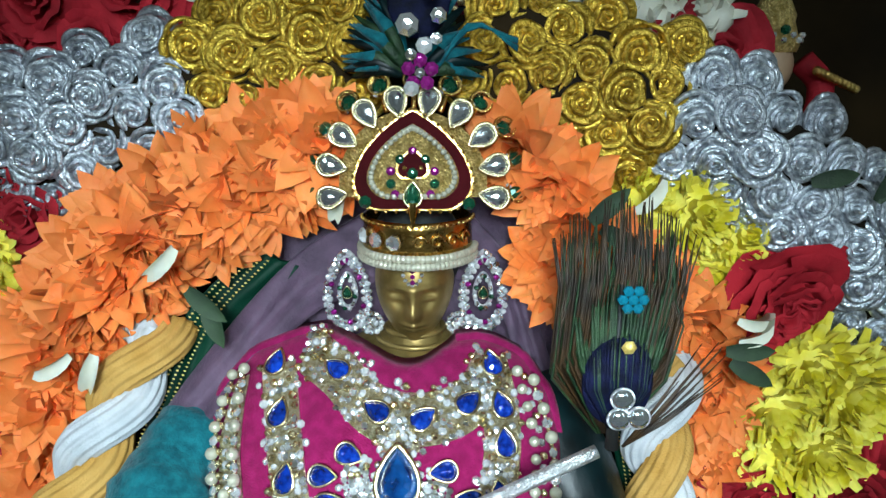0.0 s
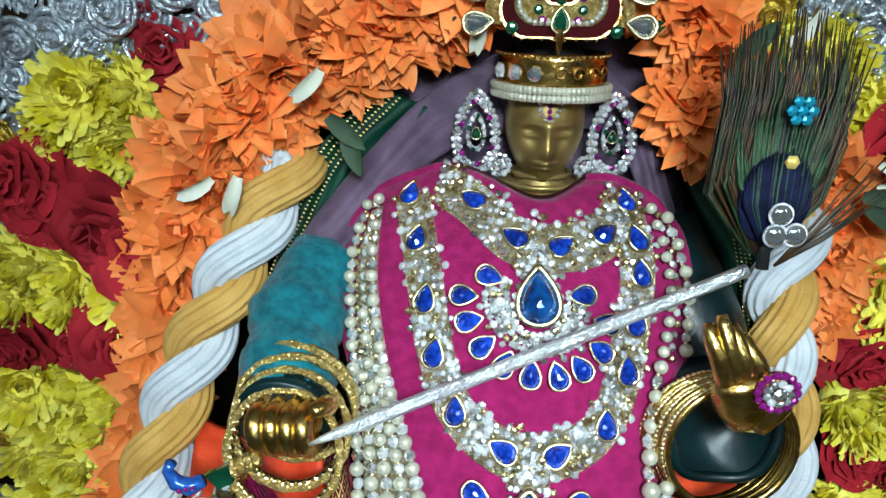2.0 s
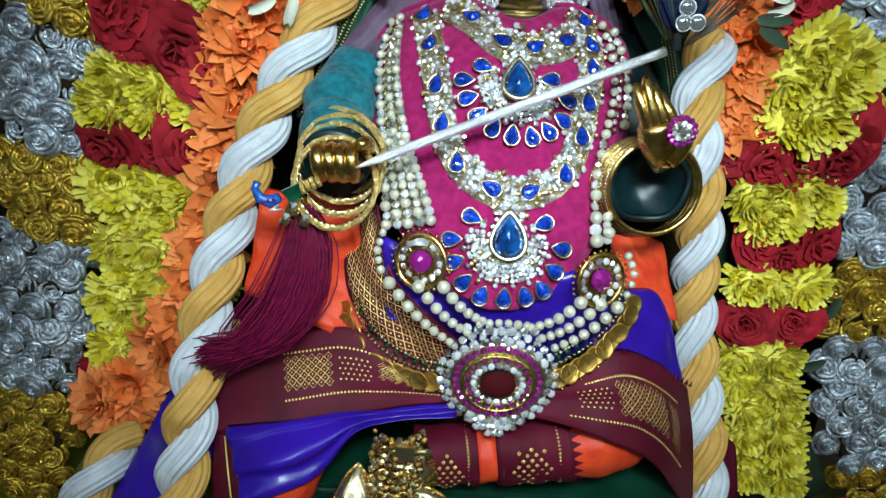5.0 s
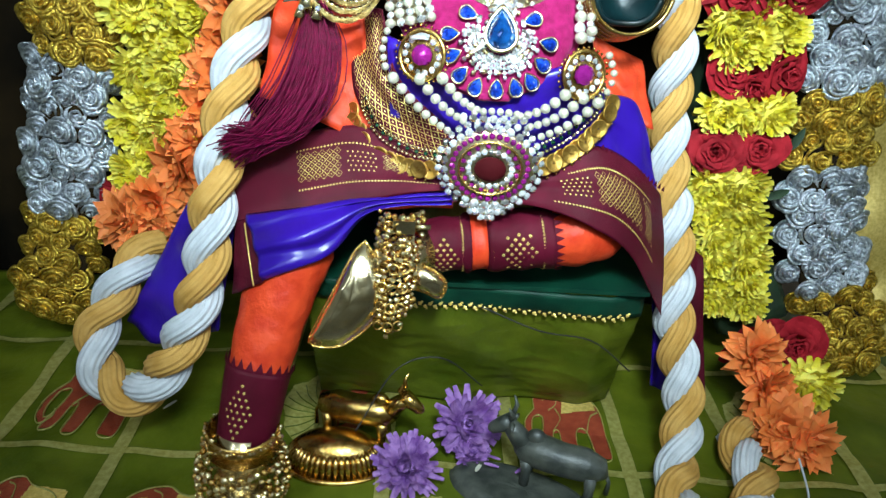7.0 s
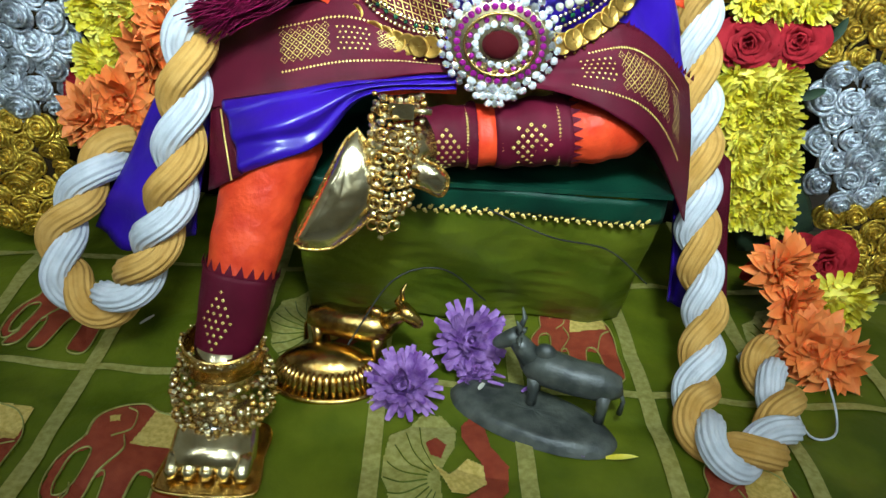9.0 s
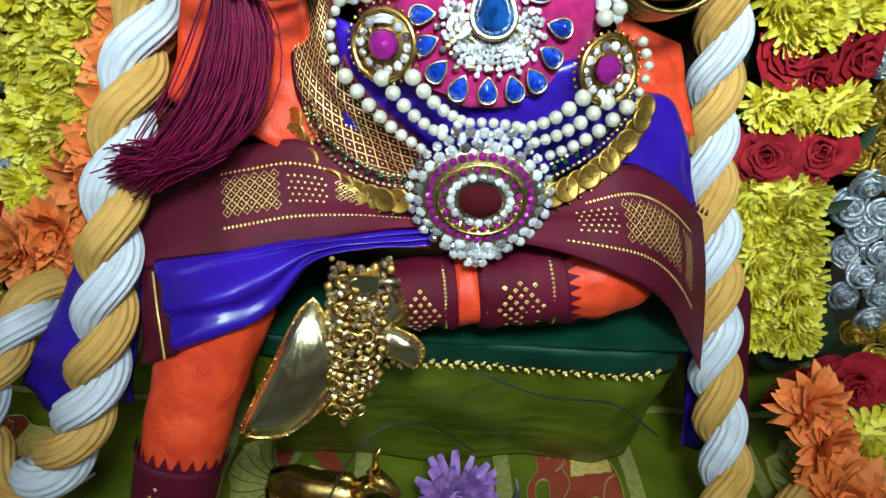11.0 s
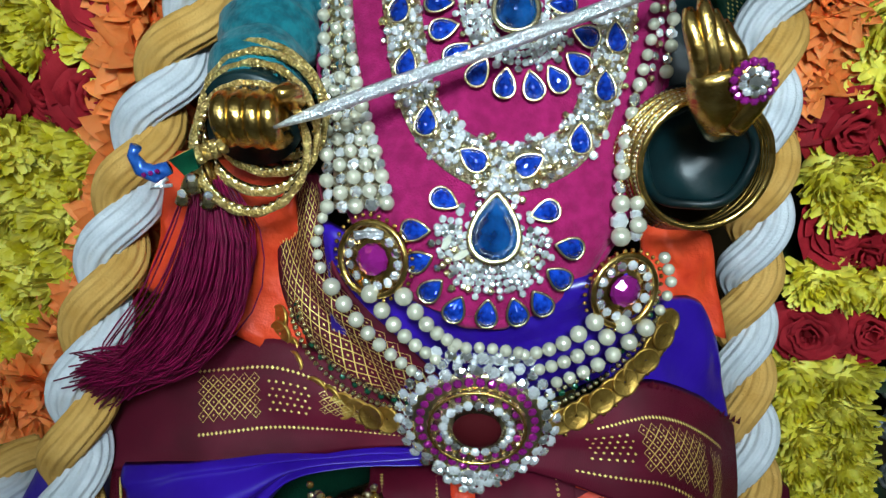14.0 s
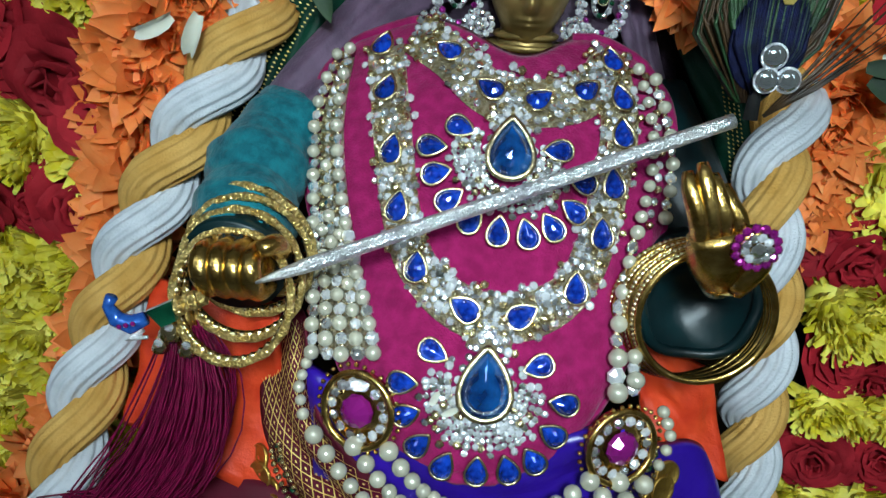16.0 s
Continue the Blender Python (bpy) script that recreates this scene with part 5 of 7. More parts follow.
def necklace(label, line, gems, drop, w, petals, link):
    ob = thing("rhinestone_necklace", label, "necklace", "rhinestone necklaces")
    hole = [(x, z, 0.0050, 0.0066) for x, z in gems] + [(drop[0], drop[1], w * 0.85, w * 1.2)]
    stones_along(ob, line, 0.0098, 0.0033, hole, 0.0020)
    stones_along(ob, link, 0.011, 0.0033, hole, 0.0020)
    for run, half in ((line, 0.0092), (link, 0.010)):
        pts = curve_points([(x, 0, z) for x, z in run], 50)
        bed = Geo().slab(lambda u, v: (lambda p, d: (p.x - d.z * half * (2 * v - 1), chest(p.x - d.z * half * (2 * v - 1), p.z + d.x * half * (2 * v - 1)) - 0.0012, p.z + d.x * half * (2 * v - 1)))(pts[round(u * 50)], (pts[min(50, round(u * 50) + 1)] - pts[max(0, round(u * 50) - 1)]).normalized()), 50, 4, (0, 0.002, 0))
        part("stone_bed", bed, STONE_BED, ob, "pale metal setting")
    for i, (x, z) in enumerate(gems):
        j, k = max(0, i - 1), min(len(gems) - 1, i + 1)
        a = math.degrees(math.atan2(-(gems[k][0] - gems[j][0]), gems[k][1] - gems[j][1]))
        tip = 0 if abs(abs(a) - 90) > 45 else (-60 if x < MID + 0.002 else 60) * -1
        jewel(BLUE_TEAR, RIM, ob, on_chest(x, z, 0.0035, tip + rng.uniform(-6, 6), 0.0062), "blue drop gem in gold setting")
    pendant(ob, *drop, w, petals, 0.0058)
    return ob


necklace("short clear rhinestone necklace with blue drop gems and fan pendant", [(-0.070, 0.512), *SHORT, (0.024, 0.505)], SHORT, (-0.021, 0.4694), 0.0118, PET1, [(-0.021, 0.489), (-0.021, 0.478)])
necklace("long clear rhinestone necklace with blue drop gems and fan pendant", LONG, LONG, (-0.0237, 0.3803), 0.0130, PET2, [(-0.0230, 0.404), (-0.0235, 0.392)])


def pearl_run(parent, line, r, mesh=None, gap=2.0, lift=0.003, swap=0):
    length = sum(math.dist(a, b) for a, b in zip(line, line[1:]))
    pts = curve_points([(x, 0, z) for x, z in line], max(2, int(length / (gap * r))))
    for i, p in enumerate(pts):
        me = SPARK_BEAD_ME if swap and i % swap == 0 else (mesh or PEARL_ME)
        part(me.name.split(".")[0], me, None, parent, m=on_chest(p.x, p.z, lift, 0, r * rng.uniform(0.92, 1.06)))


pearls = thing("pearl_necklace", "many-stranded cream pearl necklace with round brooches and large pendant", "necklace")


def mixed_strand(line, r0, r1, first=0):
    """A strand of pearls, each followed by a gold-capped clear stone."""
    length = sum(math.dist(a, b) for a, b in zip(line, line[1:]))
    n = max(3, int(length / (0.78 * (r0 + r1) + 0.0042)) * 2)
    pts = curve_points([(x, 0, z) for x, z in line], n)
    for i, p in enumerate(pts):
        r = r0 + (r1 - r0) * i / n
        if (i + first) % 2 == 0:
            part("pearl", PEARL_ME, None, pearls, m=on_chest(p.x, p.z, 0.0045, 0, r * rng.uniform(0.94, 1.06)))
        else:
            part("rhinestone", STONE_ME, None, pearls, m=on_chest(p.x, p.z, 0.0050, 0, 0.85 * r * rng.uniform(0.9, 1.15)) @ pose(0, 0, 0, rng.uniform(-18, 18), rng.uniform(-18, 18), 0))
            for e in (-1, 1):
                q = p.lerp(pts[min(n, max(0, i + e))], 0.46)
                part("faceted_gold_bead", SPARK_BEAD_ME, None, pearls, m=on_chest(q.x, q.z, 0.0042, 0, 0.38 * r))


OUTER = [(-0.1060, 0.496), (-0.1110, 0.475), (-0.1095, 0.452), (-0.1070, 0.430), (-0.1045, 0.410), (-0.1020, 0.392), (-0.1000, 0.377)]
INNER = [(-0.1000, 0.499), (-0.1000, 0.475), (-0.0965, 0.452), (-0.0905, 0.430), (-0.0835, 0.412), (-0.0765, 0.397), (-0.0715, 0.384)]
for share, top, first in ((0.0, 0, 0), (0.25, 3, 1), (0.5, 2, 0), (0.75, 3, 1), (1.0, 0, 0)):
    mixed_strand([(a[0] + (b[0] - a[0]) * share, a[1] + (b[1] - a[1]) * share) for a, b in zip(OUTER, INNER)][top:], 0.0030, 0.0039, first)
for share in (0.25, 0.5, 0.75):
    pearl_run(pearls, [(a[0] + (b[0] - a[0]) * share, a[1] + (b[1] - a[1]) * share) for a, b in zip(OUTER, INNER)][:4], 0.0022, STONE_ME if share == 0.5 else SPARK_BEAD_ME, 2.1, 0.0035)
bead_bed = [curve_points([(x, 0, z) for x, z in edge], 40) for edge in (OUTER, INNER)]
part("bead_bed", Geo().slab(lambda u, v: (lambda q: (q.x, chest(q.x, q.z) - 0.0025, q.z))(bead_bed[0][round(40 * u)].lerp(bead_bed[1][round(40 * u)], v)), 40, 6, (0, 0.002, 0)), STONE_BED, pearls, "gold mesh behind the pearls")
RIGHT_INNER = [(0.0360, 0.500), (0.0415, 0.480), (0.0420, 0.460), (0.0370, 0.437), (0.0335, 0.420), (0.0312, 0.403), (0.0312, 0.388), (0.0318, 0.376)]
RIGHT_OUTER = [(0.0440, 0.496), (0.0500, 0.478), (0.0520, 0.460), (0.0500, 0.442), (0.0460, 0.425), (0.0420, 0.405), (0.0390, 0.388), (0.0400, 0.376)]
mixed_strand(RIGHT_OUTER[:4], 0.0032, 0.0034)
mixed_strand(RIGHT_OUTER[6:], 0.0036, 0.0042)
pearl_run(pearls, RIGHT_INNER[:4], 0.0029, gap=2.1, lift=0.0045)
mixed_strand(RIGHT_INNER[3:], 0.0034, 0.0047)
pearl_run(pearls, [(a[0] * 0.5 + b[0] * 0.5, a[1] * 0.5 + b[1] * 0.5) for a, b in zip(RIGHT_INNER[:4], RIGHT_OUTER)], 0.0022, STONE_ME, 2.1, 0.0035, swap=3)


def taper_run(a, b, n, r0, r1, sag):
    """Pearls growing smaller towards the pendant."""
    for i in range(n):
        u = i / (n - 1)
        u = u * (1 + 0.16 * (1 - u))
        x, z = a[0] + (b[0] - a[0]) * u, a[1] + (b[1] - a[1]) * u - sag * math.sin(math.pi * u)
        part("pearl", PEARL_ME, None, pearls, m=on_chest(x, z, 0.006, 0, r0 + (r1 - r0) * u))


for a, b, n in (((-0.0955, 0.341), (-0.0560, 0.3100), 8), ((-0.0765, 0.343), (-0.0455, 0.3180), 7), ((-0.0610, 0.3455), (-0.0365, 0.3265), 6),
                ((0.0490, 0.331), (0.0095, 0.3090), 7), ((0.0370, 0.335), (0.0010, 0.3160), 7), ((0.0235, 0.338), (-0.0065, 0.3235), 6)):
    taper_run(a, b, n, 0.0046, 0.0029, 0.003)
for line in ([(-0.1015, 0.372), (-0.1045, 0.360), (-0.1020, 0.348)], [(0.0545, 0.364), (0.0600, 0.350), (0.0560, 0.338)], [(-0.038, 0.3245), (-0.024, 0.3260), (-0.009, 0.3245)]):
    pearl_run(pearls, line, 0.0029, lift=0.006)


def ring_of(parent, c, me, r, n, size, lift, squash=1.0, phase=0.0):
    for k in range(n):
        a = 2 * math.pi * (k + phase) / n
        part(me.name.split(".")[0], me, None, parent, m=on_chest(c[0] + r * math.cos(a), c[1] + r * squash * math.sin(a), lift, math.degrees(a), size) @ pose(0, 0, 0, rng.uniform(-14, 14), rng.uniform(-14, 14), 0))


def hoop(parent, name, c, r, thick, mat, lift, squash=1.0, label=""):
    pts = [(r * math.cos(2 * math.pi * k / 40), r * squash * math.sin(2 * math.pi * k / 40), 0) for k in range(40)]
    part(name, Geo().tube(pts, thick, 8, closed=True, lobes=0), mat, parent, label, m=on_chest(c[0], c[1], lift))


def plate(parent, c, r, squash, lift, mat=GOLD):
    g = Geo().lathe([(0.001, 0.001), (r * 0.9, 0.001), (r, 0), (r, -0.002), (0.001, -0.002)], 32)
    g.v = [(x, y * squash, z) for x, y, z in g.v]
    part("back_plate", g, mat, parent, m=on_chest(c[0], c[1], lift))


for c, q in (((-0.0760, 0.3595), 1.0), ((0.0362, 0.3512), 0.98)):
    plate(pearls, c, 0.0165, 1.05 * q, 0.005)
    hoop(pearls, "brooch_rim", c, 0.0168, 0.0016, GOLD, 0.008, 1.05 * q)
    ring_of(pearls, c, BEAD_ME, 0.0182, 30, 0.0011, 0.007, 1.05 * q)
    ring_of(pearls, c, STONE_ME, 0.0118, 14, 0.0026, 0.0075, 1.02)
    jewel(ROUND_PINK, None, pearls, on_chest(c[0], c[1], 0.008, 10, 0.0080), "magenta gem")
PEND = (-0.0247, 0.2855)
plate(pearls, PEND, 0.033, 0.86, 0.004, PALE_GOLD)
ring_of(pearls, PEND, STONE_ME, 0.0372, 32, 0.0030, 0.004, 0.90, 0.5)
ring_of(pearls, PEND, STONE_ME, 0.0318, 27, 0.0035, 0.006, 0.88)
ring_of(pearls, PEND, PINK_ME, 0.0266, 32, 0.0025, 0.007, 0.86)
hoop(pearls, "pendant_rim", PEND, 0.0232, 0.0009, GOLD, 0.0080, 0.84)
ring_of(pearls, PEND, SPARK_BEAD_ME, 0.0215, 28, 0.0018, 0.0075, 0.84)
ring_of(pearls, PEND, PINK_ME, 0.0193, 16, 0.0020, 0.008, 0.82, 0.3)
ring_of(pearls, PEND, STONE_ME, 0.0152, 20, 0.0025, 0.009, 0.80)
dark = jewel(ROUND_DARK, None, pearls, on_chest(*PEND, 0.009, 0, 0.0118) @ Matrix.Diagonal((1, 0.78, 0.8, 1)), "dark red oval gem")
for k in range(7):
    x = PEND[0] - 0.021 + 0.007 * k
    part("rhinestone", STONE_ME, None, pearls, m=on_chest(x, 0.3205, 0.006, 0, 0.0034))
    part("rhinestone", STONE_ME, None, pearls, m=on_chest(x + 0.003, 0.3150, 0.006, 0, 0.0026))
for k in range(9):
    x = PEND[0] - 0.016 + 0.004 * k
    for j in range(3 - abs(k - 4) // 2):
        part("rhinestone", STONE_ME, None, pearls, m=on_chest(x, 0.2560 - 0.0048 * j, 0.005, 0, 0.0028) @ pose(0, 0, 0, rng.uniform(-20, 20), rng.uniform(-20, 20), 0))

foil = thing("foil_scrap", "crumpled silver foil scrap on the brooch", "foil")
part("foil", sheet([[(-0.0880, 0.254, 0.3735), (-0.0800, 0.2515, 0.3765), (-0.0735, 0.2515, 0.3755)], [(-0.0865, 0.253, 0.3700), (-0.0800, 0.2505, 0.3725), (-0.0745, 0.2510, 0.3720)]], 12, 6, 0.0006, 0.0012, 2.5), SILVER, foil)
for x, z, a in ((-0.0400, 0.3665, 40), (-0.0450, 0.3700, 65)):
    g = Geo()
    petal(g, 0, 8, 0.009, 0.0032, 0, 0, curl=20, cup=0.3, nu=4)
    scrap = solid("fallen_petal", g, WHITE_PETAL, "pale yellow petal caught on the fan pendant", "petal", "fallen petals")
    scrap.matrix_world = on_chest(x, z, 0.0085, a)

coins = thing("coin_necklace", "gold coin necklace with beaded chain across the lap", "necklace")
COIN_ME = Geo().lathe([(0.001, 0.0009), (0.0068, 0.0009), (0.0074, 0.0014), (0.0084, 0.0014), (0.0086, 0.0), (0.0084, -0.0006), (0.001, -0.0006)], 22).mesh("coin", COIN)
LEFT_COINS = [(-0.1290, 0.310), (-0.1265, 0.302), (-0.1190, 0.2915), (-0.1100, 0.285), (-0.0950, 0.2800), (-0.0830, 0.2785), (-0.0680, 0.2790)]
RIGHT_COINS = [(0.0155, 0.2865), (0.0280, 0.2920), (0.0410, 0.2995), (0.0520, 0.3090), (0.0605, 0.3190), (0.0645, 0.3285)]
for line in (LEFT_COINS, RIGHT_COINS):
    pts = curve_points([(x, 0, z) for x, z in line], 10)
    for i, p in enumerate(pts):
        part("coin", COIN_ME, None, coins, m=on_chest(p.x, p.z, 0.0035 + 0.0012 * (i % 2), rng.uniform(0, 360), 0.84) @ pose(0, 0, 0, rng.uniform(-8, 8), rng.uniform(-16, 16), 0))
        part("gold_bead", BEAD_ME, None, coins, m=on_chest(p.x + (-0.003 if p.x < MID else 0.003), p.z - 0.0085, 0.003, 0, 0.0012))
    up = [(x + (0.008 if x < MID else -0.006), z + 0.009) for x, z in line]
    pearl_run(coins, up, 0.0016, SPARK_BEAD_ME, 1.9, 0.004)
    pearl_run(coins, [(x + (0.004 if x < MID else -0.003), z + 0.006) for x, z in up], 0.0015, SPARK_BEAD_ME, 1.9, 0.004)
    pearl_run(coins, [(x + (0.002 if x < MID else -0.0015), z + 0.003) for x, z in up], 0.0018, GREEN_ME, 3.6, 0.003)

# crown with its fan, headband and top plume
crown = thing("jewelled_crown", "gold fan crown with red enamel, mirror gems and pearls", "crown")
CX, CY, CZ = -0.0145, 0.352, 0.5985


def on_crown(x, z, lift=0.0, spin=0.0, size=1.0):
    return pose(CX + x, CY - lift + 0.12 * z, CZ + z, 83, 0, 0) @ pose(0, 0, 0, 0, 0, spin) @ Matrix.Scale(size, 4)


def spade(t, w, h):
    x, y = tear(t, w, h, 0.75)
    return x * (1.0 + 0.10 * max(0.0, -y / h)), max(y, -0.86 * h)


def spade_plate(w, h, z0, z1):
    return Geo().prism([spade(2 * math.pi * (i + 0.5) / 48, w, h) for i in range(48)][::-1], z0, z1)


part("fan_plate", Geo().prism([(0.036 * math.cos(a), 0.036 * math.sin(a) * 0.98) for a in [math.pi * (-0.06 + 1.12 * i / 40) for i in range(41)]], -0.003, -0.0008), FILIGREE, crown, m=on_crown(0, 0), smooth=False)
for w, h, lift, mat, name in ((0.0350, 0.0262, 0.0005, GOLD, "spade_frame"), (0.0335, 0.0250, 0.0016, RED_ENAMEL, "enamel_band"), (0.0265, 0.0192, 0.0024, FILIGREE, "inner_frame"), (0.0098, 0.0080, 0.0032, GOLD, "small_frame"), (0.0082, 0.0066, 0.0039, RED_ENAMEL, "small_enamel")):
    part(name, spade_plate(w, h, -0.001, 0.001), mat, crown, m=on_crown(0, 0.0095, lift), smooth=False)
for k in range(44):
    x, y = spade(2 * math.pi * (k + 0.5) / 44, 0.0240, 0.0174)
    part("pearl", PEARL_ME, None, crown, m=on_crown(x, y + 0.0095, 0.0035, 0, 0.0016))
    x, y = spade(2 * math.pi * (k + 0.5) / 44, 0.0352, 0.0264)
    part("gold_bead", BEAD_ME, None, crown, m=on_crown(x, y + 0.0095, 0.0018, 0, 0.0009))
for x, z, me, s in ((0, 0.016, PINK_ME, .0024), (-0.006, 0.012, GREEN_ME, .0026), (0.006, 0.012, GREEN_ME, .0026), (-0.0105, 0.0065, PINK_ME, .0024), (0.0105, 0.0065, PINK_ME, .0024), (-0.0105, 0.0005, GREEN_ME, .0026), (0.0105, 0.0005, GREEN_ME, .0026),
                    (0, 0.0055, GREEN_ME, .0032), (-0.0085, -0.0045, PINK_ME, .0024), (0.0085, -0.0045, PINK_ME, .0024), (-0.023, -0.008, GREEN_ME, .0034), (0.027, -0.009, GREEN_ME, .0034), (-0.004, 0.008, BEAD_ME, .0014), (0.004, 0.008, BEAD_ME, .0014)):
    part(me.name.split(".")[0], me, None, crown, m=on_crown(x, z, 0.0036, rng.uniform(0, 40), s))
jewel(GREEN_TEAR, RIM, crown, on_crown(0, -0.004, 0.006, 0, 0.0050), "green drop gem in gold setting")
part("drop_point", Geo().lathe([(0.0028, 0.0), (0.0022, -0.006), (0.0004, -0.012)], 8), GOLD, crown, m=pose(CX, CY - 0.006, CZ - 0.008))
for k in range(10):
    a = math.pi * (-0.06 + 1.12 * k / 9)
    x, z = 0.0375 * math.cos(a), 0.0375 * math.sin(a) * 0.96 + 0.001
    jewel(CLEAR_TEAR, RIM, crown, on_crown(x * 1.06, z * 1.06, 0.0015, math.degrees(a) + 90, 0.0062), "mirror gem in gold setting")
for k in range(11):
    a = math.pi * (-0.05 + 1.10 * k / 10)
    x, z = 0.051 * math.cos(a) + 0.0005, 0.0475 * math.sin(a) + 0.0005
    m = pose(CX + x, CY + 0.014 + 0.1 * z, CZ + z, 62, 0, math.degrees(0.5 * math.cos(a)))
    gem = part("green_stone", GREEN_ME, None, crown, "gold-set green gem on a stalk", m=m @ pose(0, 0, 0, 0, 0, 20 * k) @ Matrix.Scale(0.0042, 4))
    part("gem_cap", Geo().lathe([(0.6, -0.5), (1.25, -0.1), (1.5, 0.35), (1.35, 0.75), (1.1, 0.6)], 16), GOLD, gem, m=Matrix())
    part("cap_stone", STONE_ME, None, gem, m=pose(-0.9, 0.8, 0.35) @ Matrix.Scale(0.42, 4))
    part("stalk", Geo().tube([(CX + x * 0.75, CY + 0.006, CZ + z * 0.75), (CX + x, CY + 0.014 + 0.1 * z, CZ + z)], 0.0012, 6), GOLD, crown, m=Matrix())


def band_point(a, r=0.0295, dz=0.0):
    return Vector((-0.0135 + r * math.cos(a), 0.381 + r * 1.02 * math.sin(a), 0.567 + dz))


band = thing("head_band", "gold head band with two pearl rows on the figure's brow", "head band")
part("band", Geo().lathe([(0.026, -0.009), (0.0285, -0.010), (0.0292, -0.004), (0.0285, 0.006), (0.0290, 0.009), (0.027, 0.010)], 40, (-0.0135, 0.381, 0.568)), GOLD, band)
part("dark_hair", Geo().ball((-0.0145, 0.392, 0.556), (0.0255, 0.024, 0.030), 20, 12), BLACK, band, "black cap under the band")
for row, dz in ((0, -0.0075), (1, -0.0115)):
    for k in range(40):
        p = band_point(math.pi * (1.0 + k / 39), 0.0305, dz)
        part("pearl", PEARL_ME, None, band, m=pose(*p) @ Matrix.Scale(0.0022, 4))
for k in range(26):
    p = band_point(math.pi * (1.0 + k / 25), 0.0295, 0.0095)
    part("gold_bead", BEAD_ME, None, band, m=pose(*p) @ Matrix.Scale(0.0011, 4))
for a in (1.13, 1.26, 1.38):
    p = band_point(math.pi * a, 0.0298, 0.0015)
    part("rhinestone", STONE_ME, None, band, m=pose(*p, 90, 0, 90 + 180 * a) @ Matrix.Scale(0.0042, 4))
for a in (1.52, 1.62, 1.72, 1.82):
    p = band_point(math.pi * a, 0.0292, 0.0015)
    part("gold_scroll", Geo().tube([(0.004 * math.cos(t / 3) * (1 - t / 26), 0.004 * math.sin(t / 3) * (1 - t / 26), 0) for t in range(20)], 0.0008, 6), GOLD, band, m=pose(*p, 90, 0, 90 + 180 * a))

top_plume = thing("crown_top_ornament", "magenta stone flower and crystals under a teal feather tuft", "ornament")
for k in range(150):
    a = rng.uniform(-1.35, 1.35)
    l = rng.uniform(0.028, 0.046) * (1.25 - 0.35 * abs(a))
    part("feather_barb", Geo().tube([(CX, 0.372, 0.648), (CX + 0.55 * l * math.sin(a), 0.370 + rng.uniform(-0.004, 0.004), 0.648 + 0.62 * l * math.cos(a)), (CX + 1.05 * l * math.sin(a), 0.376, 0.648 + l * math.cos(a) - 0.006 * abs(a))], [0.0022, 0.0034, 0.0005], 5, flat=0.3), (PLUME_GREEN, TEAL, TEAL, DARK_TEAL)[k % 4], top_plume, m=Matrix())
part("dark_eye", Geo().ball((CX + 0.003, 0.3625, 0.684), (0.015, 0.0018, 0.018), 24, 12), PLUME_EYE, top_plume, "dark blue feather eye")
for k in range(14):
    q = rng.uniform(0, 1)
    part("loose_barb", Geo().tube(curve_points([(CX + 0.010, 0.366, 0.650), (CX + 0.028, 0.362, 0.670 + 0.004 * q), (CX + 0.050, 0.362, 0.668 - 0.008 * q)], 8), 0.0007, 4), TEAL, top_plume, m=Matrix())
for k in range(5):
    a = 2 * math.pi * k / 5 + 0.3
    part("pink_stone", PINK_ME, None, top_plume, m=facing(-0.0105 + 0.0056 * math.cos(a), 0.345, 0.6510 + 0.0056 * math.sin(a), 0, 0, 20, 0.0036))
for x, z, s in ((-0.0105, 0.6510, .0026), (-0.0085, 0.6630, .0042), (-0.0030, 0.6660, .0030), (-0.0145, 0.6590, .0030), (-0.0160, 0.6720, .0058), (-0.0020, 0.6760, .0040), (-0.0055, 0.6870, .0045), (-0.0145, 0.6440, .0040)):
    part("rhinestone", STONE_ME, None, top_plume, m=facing(x, 0.344, z, 0, 0, 20, s))

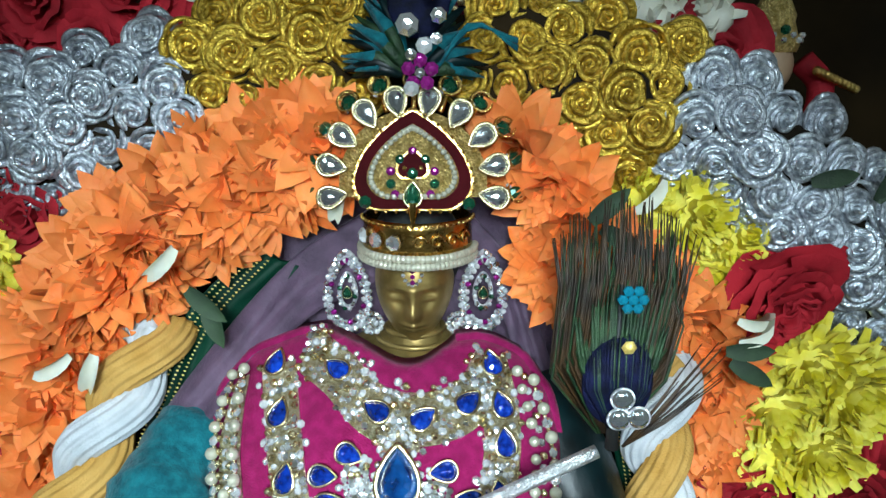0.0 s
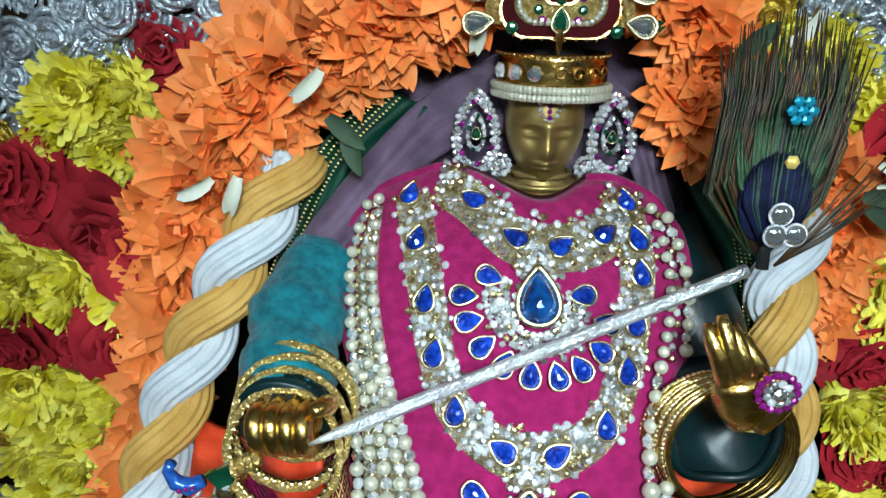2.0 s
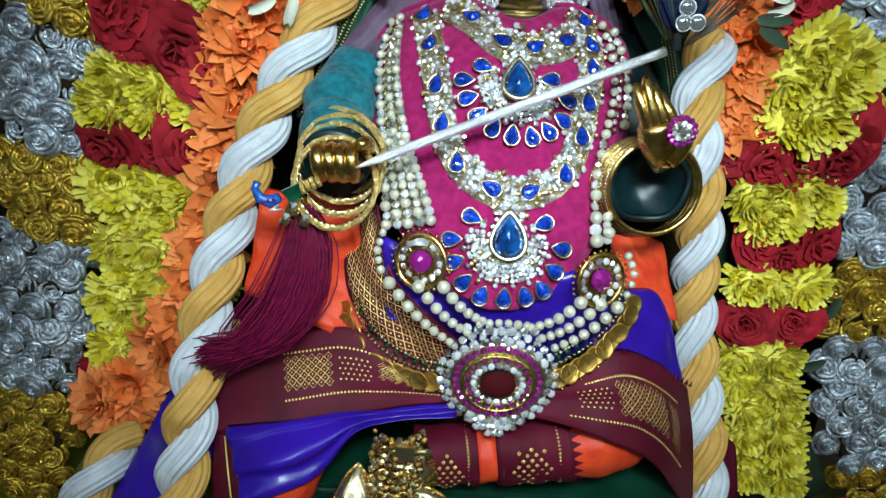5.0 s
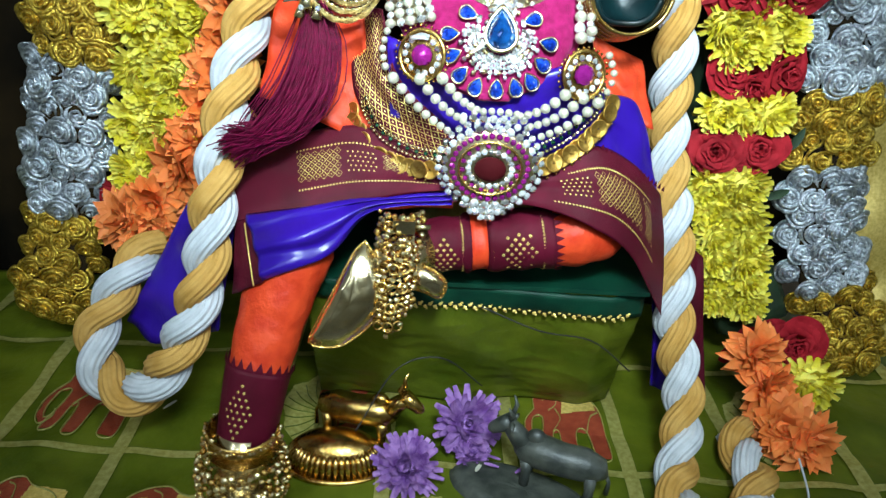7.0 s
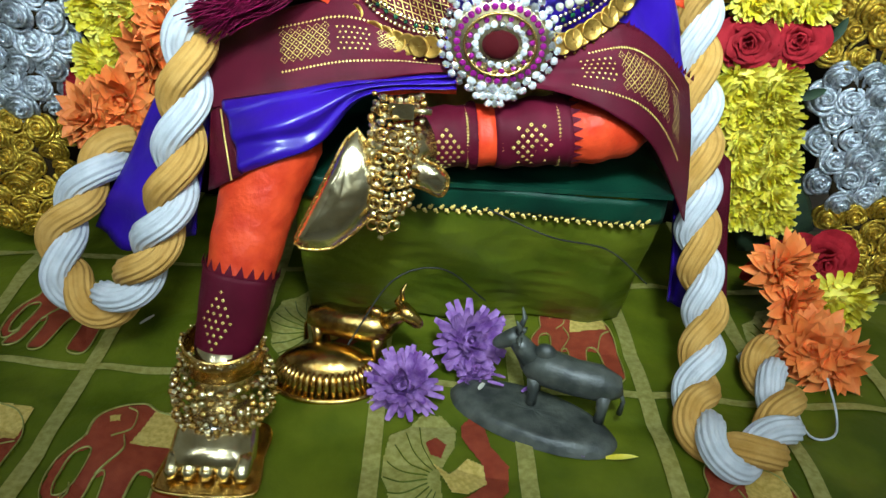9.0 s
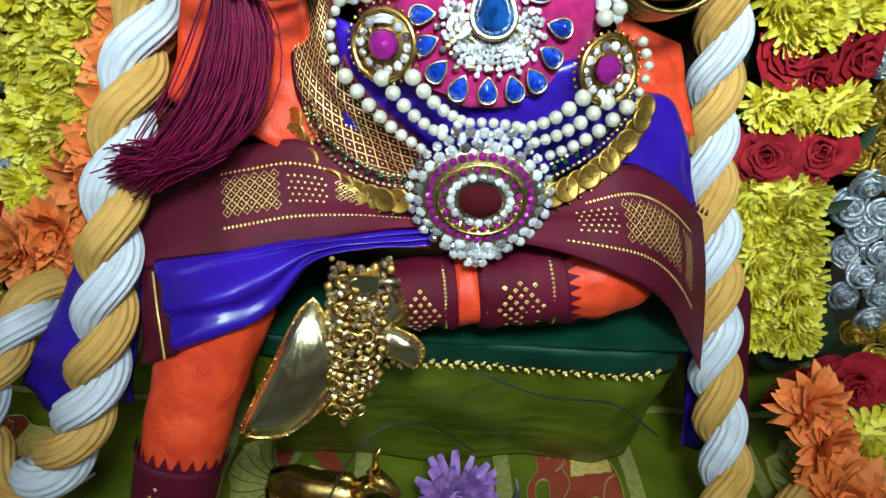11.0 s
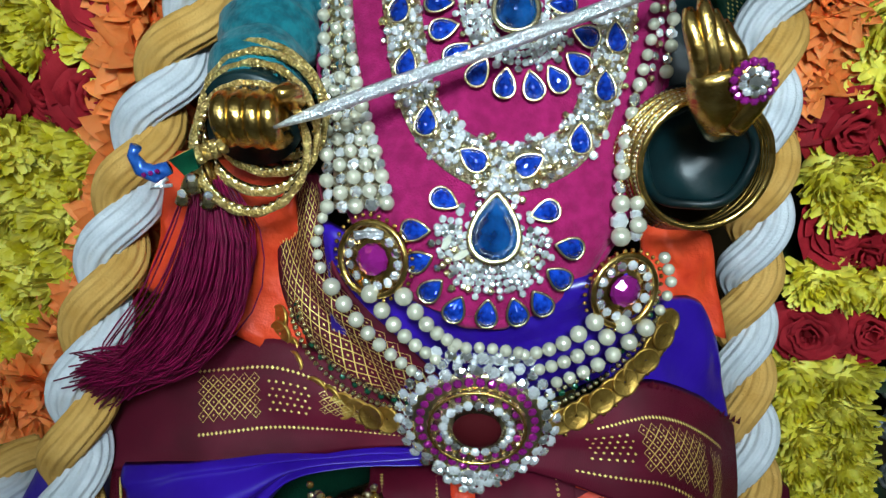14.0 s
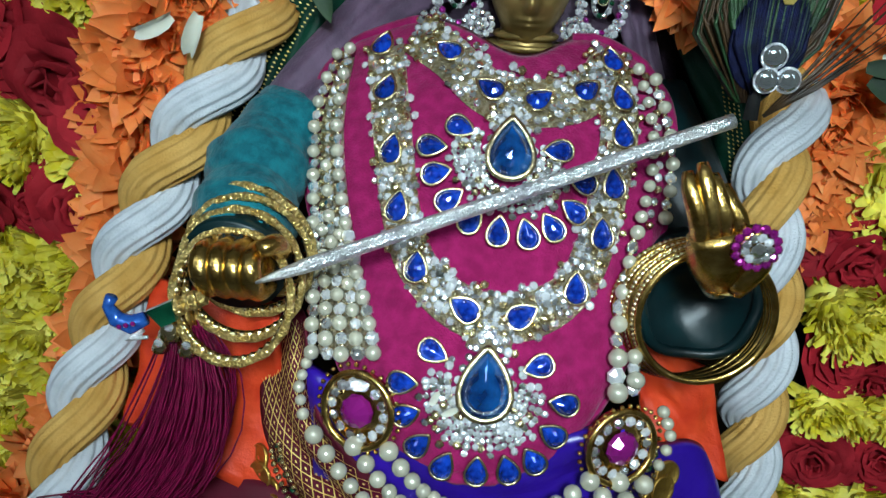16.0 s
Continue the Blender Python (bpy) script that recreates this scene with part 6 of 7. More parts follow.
# earrings
for sx, cx in ((-1, -0.0525), (1, 0.0220)):
    ear = thing("earring", "large drop earring set with clear and pink stones", "earring", "earrings")
    for ring, (w, h, n, size) in enumerate(((0.0140, 0.0225, 34, 0.0019), (0.0106, 0.0178, 26, 0.0018), (0.0050, 0.0095, 12, 0.0015))):
        for k in range(n):
            x, z = tear(2 * math.pi * (k + 0.5) / n, w, h, 0.45)
            me = PINK_ME if ring == 1 and k % 4 == 0 else (GREEN_ME if ring == 2 and k % 3 == 0 else STONE_ME)
            part(me.name.split(".")[0], me, None, ear, m=facing(cx + x, 0.383 - 0.001 * ring, 0.5335 + z, rng.uniform(-28, 28), rng.uniform(-28, 28), 0, size))
    hoop_pts = [tear(2 * math.pi * (i + 0.5) / 40, 0.0124, 0.0202, 0.45) for i in range(40)]
    part("wire_frame", Geo().tube([(x, z, -0.001) for x, z in hoop_pts], 0.0017, 6, closed=True), SILVER, ear, m=facing(cx, 0.384, 0.5335))
    part("inner_frame", Geo().tube([(x * 0.42, z * 0.48, -0.001) for x, z in hoop_pts], 0.0013, 6, closed=True), SILVER, ear, m=facing(cx, 0.384, 0.5335))
    jewel(GREEN_TEAR, RIM, ear, facing(cx, 0.3825, 0.533, 0, 0, 0, 0.0030))
    lx = cx - sx * 0.0135
    part("ring_frame", Geo().tube([(0.0052 * math.cos(t * math.pi / 12), 0.0052 * math.sin(t * math.pi / 12), 0) for t in range(24)], 0.0012, 6, closed=True), SILVER, ear, m=facing(lx, 0.3795, 0.5165))
    for k in range(19):
        a = 2 * math.pi * k / 12
        r = 0.0056 if k < 12 else (0.0022 if k < 18 else 0.0)
        part("rhinestone", STONE_ME, None, ear, m=facing(lx + r * math.cos(a * (1 if k < 12 else 2)), 0.3785, 0.5165 + r * math.sin(a * (1 if k < 12 else 2)), rng.uniform(-20, 20), rng.uniform(-20, 20), 0, 0.0017))
brow_mark = thing("brow_mark", "clear stone brow mark with a red centre", "ornament")
for k in range(9):
    a = math.pi * (1 + k / 8)
    part("rhinestone", STONE_ME, None, brow_mark, m=facing(-0.0155 + 0.0052 * math.cos(a), 0.3575, 0.5515 + 0.007 * math.sin(a) + 0.002 * abs(k - 4) / 4, 0, 0, 0, 0.0012))
for k in range(3):
    part("pink_stone", PINK_ME, None, brow_mark, m=facing(-0.0155, 0.3572, 0.5465 + 0.003 * k, 0, 0, 0, 0.0014))

# flute, its tassel and bird
flute = thing("flute", "silver glitter flute held across the chest", "flute")
FA, FB = Vector((-0.1190, 0.2420, 0.4242)), Vector((0.0655, 0.2800, 0.4958))
part("pipe", Geo().tube([FA.lerp(FB, i / 30) for i in range(31)], [0.0006, 0.0016, 0.0024] + [0.0030] * 28, 16), SILVER, flute)
for k in range(4):
    a = Vector((-0.1535 + 0.0032 * k, 0.2440 + 0.0006 * k, 0.4090 + 0.0013 * k))
    part("ferrule", Geo().tube([a, a + Vector((0.0022, 0.0004, 0.0009))], 0.0042 - 0.0006 * (k % 2), 12), FILIGREE, flute)
bird = thing("peacock_charm", "small blue enamel peacock charm with green stone tail", "charm")
part("tail_stone", Geo().prism([(-0.006, 0.0), (0.005, 0.006), (0.0065, -0.003), (0.0, -0.0065)], 0, 0.003), GREEN_GEM, bird, "green heart-shaped stone", m=facing(-0.1585, 0.243, 0.4075), smooth=False)
part("body", Geo().tube([(-0.166, 0.243, 0.403), (-0.172, 0.242, 0.400), (-0.178, 0.242, 0.402), (-0.181, 0.242, 0.408), (-0.179, 0.242, 0.412)], [0.003, 0.0042, 0.0036, 0.0024, 0.0026], 10), BLUE_ENAMEL, bird)
part("wing", Geo().tube([(-0.166, 0.240, 0.399), (-0.172, 0.239, 0.395), (-0.164, 0.239, 0.3965)], [0.001, 0.002, 0.0008], 8), SILVER, bird)
for k in range(3):
    part("pink_stone", PINK_ME, None, bird, m=facing(-0.169 - 0.003 * k, 0.2375, 0.403 - 0.001 * k, 0, 0, 0, 0.0012))
tassel = thing("silk_tassel", "crimson silk thread tassel hanging by the arm", "tassel")
g = Geo()
for k in range(640):
    o = Vector((rng.gauss(0, 0.0042), rng.gauss(0, 0.003), rng.gauss(0, 0.002)))
    e = Vector((rng.gauss(0, 0.009), rng.gauss(0, 0.004), rng.gauss(0, 0.008)))
    g.tube(curve_points([Vector((-0.156, 0.262, 0.392)) + o * 0.6, Vector((-0.154, 0.260, 0.364)) + o * 1.5, Vector((-0.163, 0.254, 0.330)) + o * 2.0, Vector((-0.183, 0.246, 0.304)) + o * 1.9, Vector((-0.212, 0.240, 0.290)) + e * 0.8], 10), 0.00042, 4)
part("threads", g, TASSEL, tassel)
part("cap", Geo().lathe([(0.002, 0.010), (0.005, 0.008), (0.0065, 0.0), (0.0072, -0.008), (0.006, -0.009)], 14, (-0.158, 0.262, 0.392)), GOLD, tassel, "small gold cap")

# peacock feather at the flute's end
feather = thing("peacock_feather", "brown and green peacock feather with crystal stones", "feather")
FB0 = Vector((0.0700, 0.2830, 0.4985))
part("stem", Geo().tube([FB0 + Vector((0.002, -0.002, -0.002)), FB0 + Vector((0.002, 0, 0.03)), FB0 + Vector((0.003, 0.002, 0.07))], [0.003, 0.0016, 0.0008], 8), BLACK, feather)
for k in range(250):
    u = k / 249
    a = -0.62 + 1.24 * u + rng.uniform(-0.05, 0.05)
    l = (0.098 + rng.uniform(-0.018, 0.012)) * (1 - 0.16 * abs(2 * u - 1))
    w = 0.020 * math.sin(2.6 * (u - 0.5))
    yj = rng.uniform(-0.003, 0.004)
    part("barb", Geo().tube([FB0 + Vector((w * 0.2, 0.003 + yj, 0.004)), FB0 + Vector((w * 1.25, 0.004 + yj, 0.40 * l)), FB0 + Vector((w * 1.35 + 0.004, 0.005 + yj, 0.75 * l)), FB0 + Vector((l * math.sin(a) * 0.55 + 0.004, 0.007 + yj, l * math.cos(a * 0.5) * 1.02))], [0.0007, 0.0008, 0.0005, 0.0002], 4), PLUME if k % 4 else PLUME_GREEN, feather, m=Matrix())
for rx, rz, dz, dy, mat, name in ((0.0150, 0.020, 0.028, -0.0005, PLUME_EYE, "dark_eye"),):
    part(name, Geo().ball(FB0 + Vector((0.003, dy, dz)), (rx, 0.0018, rz), 24, 12), mat, feather)
for k in range(80):
    u = rng.uniform(-1, 1)
    top = 0.030 + 0.018 * math.sqrt(1 - u * u) + rng.uniform(-0.003, 0.003)
    part("eye_barb", Geo().tube([FB0 + Vector((0.003 + 0.003 * u, -0.0025, 0.008)), FB0 + Vector((0.003 + 0.013 * u, -0.0032, 0.026)), FB0 + Vector((0.003 + 0.014 * u, -0.0026, top))], [0.0006, 0.0011, 0.0003], 4), PLUME_EYE if k % 5 else PLUME_GREEN, feather, m=Matrix())
for k in range(90):
    u = rng.uniform(-1, 1)
    l = rng.uniform(0.050, 0.074) * (1 - 0.25 * abs(u))
    part("green_barb", Geo().tube([FB0 + Vector((0.003 + 0.004 * u, 0.001, 0.010)), FB0 + Vector((0.003 + 0.016 * u, 0.001 + rng.uniform(-0.0015, 0.0015), 0.035)), FB0 + Vector((0.004 + 0.020 * u, 0.002, l))], [0.0008, 0.0014, 0.0004], 4), PLUME_GREEN, feather, m=Matrix())
for x, z in ((0.004, 0.0235), (0.003, 0.0145), (0.011, 0.0150)):
    part("crystal", Geo().lathe([(0.0044, 0), (0.0046, 0.0012), (0.0040, 0.0026), (0.0018, 0.0034), (0.0001, 0.0034)], 16), CLEAR_GEM, feather, m=facing(FB0.x + x, FB0.y - 0.006, FB0.z + z))
    part("crystal_rim", Geo().tube([(0.0047 * math.cos(t * math.pi / 10), 0.0047 * math.sin(t * math.pi / 10), 0.001) for t in range(20)], 0.0006, 6, closed=True), SILVER, feather, m=facing(FB0.x + x, FB0.y - 0.006, FB0.z + z))
for k in range(7):
    a = 2 * math.pi * k / 6
    r = 0.0042 if k < 6 else 0
    part("turquoise_stone", TURQ_ME, None, feather, m=facing(FB0.x + 0.006 + r * math.cos(a), FB0.y - 0.005, FB0.z + 0.066 + r * math.sin(a), 0, 0, 0, 0.0024))
part("small_flower", Geo().lathe([(0.0032, 0), (0.0024, 0.0014), (0.0001, 0.0018)], 6), ZARI, feather, m=facing(FB0.x + 0.006, FB0.y - 0.004, FB0.z + 0.045))
for k in range(14):
    a = rng.uniform(0.5, 1.0)
    l = rng.uniform(0.04, 0.065)
    part("loose_barb", Geo().tube([FB0 + Vector((0.006, -0.004, 0.0)), FB0 + Vector((0.5 * l * math.sin(a), -0.006, 0.4 * l * math.cos(a))), FB0 + Vector((l * math.sin(a), -0.004, l * math.cos(a)))], [0.0007, 0.0006, 0.0002], 4), PLUME, feather, m=Matrix())


# bangles
def bangle(parent, c, r, n, size, me, turn, squash=1.0):
    m = pose(*c, 90 + turn[0], 0, turn[1])
    for k in range(n):
        a = 2 * math.pi * k / n
        part(me.name.split(".")[0], me, None, parent, m=m @ pose(r * math.cos(a), r * squash * math.sin(a), rng.uniform(-0.0004, 0.0004)) @ Matrix.Scale(size, 4))
    part("hoop", Geo().tube([(r * math.cos(2 * math.pi * k / 36), r * squash * math.sin(2 * math.pi * k / 36), 0) for k in range(36)], size * 0.75, 6, closed=True), GOLD, parent, m=m)


for c, r, turn in (((-0.134, 0.292, 0.422), 0.0272, (16, -6)), ((-0.133, 0.280, 0.419), 0.0264, (7, 4)), ((-0.133, 0.268, 0.415), 0.0256, (-7, 2)), ((-0.134, 0.258, 0.409), 0.0250, (-18, -4))):
    b = thing("bead_bangle", "gold beaded bangle round the velvet sleeve", "bangle", "bangles")
    bangle(b, c, r, 40, 0.0022, SPARK_BEAD_ME, turn, 1.10)
    part("filigree_band", Geo().tube([((r + 0.0012) * math.cos(2 * math.pi * k / 60), 1.10 * (r + 0.0012) * math.sin(2 * math.pi * k / 60), 0.0026) for k in range(60)], 0.0017, 8, closed=True, lobes=2, depth=0.25, twist=1.4), FILIGREE, b, m=pose(*c, 90 + turn[0], 0, turn[1]))
charm = thing("bangle_charm", "gold bell charm hanging from the bangles", "charm")
for x, z, s in ((-0.160, 0.394, 0.0055), (-0.153, 0.386, 0.0045), (-0.165, 0.386, 0.004)):
    part("bell", Geo().lathe([(0.001, 0.8 * s), (0.5 * s, 0.7 * s), (0.75 * s, 0), (s, -0.7 * s), (0.9 * s, -0.75 * s)], 12), PALE_GOLD, charm, m=pose(x, 0.252, z, 10, 8, 0))
    part("rhinestone", STONE_ME, None, charm, m=facing(x + 0.002, 0.246, z + 0.004, 0, 0, 0, 0.0022))
for k in range(8):
    b = thing("gold_bangle", "gold bangle stacked round the dark velvet sleeve", "bangle", "bangles")
    r, size = 0.0304 + 0.0004 * k, (0.0016, 0.0013)[k % 2]
    m = pose(0.0700 - 0.0009 * k, 0.2735 + 0.0022 * k, 0.4105 - 0.0006 * k, 84, 0, 6)
    part("hoop", Geo().tube([(r * math.cos(2 * math.pi * j / 72), r * math.sin(2 * math.pi * j / 72), 0) for j in range(72)], size, 8, closed=True, flat=1.1), GOLD, b, m=m)
    if k % 2:
        beads = Geo()
        for j in range(84):
            beads.ball(((r + 0.0003) * math.cos(2 * math.pi * j / 84), (r + 0.0003) * math.sin(2 * math.pi * j / 84), 0.0), 0.0016, 6, 4)
        part("beaded_rim", beads, PALE_GOLD, b, "finely beaded gold rim", m=m)
hand_jewel = thing("hand_jewel", "round pink and clear stone jewel on the raised palm", "jewel")
for ring, (n, r, me, s) in enumerate(((14, 0.0080, PINK_ME, 0.0020), (9, 0.0047, STONE_ME, 0.0020), (1, 0.0, STONE_ME, 0.0030))):
    for k in range(n):
        a = 2 * math.pi * k / n
        part(me.name.split(".")[0], me, None, hand_jewel, m=facing(0.0745 + r * math.cos(a), 0.2505 - 0.0012 * ring, 0.4535 + r * math.sin(a), rng.uniform(-15, 15), rng.uniform(-15, 15), 0, s))
part("back_plate", Geo().lathe([(0.001, 0), (0.0088, 0), (0.009, -0.002), (0.001, -0.003)], 20), GOLD, hand_jewel, m=facing(0.0745, 0.251, 0.4535))

# anklets
anklet = thing("anklet", "wide gold beaded anklet above the standing foot", "anklet", "anklets")
for row, (z, r, s) in enumerate(((0.0785, 0.0285, 0.0014), (0.0600, 0.0315, 0.0030), (0.0535, 0.0335, 0.0028), (0.0470, 0.0345, 0.0030), (0.0405, 0.0350, 0.0028), (0.0340, 0.0345, 0.0028), (0.0280, 0.0330, 0.0024))):
    n = int(2 * math.pi * r / (s * 2.0))
    for k in range(n):
        a = 2 * math.pi * k / n + row
        me = SPARK_BEAD_ME if (k + row) % 3 else BEAD_ME
        q = r * rng.uniform(0.95, 1.08)
        part(me.name.split(".")[0], me, None, anklet, m=pose(-0.2065 + q * math.cos(a), 0.172 + q * math.sin(a) - 0.16 * (0.08 - z), z + rng.uniform(-0.0016, 0.0016), rng.uniform(0, 90), 0, rng.uniform(0, 90)) @ Matrix.Scale(s * rng.uniform(0.7, 1.2), 4))
part("cuff", Geo().lathe([(0.0265, 0.060), (0.0285, 0.061), (0.0275, 0.070), (0.0290, 0.079), (0.0268, 0.080)], 40, (-0.2060, 0.1745, 0.0)), GOLD, anklet, "smooth gold cuff")
part("dark_jewel", Geo().ball((-0.2070, 0.133, 0.032), (0.0075, 0.004, 0.0042), 14, 8), CLEAR_GEM, anklet, "dark oval mirror stone")
hanging = thing("anklet", "hanging cluster of gold bead chains on the crossed foot", "anklet", "anklets")
for col in range(9):
    n = 19 - abs(col - 4)
    for k in range(n):
        u = k / 18
        x = -0.0880 + 0.0040 * (col - 4) * (1 - 0.12 * u) - 0.007 * u
        y = 0.207 - 0.018 * u + 0.0007 * (col - 4) ** 2 - 0.003 * math.sin(3 * u)
        z = 0.2520 - 0.090 * u
        me = SPARK_BEAD_ME if (k + col) % 3 else BEAD_ME
        part(me.name.split(".")[0], me, None, hanging, m=pose(x + rng.uniform(-0.0012, 0.0012), y + rng.uniform(-0.001, 0.001), z, rng.uniform(0, 60), 0, rng.uniform(0, 90)) @ Matrix.Scale(0.0026 * rng.uniform(0.7, 1.25), 4))
        if col in (2, 4, 6) and k % 3 == 1:
            part("ring_link", Geo().tube([(0.0038 * math.cos(t * math.pi / 8), 0.0038 * math.sin(t * math.pi / 8), 0) for t in range(16)], 0.0009, 6, closed=True), GOLD, hanging, m=facing(x, y - 0.0035, z, rng.uniform(-30, 10), rng.uniform(-30, 30)))
part("clasp", Geo().box((-0.0850, 0.204, 0.2480), (0.016, 0.006, 0.010)), PALE_GOLD, hanging, smooth=False)
part("clasp_pin", Geo().tube([(-0.077, 0.205, 0.2475), (-0.066, 0.2065, 0.2465)], 0.0022, 10), PALE_GOLD, hanging)

# ---- things on the cloth ----


def inside(poly, x, y):
    hit = False
    for (x0, y0), (x1, y1) in zip(poly, poly[1:] + poly[:1]):
        if (y0 > y) != (y1 > y) and x < (x1 - x0) * (y - y0) / (y1 - y0) + x0:
            hit = not hit
    return hit


def on_cloth(x, y, lift):
    p = cloth_point(x, 0.54 - y)
    k = min(1.0, max(0.0, (0.062 - y) / 0.055))
    return p + Vector((0, -lift * k, lift * (1 - k)))


def woven(poly, box, lift, n=110):
    """A woven figure lying on the cloth: poly in a unit square, box: x, y, width, depth."""
    g = Geo()
    x0, y0, w, h = box
    index = {}

    def vert(i, j):
        if (i, j) not in index:
            index[i, j] = len(g.v)
            g.v.append(on_cloth(x0 + w * i / n, y0 + h * j / n, lift))
        return index[i, j]
    for i in range(n):
        for j in range(n):
            if inside(poly, (i + 0.5) / n, (j + 0.5) / n):
                g.f.append((vert(i, j), vert(i + 1, j), vert(i + 1, j + 1), vert(i, j + 1)))
    return g


def outline(poly, box, lift, r=0.0011, closed=True):
    x0, y0, w, h = box
    keys = [(x, y, 0) for x, y in poly] + ([(*poly[0], 0)] if closed else [])
    pts = curve_points(keys, 6 * len(keys))
    return Geo().tube([on_cloth(x0 + w * p.x, y0 + h * p.y, lift) for p in pts], r, 5, flat=0.5)


ELEPHANT = [(0.19, 0.62), (0.20, 0.76), (0.32, 0.90), (0.46, 0.93), (0.58, 0.86), (0.80, 0.80), (0.93, 0.64), (0.96, 0.36), (0.95, 0.06), (0.80, 0.06), (0.76, 0.36), (0.64, 0.38), (0.60, 0.05), (0.46, 0.05), (0.44, 0.36), (0.37, 0.34), (0.33, 0.10), (0.20, 0.10), (0.27, 0.42), (0.26, 0.54), (0.16, 0.50), (0.13, 0.34), (0.17, 0.22), (0.24, 0.26), (0.22, 0.32), (0.25, 0.24), (0.17, 0.15), (0.08, 0.24), (0.06, 0.44)]


def elephant(x, y, w, h):
    box = (x, y, w, h)
    body = part("elephant_motif", woven(ELEPHANT, box, 0.0014), BRICK, cloth, "brick red woven elephant outlined in gold")
    for line, shut in ((ELEPHANT, True), ([(0.36, 0.62), (0.46, 0.70), (0.44, 0.84), (0.36, 0.88)], False), ([(0.37, 0.36), (0.48, 0.52), (0.44, 0.64)], False), ([(0.76, 0.38), (0.82, 0.52), (0.92, 0.58)], False)):
        part("gold_outline", outline(line, box, 0.0020, closed=shut), PALE_ZARI, body, m=Matrix.Translation(-whole_place(body)))
    part("saddle", woven([(0.56, 0.86), (0.90, 0.84), (0.90, 0.60), (0.50, 0.58)], box, 0.0018), ZARI, body, "gold woven saddle cloth", m=Matrix.Translation(-whole_place(body)))
    part("eye", woven([(0.28, 0.78), (0.34, 0.80), (0.36, 0.75), (0.30, 0.73)], box, 0.0018), ZARI, body, m=Matrix.Translation(-whole_place(body)))


def peacock(x, y, w, h):
    box = (x, y, w, h)
    body = part("peacock_motif", woven([(0.62, 0.92), (0.70, 0.98), (0.80, 0.90), (0.84, 0.72), (0.97, 0.58), (0.95, 0.38), (0.80, 0.24), (0.60, 0.20), (0.48, 0.24), (0.66, 0.32), (0.80, 0.44), (0.78, 0.58), (0.68, 0.70), (0.62, 0.80)], box, 0.0018), BRICK, cloth, "red and gold woven peacock")
    fan = [(0.45, 0.50), (0.56, 0.70), (0.58, 0.88), (0.46, 0.98), (0.30, 0.96), (0.20, 0.84), (0.06, 0.78), (0.03, 0.62), (0.03, 0.46), (0.08, 0.36), (0.10, 0.22), (0.22, 0.10), (0.32, 0.08), (0.48, 0.22)]
    z = Matrix.Translation(-whole_place(body))
    part("tail_fan", woven(fan, box, 0.0012), PALE_ZARI, body, "pale gold tail fan", m=z)
    for k in range(9):
        a = radians(112 + 17 * k)
        part("tail_rib", outline([(0.46 + 0.10 * math.cos(a), 0.42 + 0.10 * math.sin(a)), (0.44 + 0.26 * math.cos(a + 0.1), 0.44 + 0.28 * math.sin(a + 0.1)), (0.44 + 0.40 * math.cos(a), 0.46 + 0.42 * math.sin(a))], box, 0.0018, 0.0009, False), OLIVE, body, m=z)
    part("wing", woven([(0.40, 0.56), (0.52, 0.48), (0.66, 0.62), (0.78, 0.58), (0.80, 0.44), (0.66, 0.34), (0.54, 0.34)], box, 0.0020), ZARI, body, "golden wing", m=z)
    part("breast_patch", woven([(0.34, 0.72), (0.42, 0.78), (0.50, 0.72), (0.46, 0.60), (0.38, 0.62)], box, 0.0020), BRICK, body, m=z)
    part("foot", woven([(0.50, 0.22), (0.62, 0.10), (0.86, 0.04), (0.78, 0.16), (0.84, 0.26)], box, 0.0012), PALE_ZARI, body, m=z)


elephant(-0.324, 0.066, 0.106, 0.128)
elephant(0.131, 0.048, 0.088, 0.122)
elephant(-0.438, 0.236, 0.094, 0.130)
elephant(-0.440, 0.066, 0.094, 0.128)
elephant(0.030, 0.236, 0.086, 0.125)
peacock(-0.090, 0.068, 0.098, 0.124)
peacock(-0.205, 0.236, 0.098, 0.124)
peacock(0.238, 0.236, 0.092, 0.125)


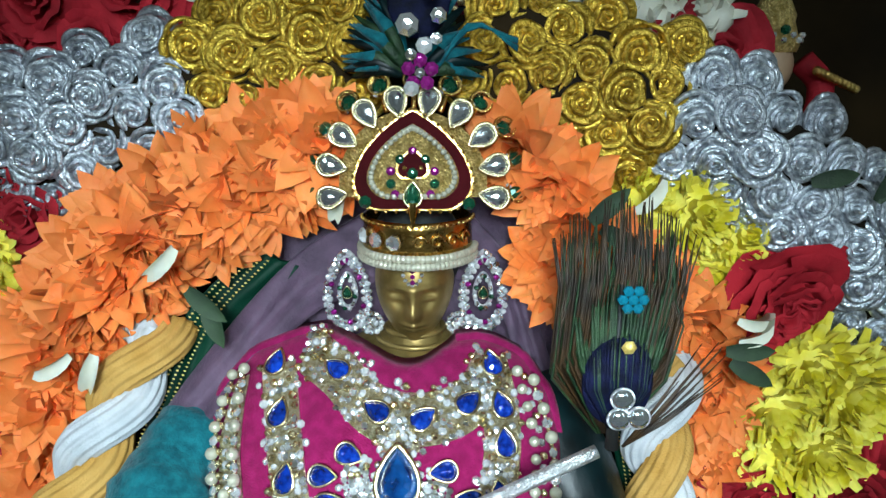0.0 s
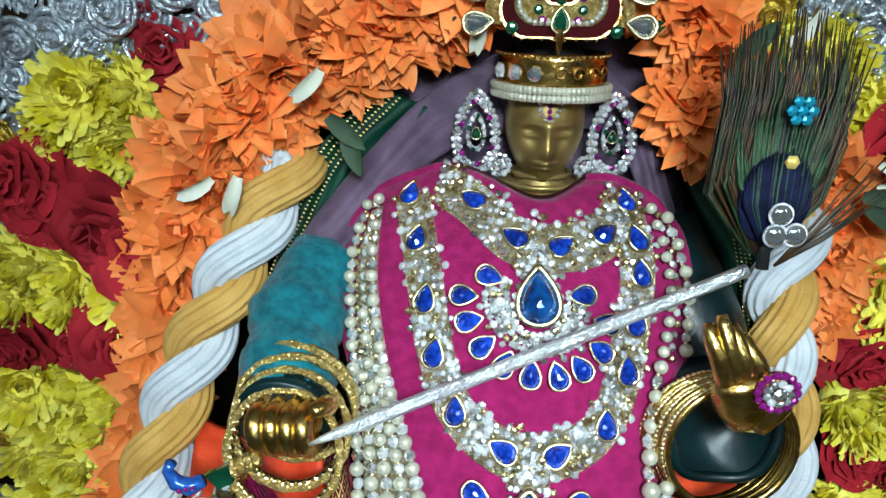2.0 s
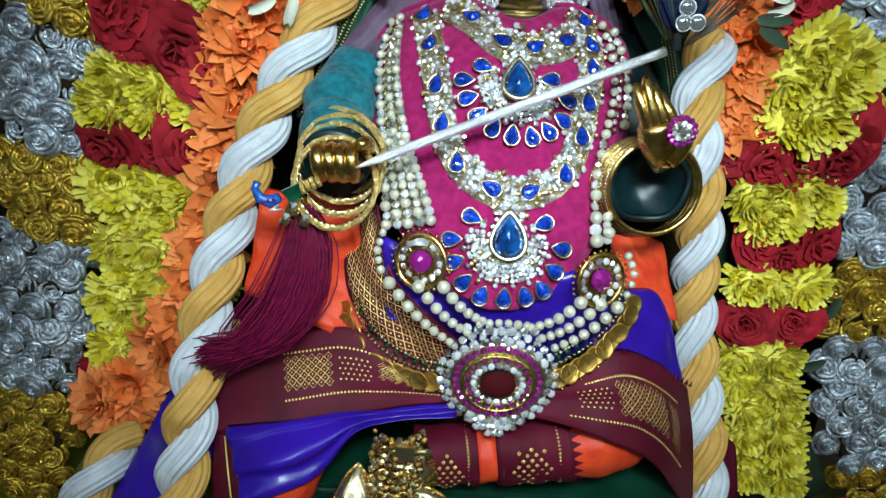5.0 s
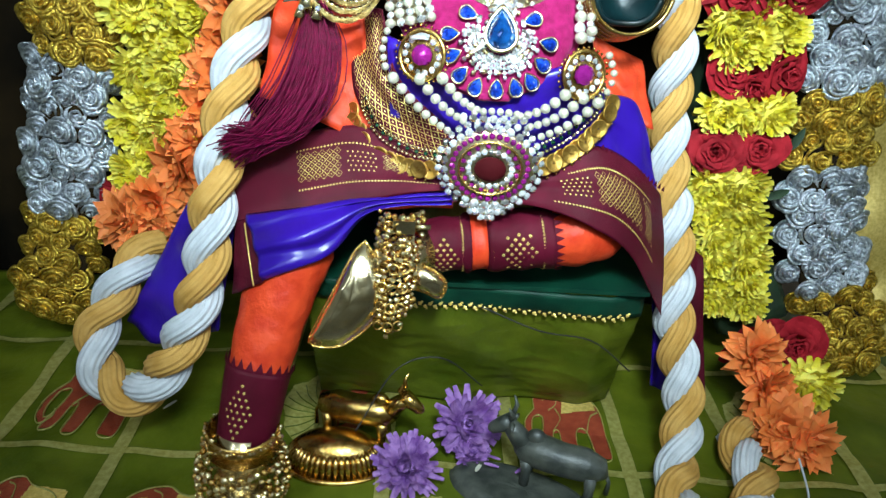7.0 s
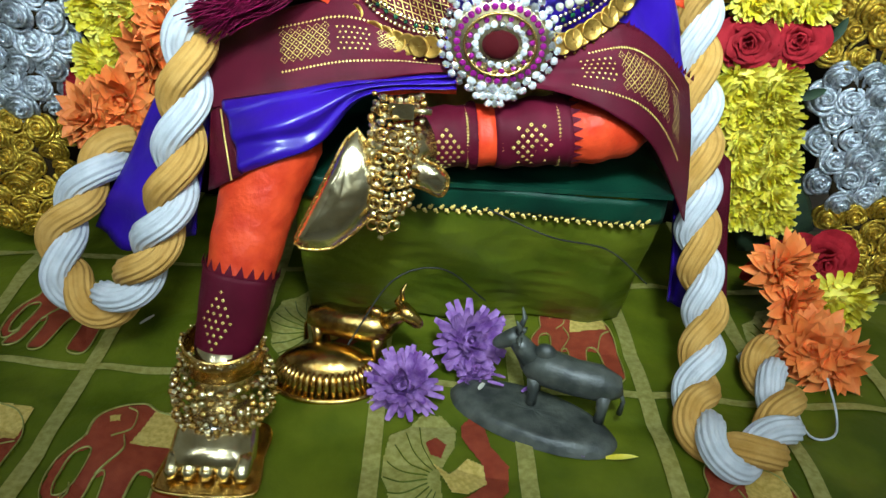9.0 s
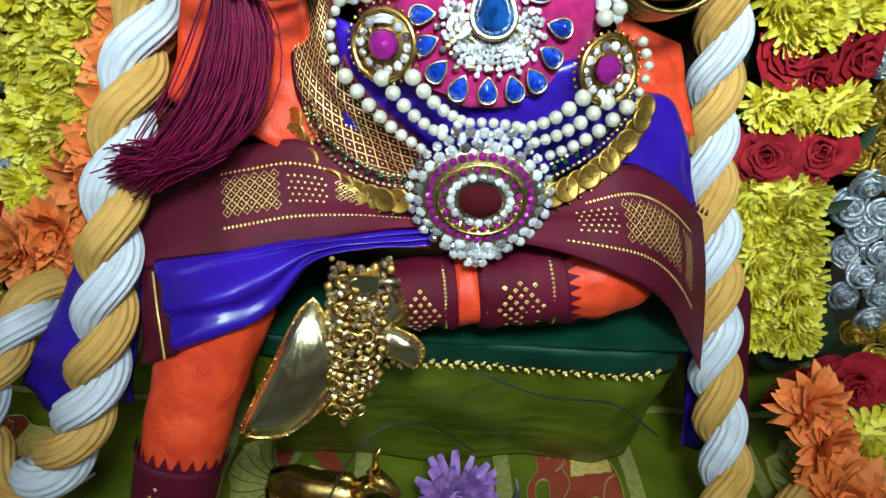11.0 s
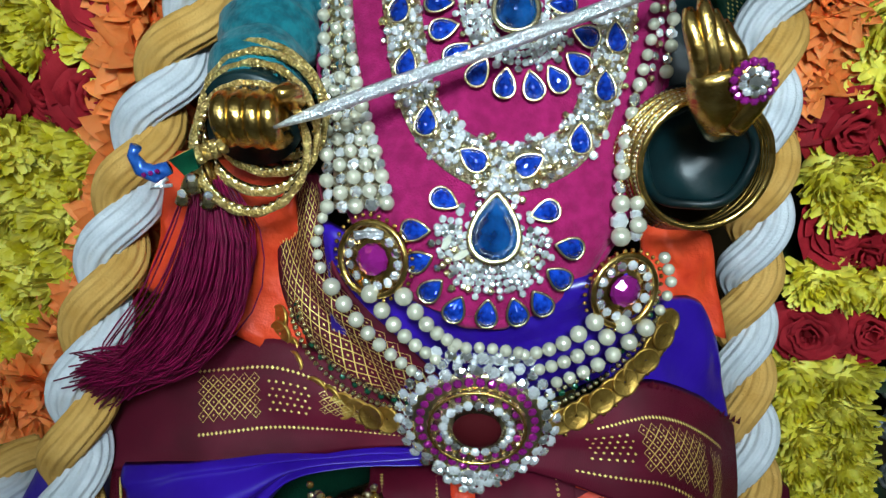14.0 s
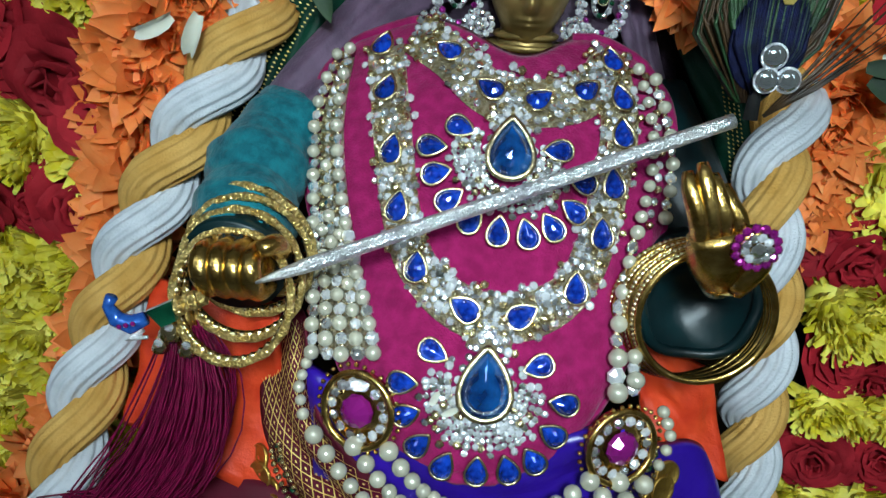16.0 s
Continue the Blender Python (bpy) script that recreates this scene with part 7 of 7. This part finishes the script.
def cow_shape(g, s, at, turn):
    """A lying or standing cow, plain."""
    m = pose(*at, 0, 0, turn) @ Matrix.Scale(s, 4)
    c = Geo()
    c.tube([(-0.46, 0, 0.42), (-0.40, 0, 0.46), (-0.20, 0, 0.47), (0.05, 0, 0.44), (0.28, 0, 0.45), (0.44, 0, 0.42), (0.50, 0, 0.36)], [0.06, 0.15, 0.19, 0.18, 0.18, 0.14, 0.05], 16)
    c.tube([(-0.36, 0, 0.50), (-0.50, 0, 0.66), (-0.58, 0, 0.74)], [0.13, 0.10, 0.08], 12)
    c.tube([(-0.54, 0, 0.78), (-0.64, 0, 0.70), (-0.74, 0, 0.62), (-0.78, 0, 0.60)], [0.09, 0.085, 0.065, 0.03], 12)
    c.ball((-0.26, 0, 0.64), (0.11, 0.08, 0.10), 10, 8)
    for e in (-1, 1):
        c.tube([(-0.54, 0.05 * e, 0.84), (-0.52, 0.10 * e, 0.92), (-0.56, 0.12 * e, 1.02)], [0.03, 0.025, 0.008], 8)
        c.tube([(-0.52, 0.07 * e, 0.78), (-0.50, 0.16 * e, 0.76)], [0.035, 0.012], 8)
        for x in (-0.32, 0.36):
            c.tube([(x, 0.10 * e, 0.40), (x + 0.01, 0.11 * e, 0.20), (x, 0.11 * e, 0.03)], [0.075, 0.05, 0.055], 10)
    c.tube([(0.49, 0, 0.42), (0.55, 0, 0.30), (0.54, 0.02, 0.12)], [0.03, 0.02, 0.03], 8)
    g.add([m @ Vector(p) for p in c.v], c.f)


stone = Geo()
stone.grid(lambda u, v: (lambda a, q: (0.026 + 0.066 * q * math.cos(a), 0.192 + 0.033 * q * math.sin(a) - 0.36 * 0.066 * q * math.cos(a), 0.002 + 0.010 * min(1, 5 * (1 - q)) ** 0.6 + 0.0006 * noise.noise(Vector((9 * math.cos(a), 9 * math.sin(a), q * 3)))))(2 * math.pi * u, 1 - 0.999 * v), 40, 14, loop_u=True)
cow_shape(stone, 0.080, (0.052, 0.200, 0.006), -18)
solid("cow_figurine", stone, GREY_STONE, "small dark grey soapstone cow on an oval base", "figurine")
gilt = Geo()
cow_shape(gilt, 0.076, (-0.122, 0.246, 0.012), 166)
for k in range(46):
    a = 2 * math.pi * k / 46
    gilt.tube([(-0.140 + 0.042 * math.cos(a), 0.222 + 0.024 * math.sin(a), 0.006), (-0.140 + 0.039 * math.cos(a), 0.222 + 0.021 * math.sin(a), 0.020), (-0.140 + 0.033 * math.cos(a), 0.224 + 0.016 * math.sin(a), 0.026)], [0.0026, 0.0030, 0.0022], 6)
gilt.ball((-0.140, 0.224, 0.018), (0.040, 0.022, 0.018), 24, 10)
gilt.tube([(-0.140 + 0.045 * math.cos(a), 0.222 + 0.027 * math.sin(a), 0.005) for a in [2 * math.pi * k / 40 for k in range(40)]], 0.0028, 8, closed=True)
solid("golden_cow_figurine", gilt, GOLD, "shiny golden cow figurine on a ribbed oval base", "figurine")

for me, x, y, z, s, tx, tz in ((VIOLET[0], -0.024, 0.262, 0.022, 1.15, -42, 10), (VIOLET[1], -0.076, 0.206, 0.016, 1.02, -48, -8), (VIOLET[0], -0.020, 0.236, 0.006, 0.62, -70, 30)):
    f = tagged(new("violet_aster", me), "violet aster flower head lying on the green cloth", "flower", "violet asters")
    f.matrix_world = facing(x, y, z, tx, tz, 30, s)
for k, (x, y) in enumerate(((-0.313, 0.278), (0.062, 0.152), (0.004, 0.211), (-0.012, 0.214), (-0.005, 0.226), (0.018, 0.205), (-0.028, 0.222))):
    g = Geo()
    petal(g, 0, 8, 0.014, 0.004, 0, 0, curl=12, cup=0.3, nu=4)
    p = solid("fallen_petal", g, PURPLE_PETAL if k % 3 else WHITE_PETAL, "loose narrow petal fallen on the green cloth", "petal", "fallen petals")
    p.matrix_world = pose(x, y, cloth_height(x, y) + 0.0035 + (0.010 if 0 < k and k in (2, 3, 4, 5) else 0), 0, 0, 40 + 70 * k)
g = Geo()
petal(g, 0, 6, 0.024, 0.006, 0, 0, curl=14, tip=1, cup=0.3, nu=6)
p = solid("fallen_leaf", g, YELLOW, "yellow-green leaf sliver fallen on the cloth", "leaf")
p.matrix_world = pose(0.078, 0.150, cloth_height(0.078, 0.15) + 0.003, 0, 0, -5)
solid("loose_thread", Geo().tube(curve_points([(0.232, 0.208, 0.03), (0.246, 0.186, 0.006), (0.266, 0.186, 0.005), (0.276, 0.205, 0.010), (0.272, 0.228, 0.03)], 30), 0.0010, 6), WHITE_YARN, "loose white cotton thread at the rope's end", "thread")
for pts in ([(-0.02, 0.243, 0.160), (0.03, 0.246, 0.138), (0.08, 0.262, 0.120), (0.12, 0.270, 0.085)], [(-0.12, 0.20, 0.06), (-0.09, 0.262, 0.08), (-0.05, 0.275, 0.085), (-0.01, 0.29, 0.045)]):
    solid("black_thread", Geo().tube(curve_points(pts, 30), 0.0007, 5), BLACK, "thin black thread straying over the seat cloth", "thread", "black threads")

# ---- ribbons and leaves among the orange flowers ----
for x, y, z, a in ((-0.143, 0.340, 0.556, 30), (-0.205, 0.340, 0.505, 10), (-0.178, 0.338, 0.497, 60), (0.092, 0.345, 0.588, 35), (0.150, 0.350, 0.530, -20), (0.152, 0.352, 0.518, 10), (-0.055, 0.365, 0.578, 70)):
    g = Geo()
    petal(g, 0, 20, 0.019, 0.008, 0, 0, curl=-70, cup=0.7, nu=5, roll=0.2)
    r = solid("white_ribbon", g, WHITE_PETAL, "folded white ribbon tip among the orange flowers", "ribbon", "white ribbons")
    r.matrix_world = facing(x, y, z, 20, 0, a)
for x, y, z, a in ((-0.128, 0.350, 0.545, -40), (-0.120, 0.352, 0.538, -70), (0.072, 0.350, 0.580, 40), (0.078, 0.352, 0.576, -30), (0.145, 0.350, 0.512, 0), (0.148, 0.35, 0.506, -30), (0.245, 0.39, 0.56, 30), (0.19, 0.375, 0.595, 10), (0.225, 0.375, 0.585, 60), (0.262, 0.40, 0.21, 20), (0.268, 0.40, 0.16, 80), (0.272, 0.40, 0.26, 60)):
    r = tagged(new("leaf", LEAVES[0]), "dark green cloth leaf between the flowers", "leaf", "dark leaves")
    r.matrix_world = facing(x, y, z, -10, 0, a, 0.8)

# ---- behind the arch ----
top_red = thing("red_rose_bunch", "bunch of large red roses above the silver foam roses", "flowers", "red rose bunches")
for x, z, s in ((-0.222, 0.688, 1.15), (-0.168, 0.690, 1.2), (-0.240, 0.664, 1.0), (-0.192, 0.665, 1.0), (-0.262, 0.676, 1.0), (-0.275, 0.645, 1.0)):
    put_flower(ROSE, top_red, x, 0.43, z, s, 14)
side_red = thing("red_rose_bunch", "red roses tucked behind the silver foam roses", "flowers", "red rose bunches")
for x, z, s in ((0.128, 0.664, 1.0), (0.152, 0.660, 1.0), (-0.315, 0.545, 1.0), (-0.36, 0.55, 1.0)):
    put_flower(ROSE, side_red, x, 0.428, z, s, 14)
white = thing("white_flower_bunch", "bunch of pale white tuberose flowers above the arch", "flowers")
BUD = mum_mesh("white_flower", WHITE_PETAL, 9, ((6, 10, 1.0), (6, 40, 0.9), (5, 65, 0.75)), 0.42, 0.022)
for k in range(22):
    put_flower([BUD], white, rng.uniform(0.045, 0.150), 0.43 + rng.uniform(-0.012, 0.012), rng.uniform(0.672, 0.708), 0.85, 60)
for x, z in ((-0.130, 0.690), (-0.120, 0.682), (-0.118, 0.697)):
    put_flower([BUD], white, x, 0.43, z, 0.6, 40)
trim = thing("gold_fringe", "red cloth edged with gold beads above the crown", "fringe")
part("cloth", sheet([[(-0.105, 0.44, 0.72), (-0.06, 0.44, 0.72), (0.05, 0.44, 0.72)], [(-0.105, 0.436, 0.682), (-0.06, 0.434, 0.676), (0.05, 0.436, 0.684)]], 20, 8, 0.004, 0.003, 2), MAROON, trim)
for k in range(40):
    part("faceted_gold_bead", SPARK_BEAD_ME, None, trim, m=pose(-0.105 + 0.155 * k / 39, 0.430, 0.681 + 0.006 * math.sin(k * 0.9), 0, 0, k * 20) @ Matrix.Scale(0.0030, 4))
SKIN = material("painted_tan_clay", (0.36, 0.22, 0.13), (0.44, 0.28, 0.17), 0.5, 0, 60, 0.2, 200)
doll = Geo()
doll.ball((0.203, 0.470, 0.652), (0.0135, 0.014, 0.017), 20, 14)
doll.tube([(0.203, 0.474, 0.640), (0.203, 0.476, 0.625), (0.203, 0.478, 0.60), (0.203, 0.478, 0.52), (0.203, 0.478, 0.40)], [0.007, 0.012, 0.030, 0.034, 0.040], 16)
solid("small_deity_statue", doll, SKIN, "small painted deity statue standing behind the arch", "statue")
tall = thing("tall_crown", "tall dark gold crown on the small statue", "crown")
part("cone", Geo().lathe([(0.0150, 0.0), (0.0165, 0.004), (0.0150, 0.010), (0.0125, 0.018), (0.0130, 0.022), (0.0085, 0.032), (0.0060, 0.040), (0.002, 0.046)], 20, (0.203, 0.472, 0.660)), FILIGREE, tall)
for k in range(9):
    a = math.pi * (1.05 + 0.9 * k / 8)
    part("rhinestone", STONE_ME, None, tall, m=facing(0.203 + 0.017 * math.cos(a), 0.472 + 0.017 * math.sin(a), 0.667 + 0.003 * (k % 2), 0, 0, 0, 0.0020))
part("green_stone", GREEN_ME, None, tall, m=facing(0.203, 0.454, 0.673, 0, 0, 0, 0.0032))
garment = thing("small_red_garland", "red cloth and gold beads on the small statue", "garland")
part("cloth", Geo().tube(curve_points([(0.220, 0.465, 0.655), (0.232, 0.462, 0.640), (0.225, 0.455, 0.615), (0.205, 0.452, 0.60), (0.185, 0.46, 0.615)], 24), 0.008, 10), RED, garment)
for k in range(10):
    part("gold_bead", BEAD_ME, None, garment, m=pose(0.222 + 0.0032 * k, 0.448 + 0.001 * k, 0.648 - 0.0012 * k) @ Matrix.Scale(0.003, 4))
drape = solid("olive_drape", sheet([[(0.40, 0.50, 0.30), (0.47, 0.50, 0.24), (0.60, 0.50, 0.20)], [(0.40, 0.46, 0.02), (0.50, 0.45, 0.02), (0.62, 0.46, 0.02)]], 24, 20, 0.005, 0.008, 2.2), ZARI, "dull gold cloth bunched beside the arch", "cloth")
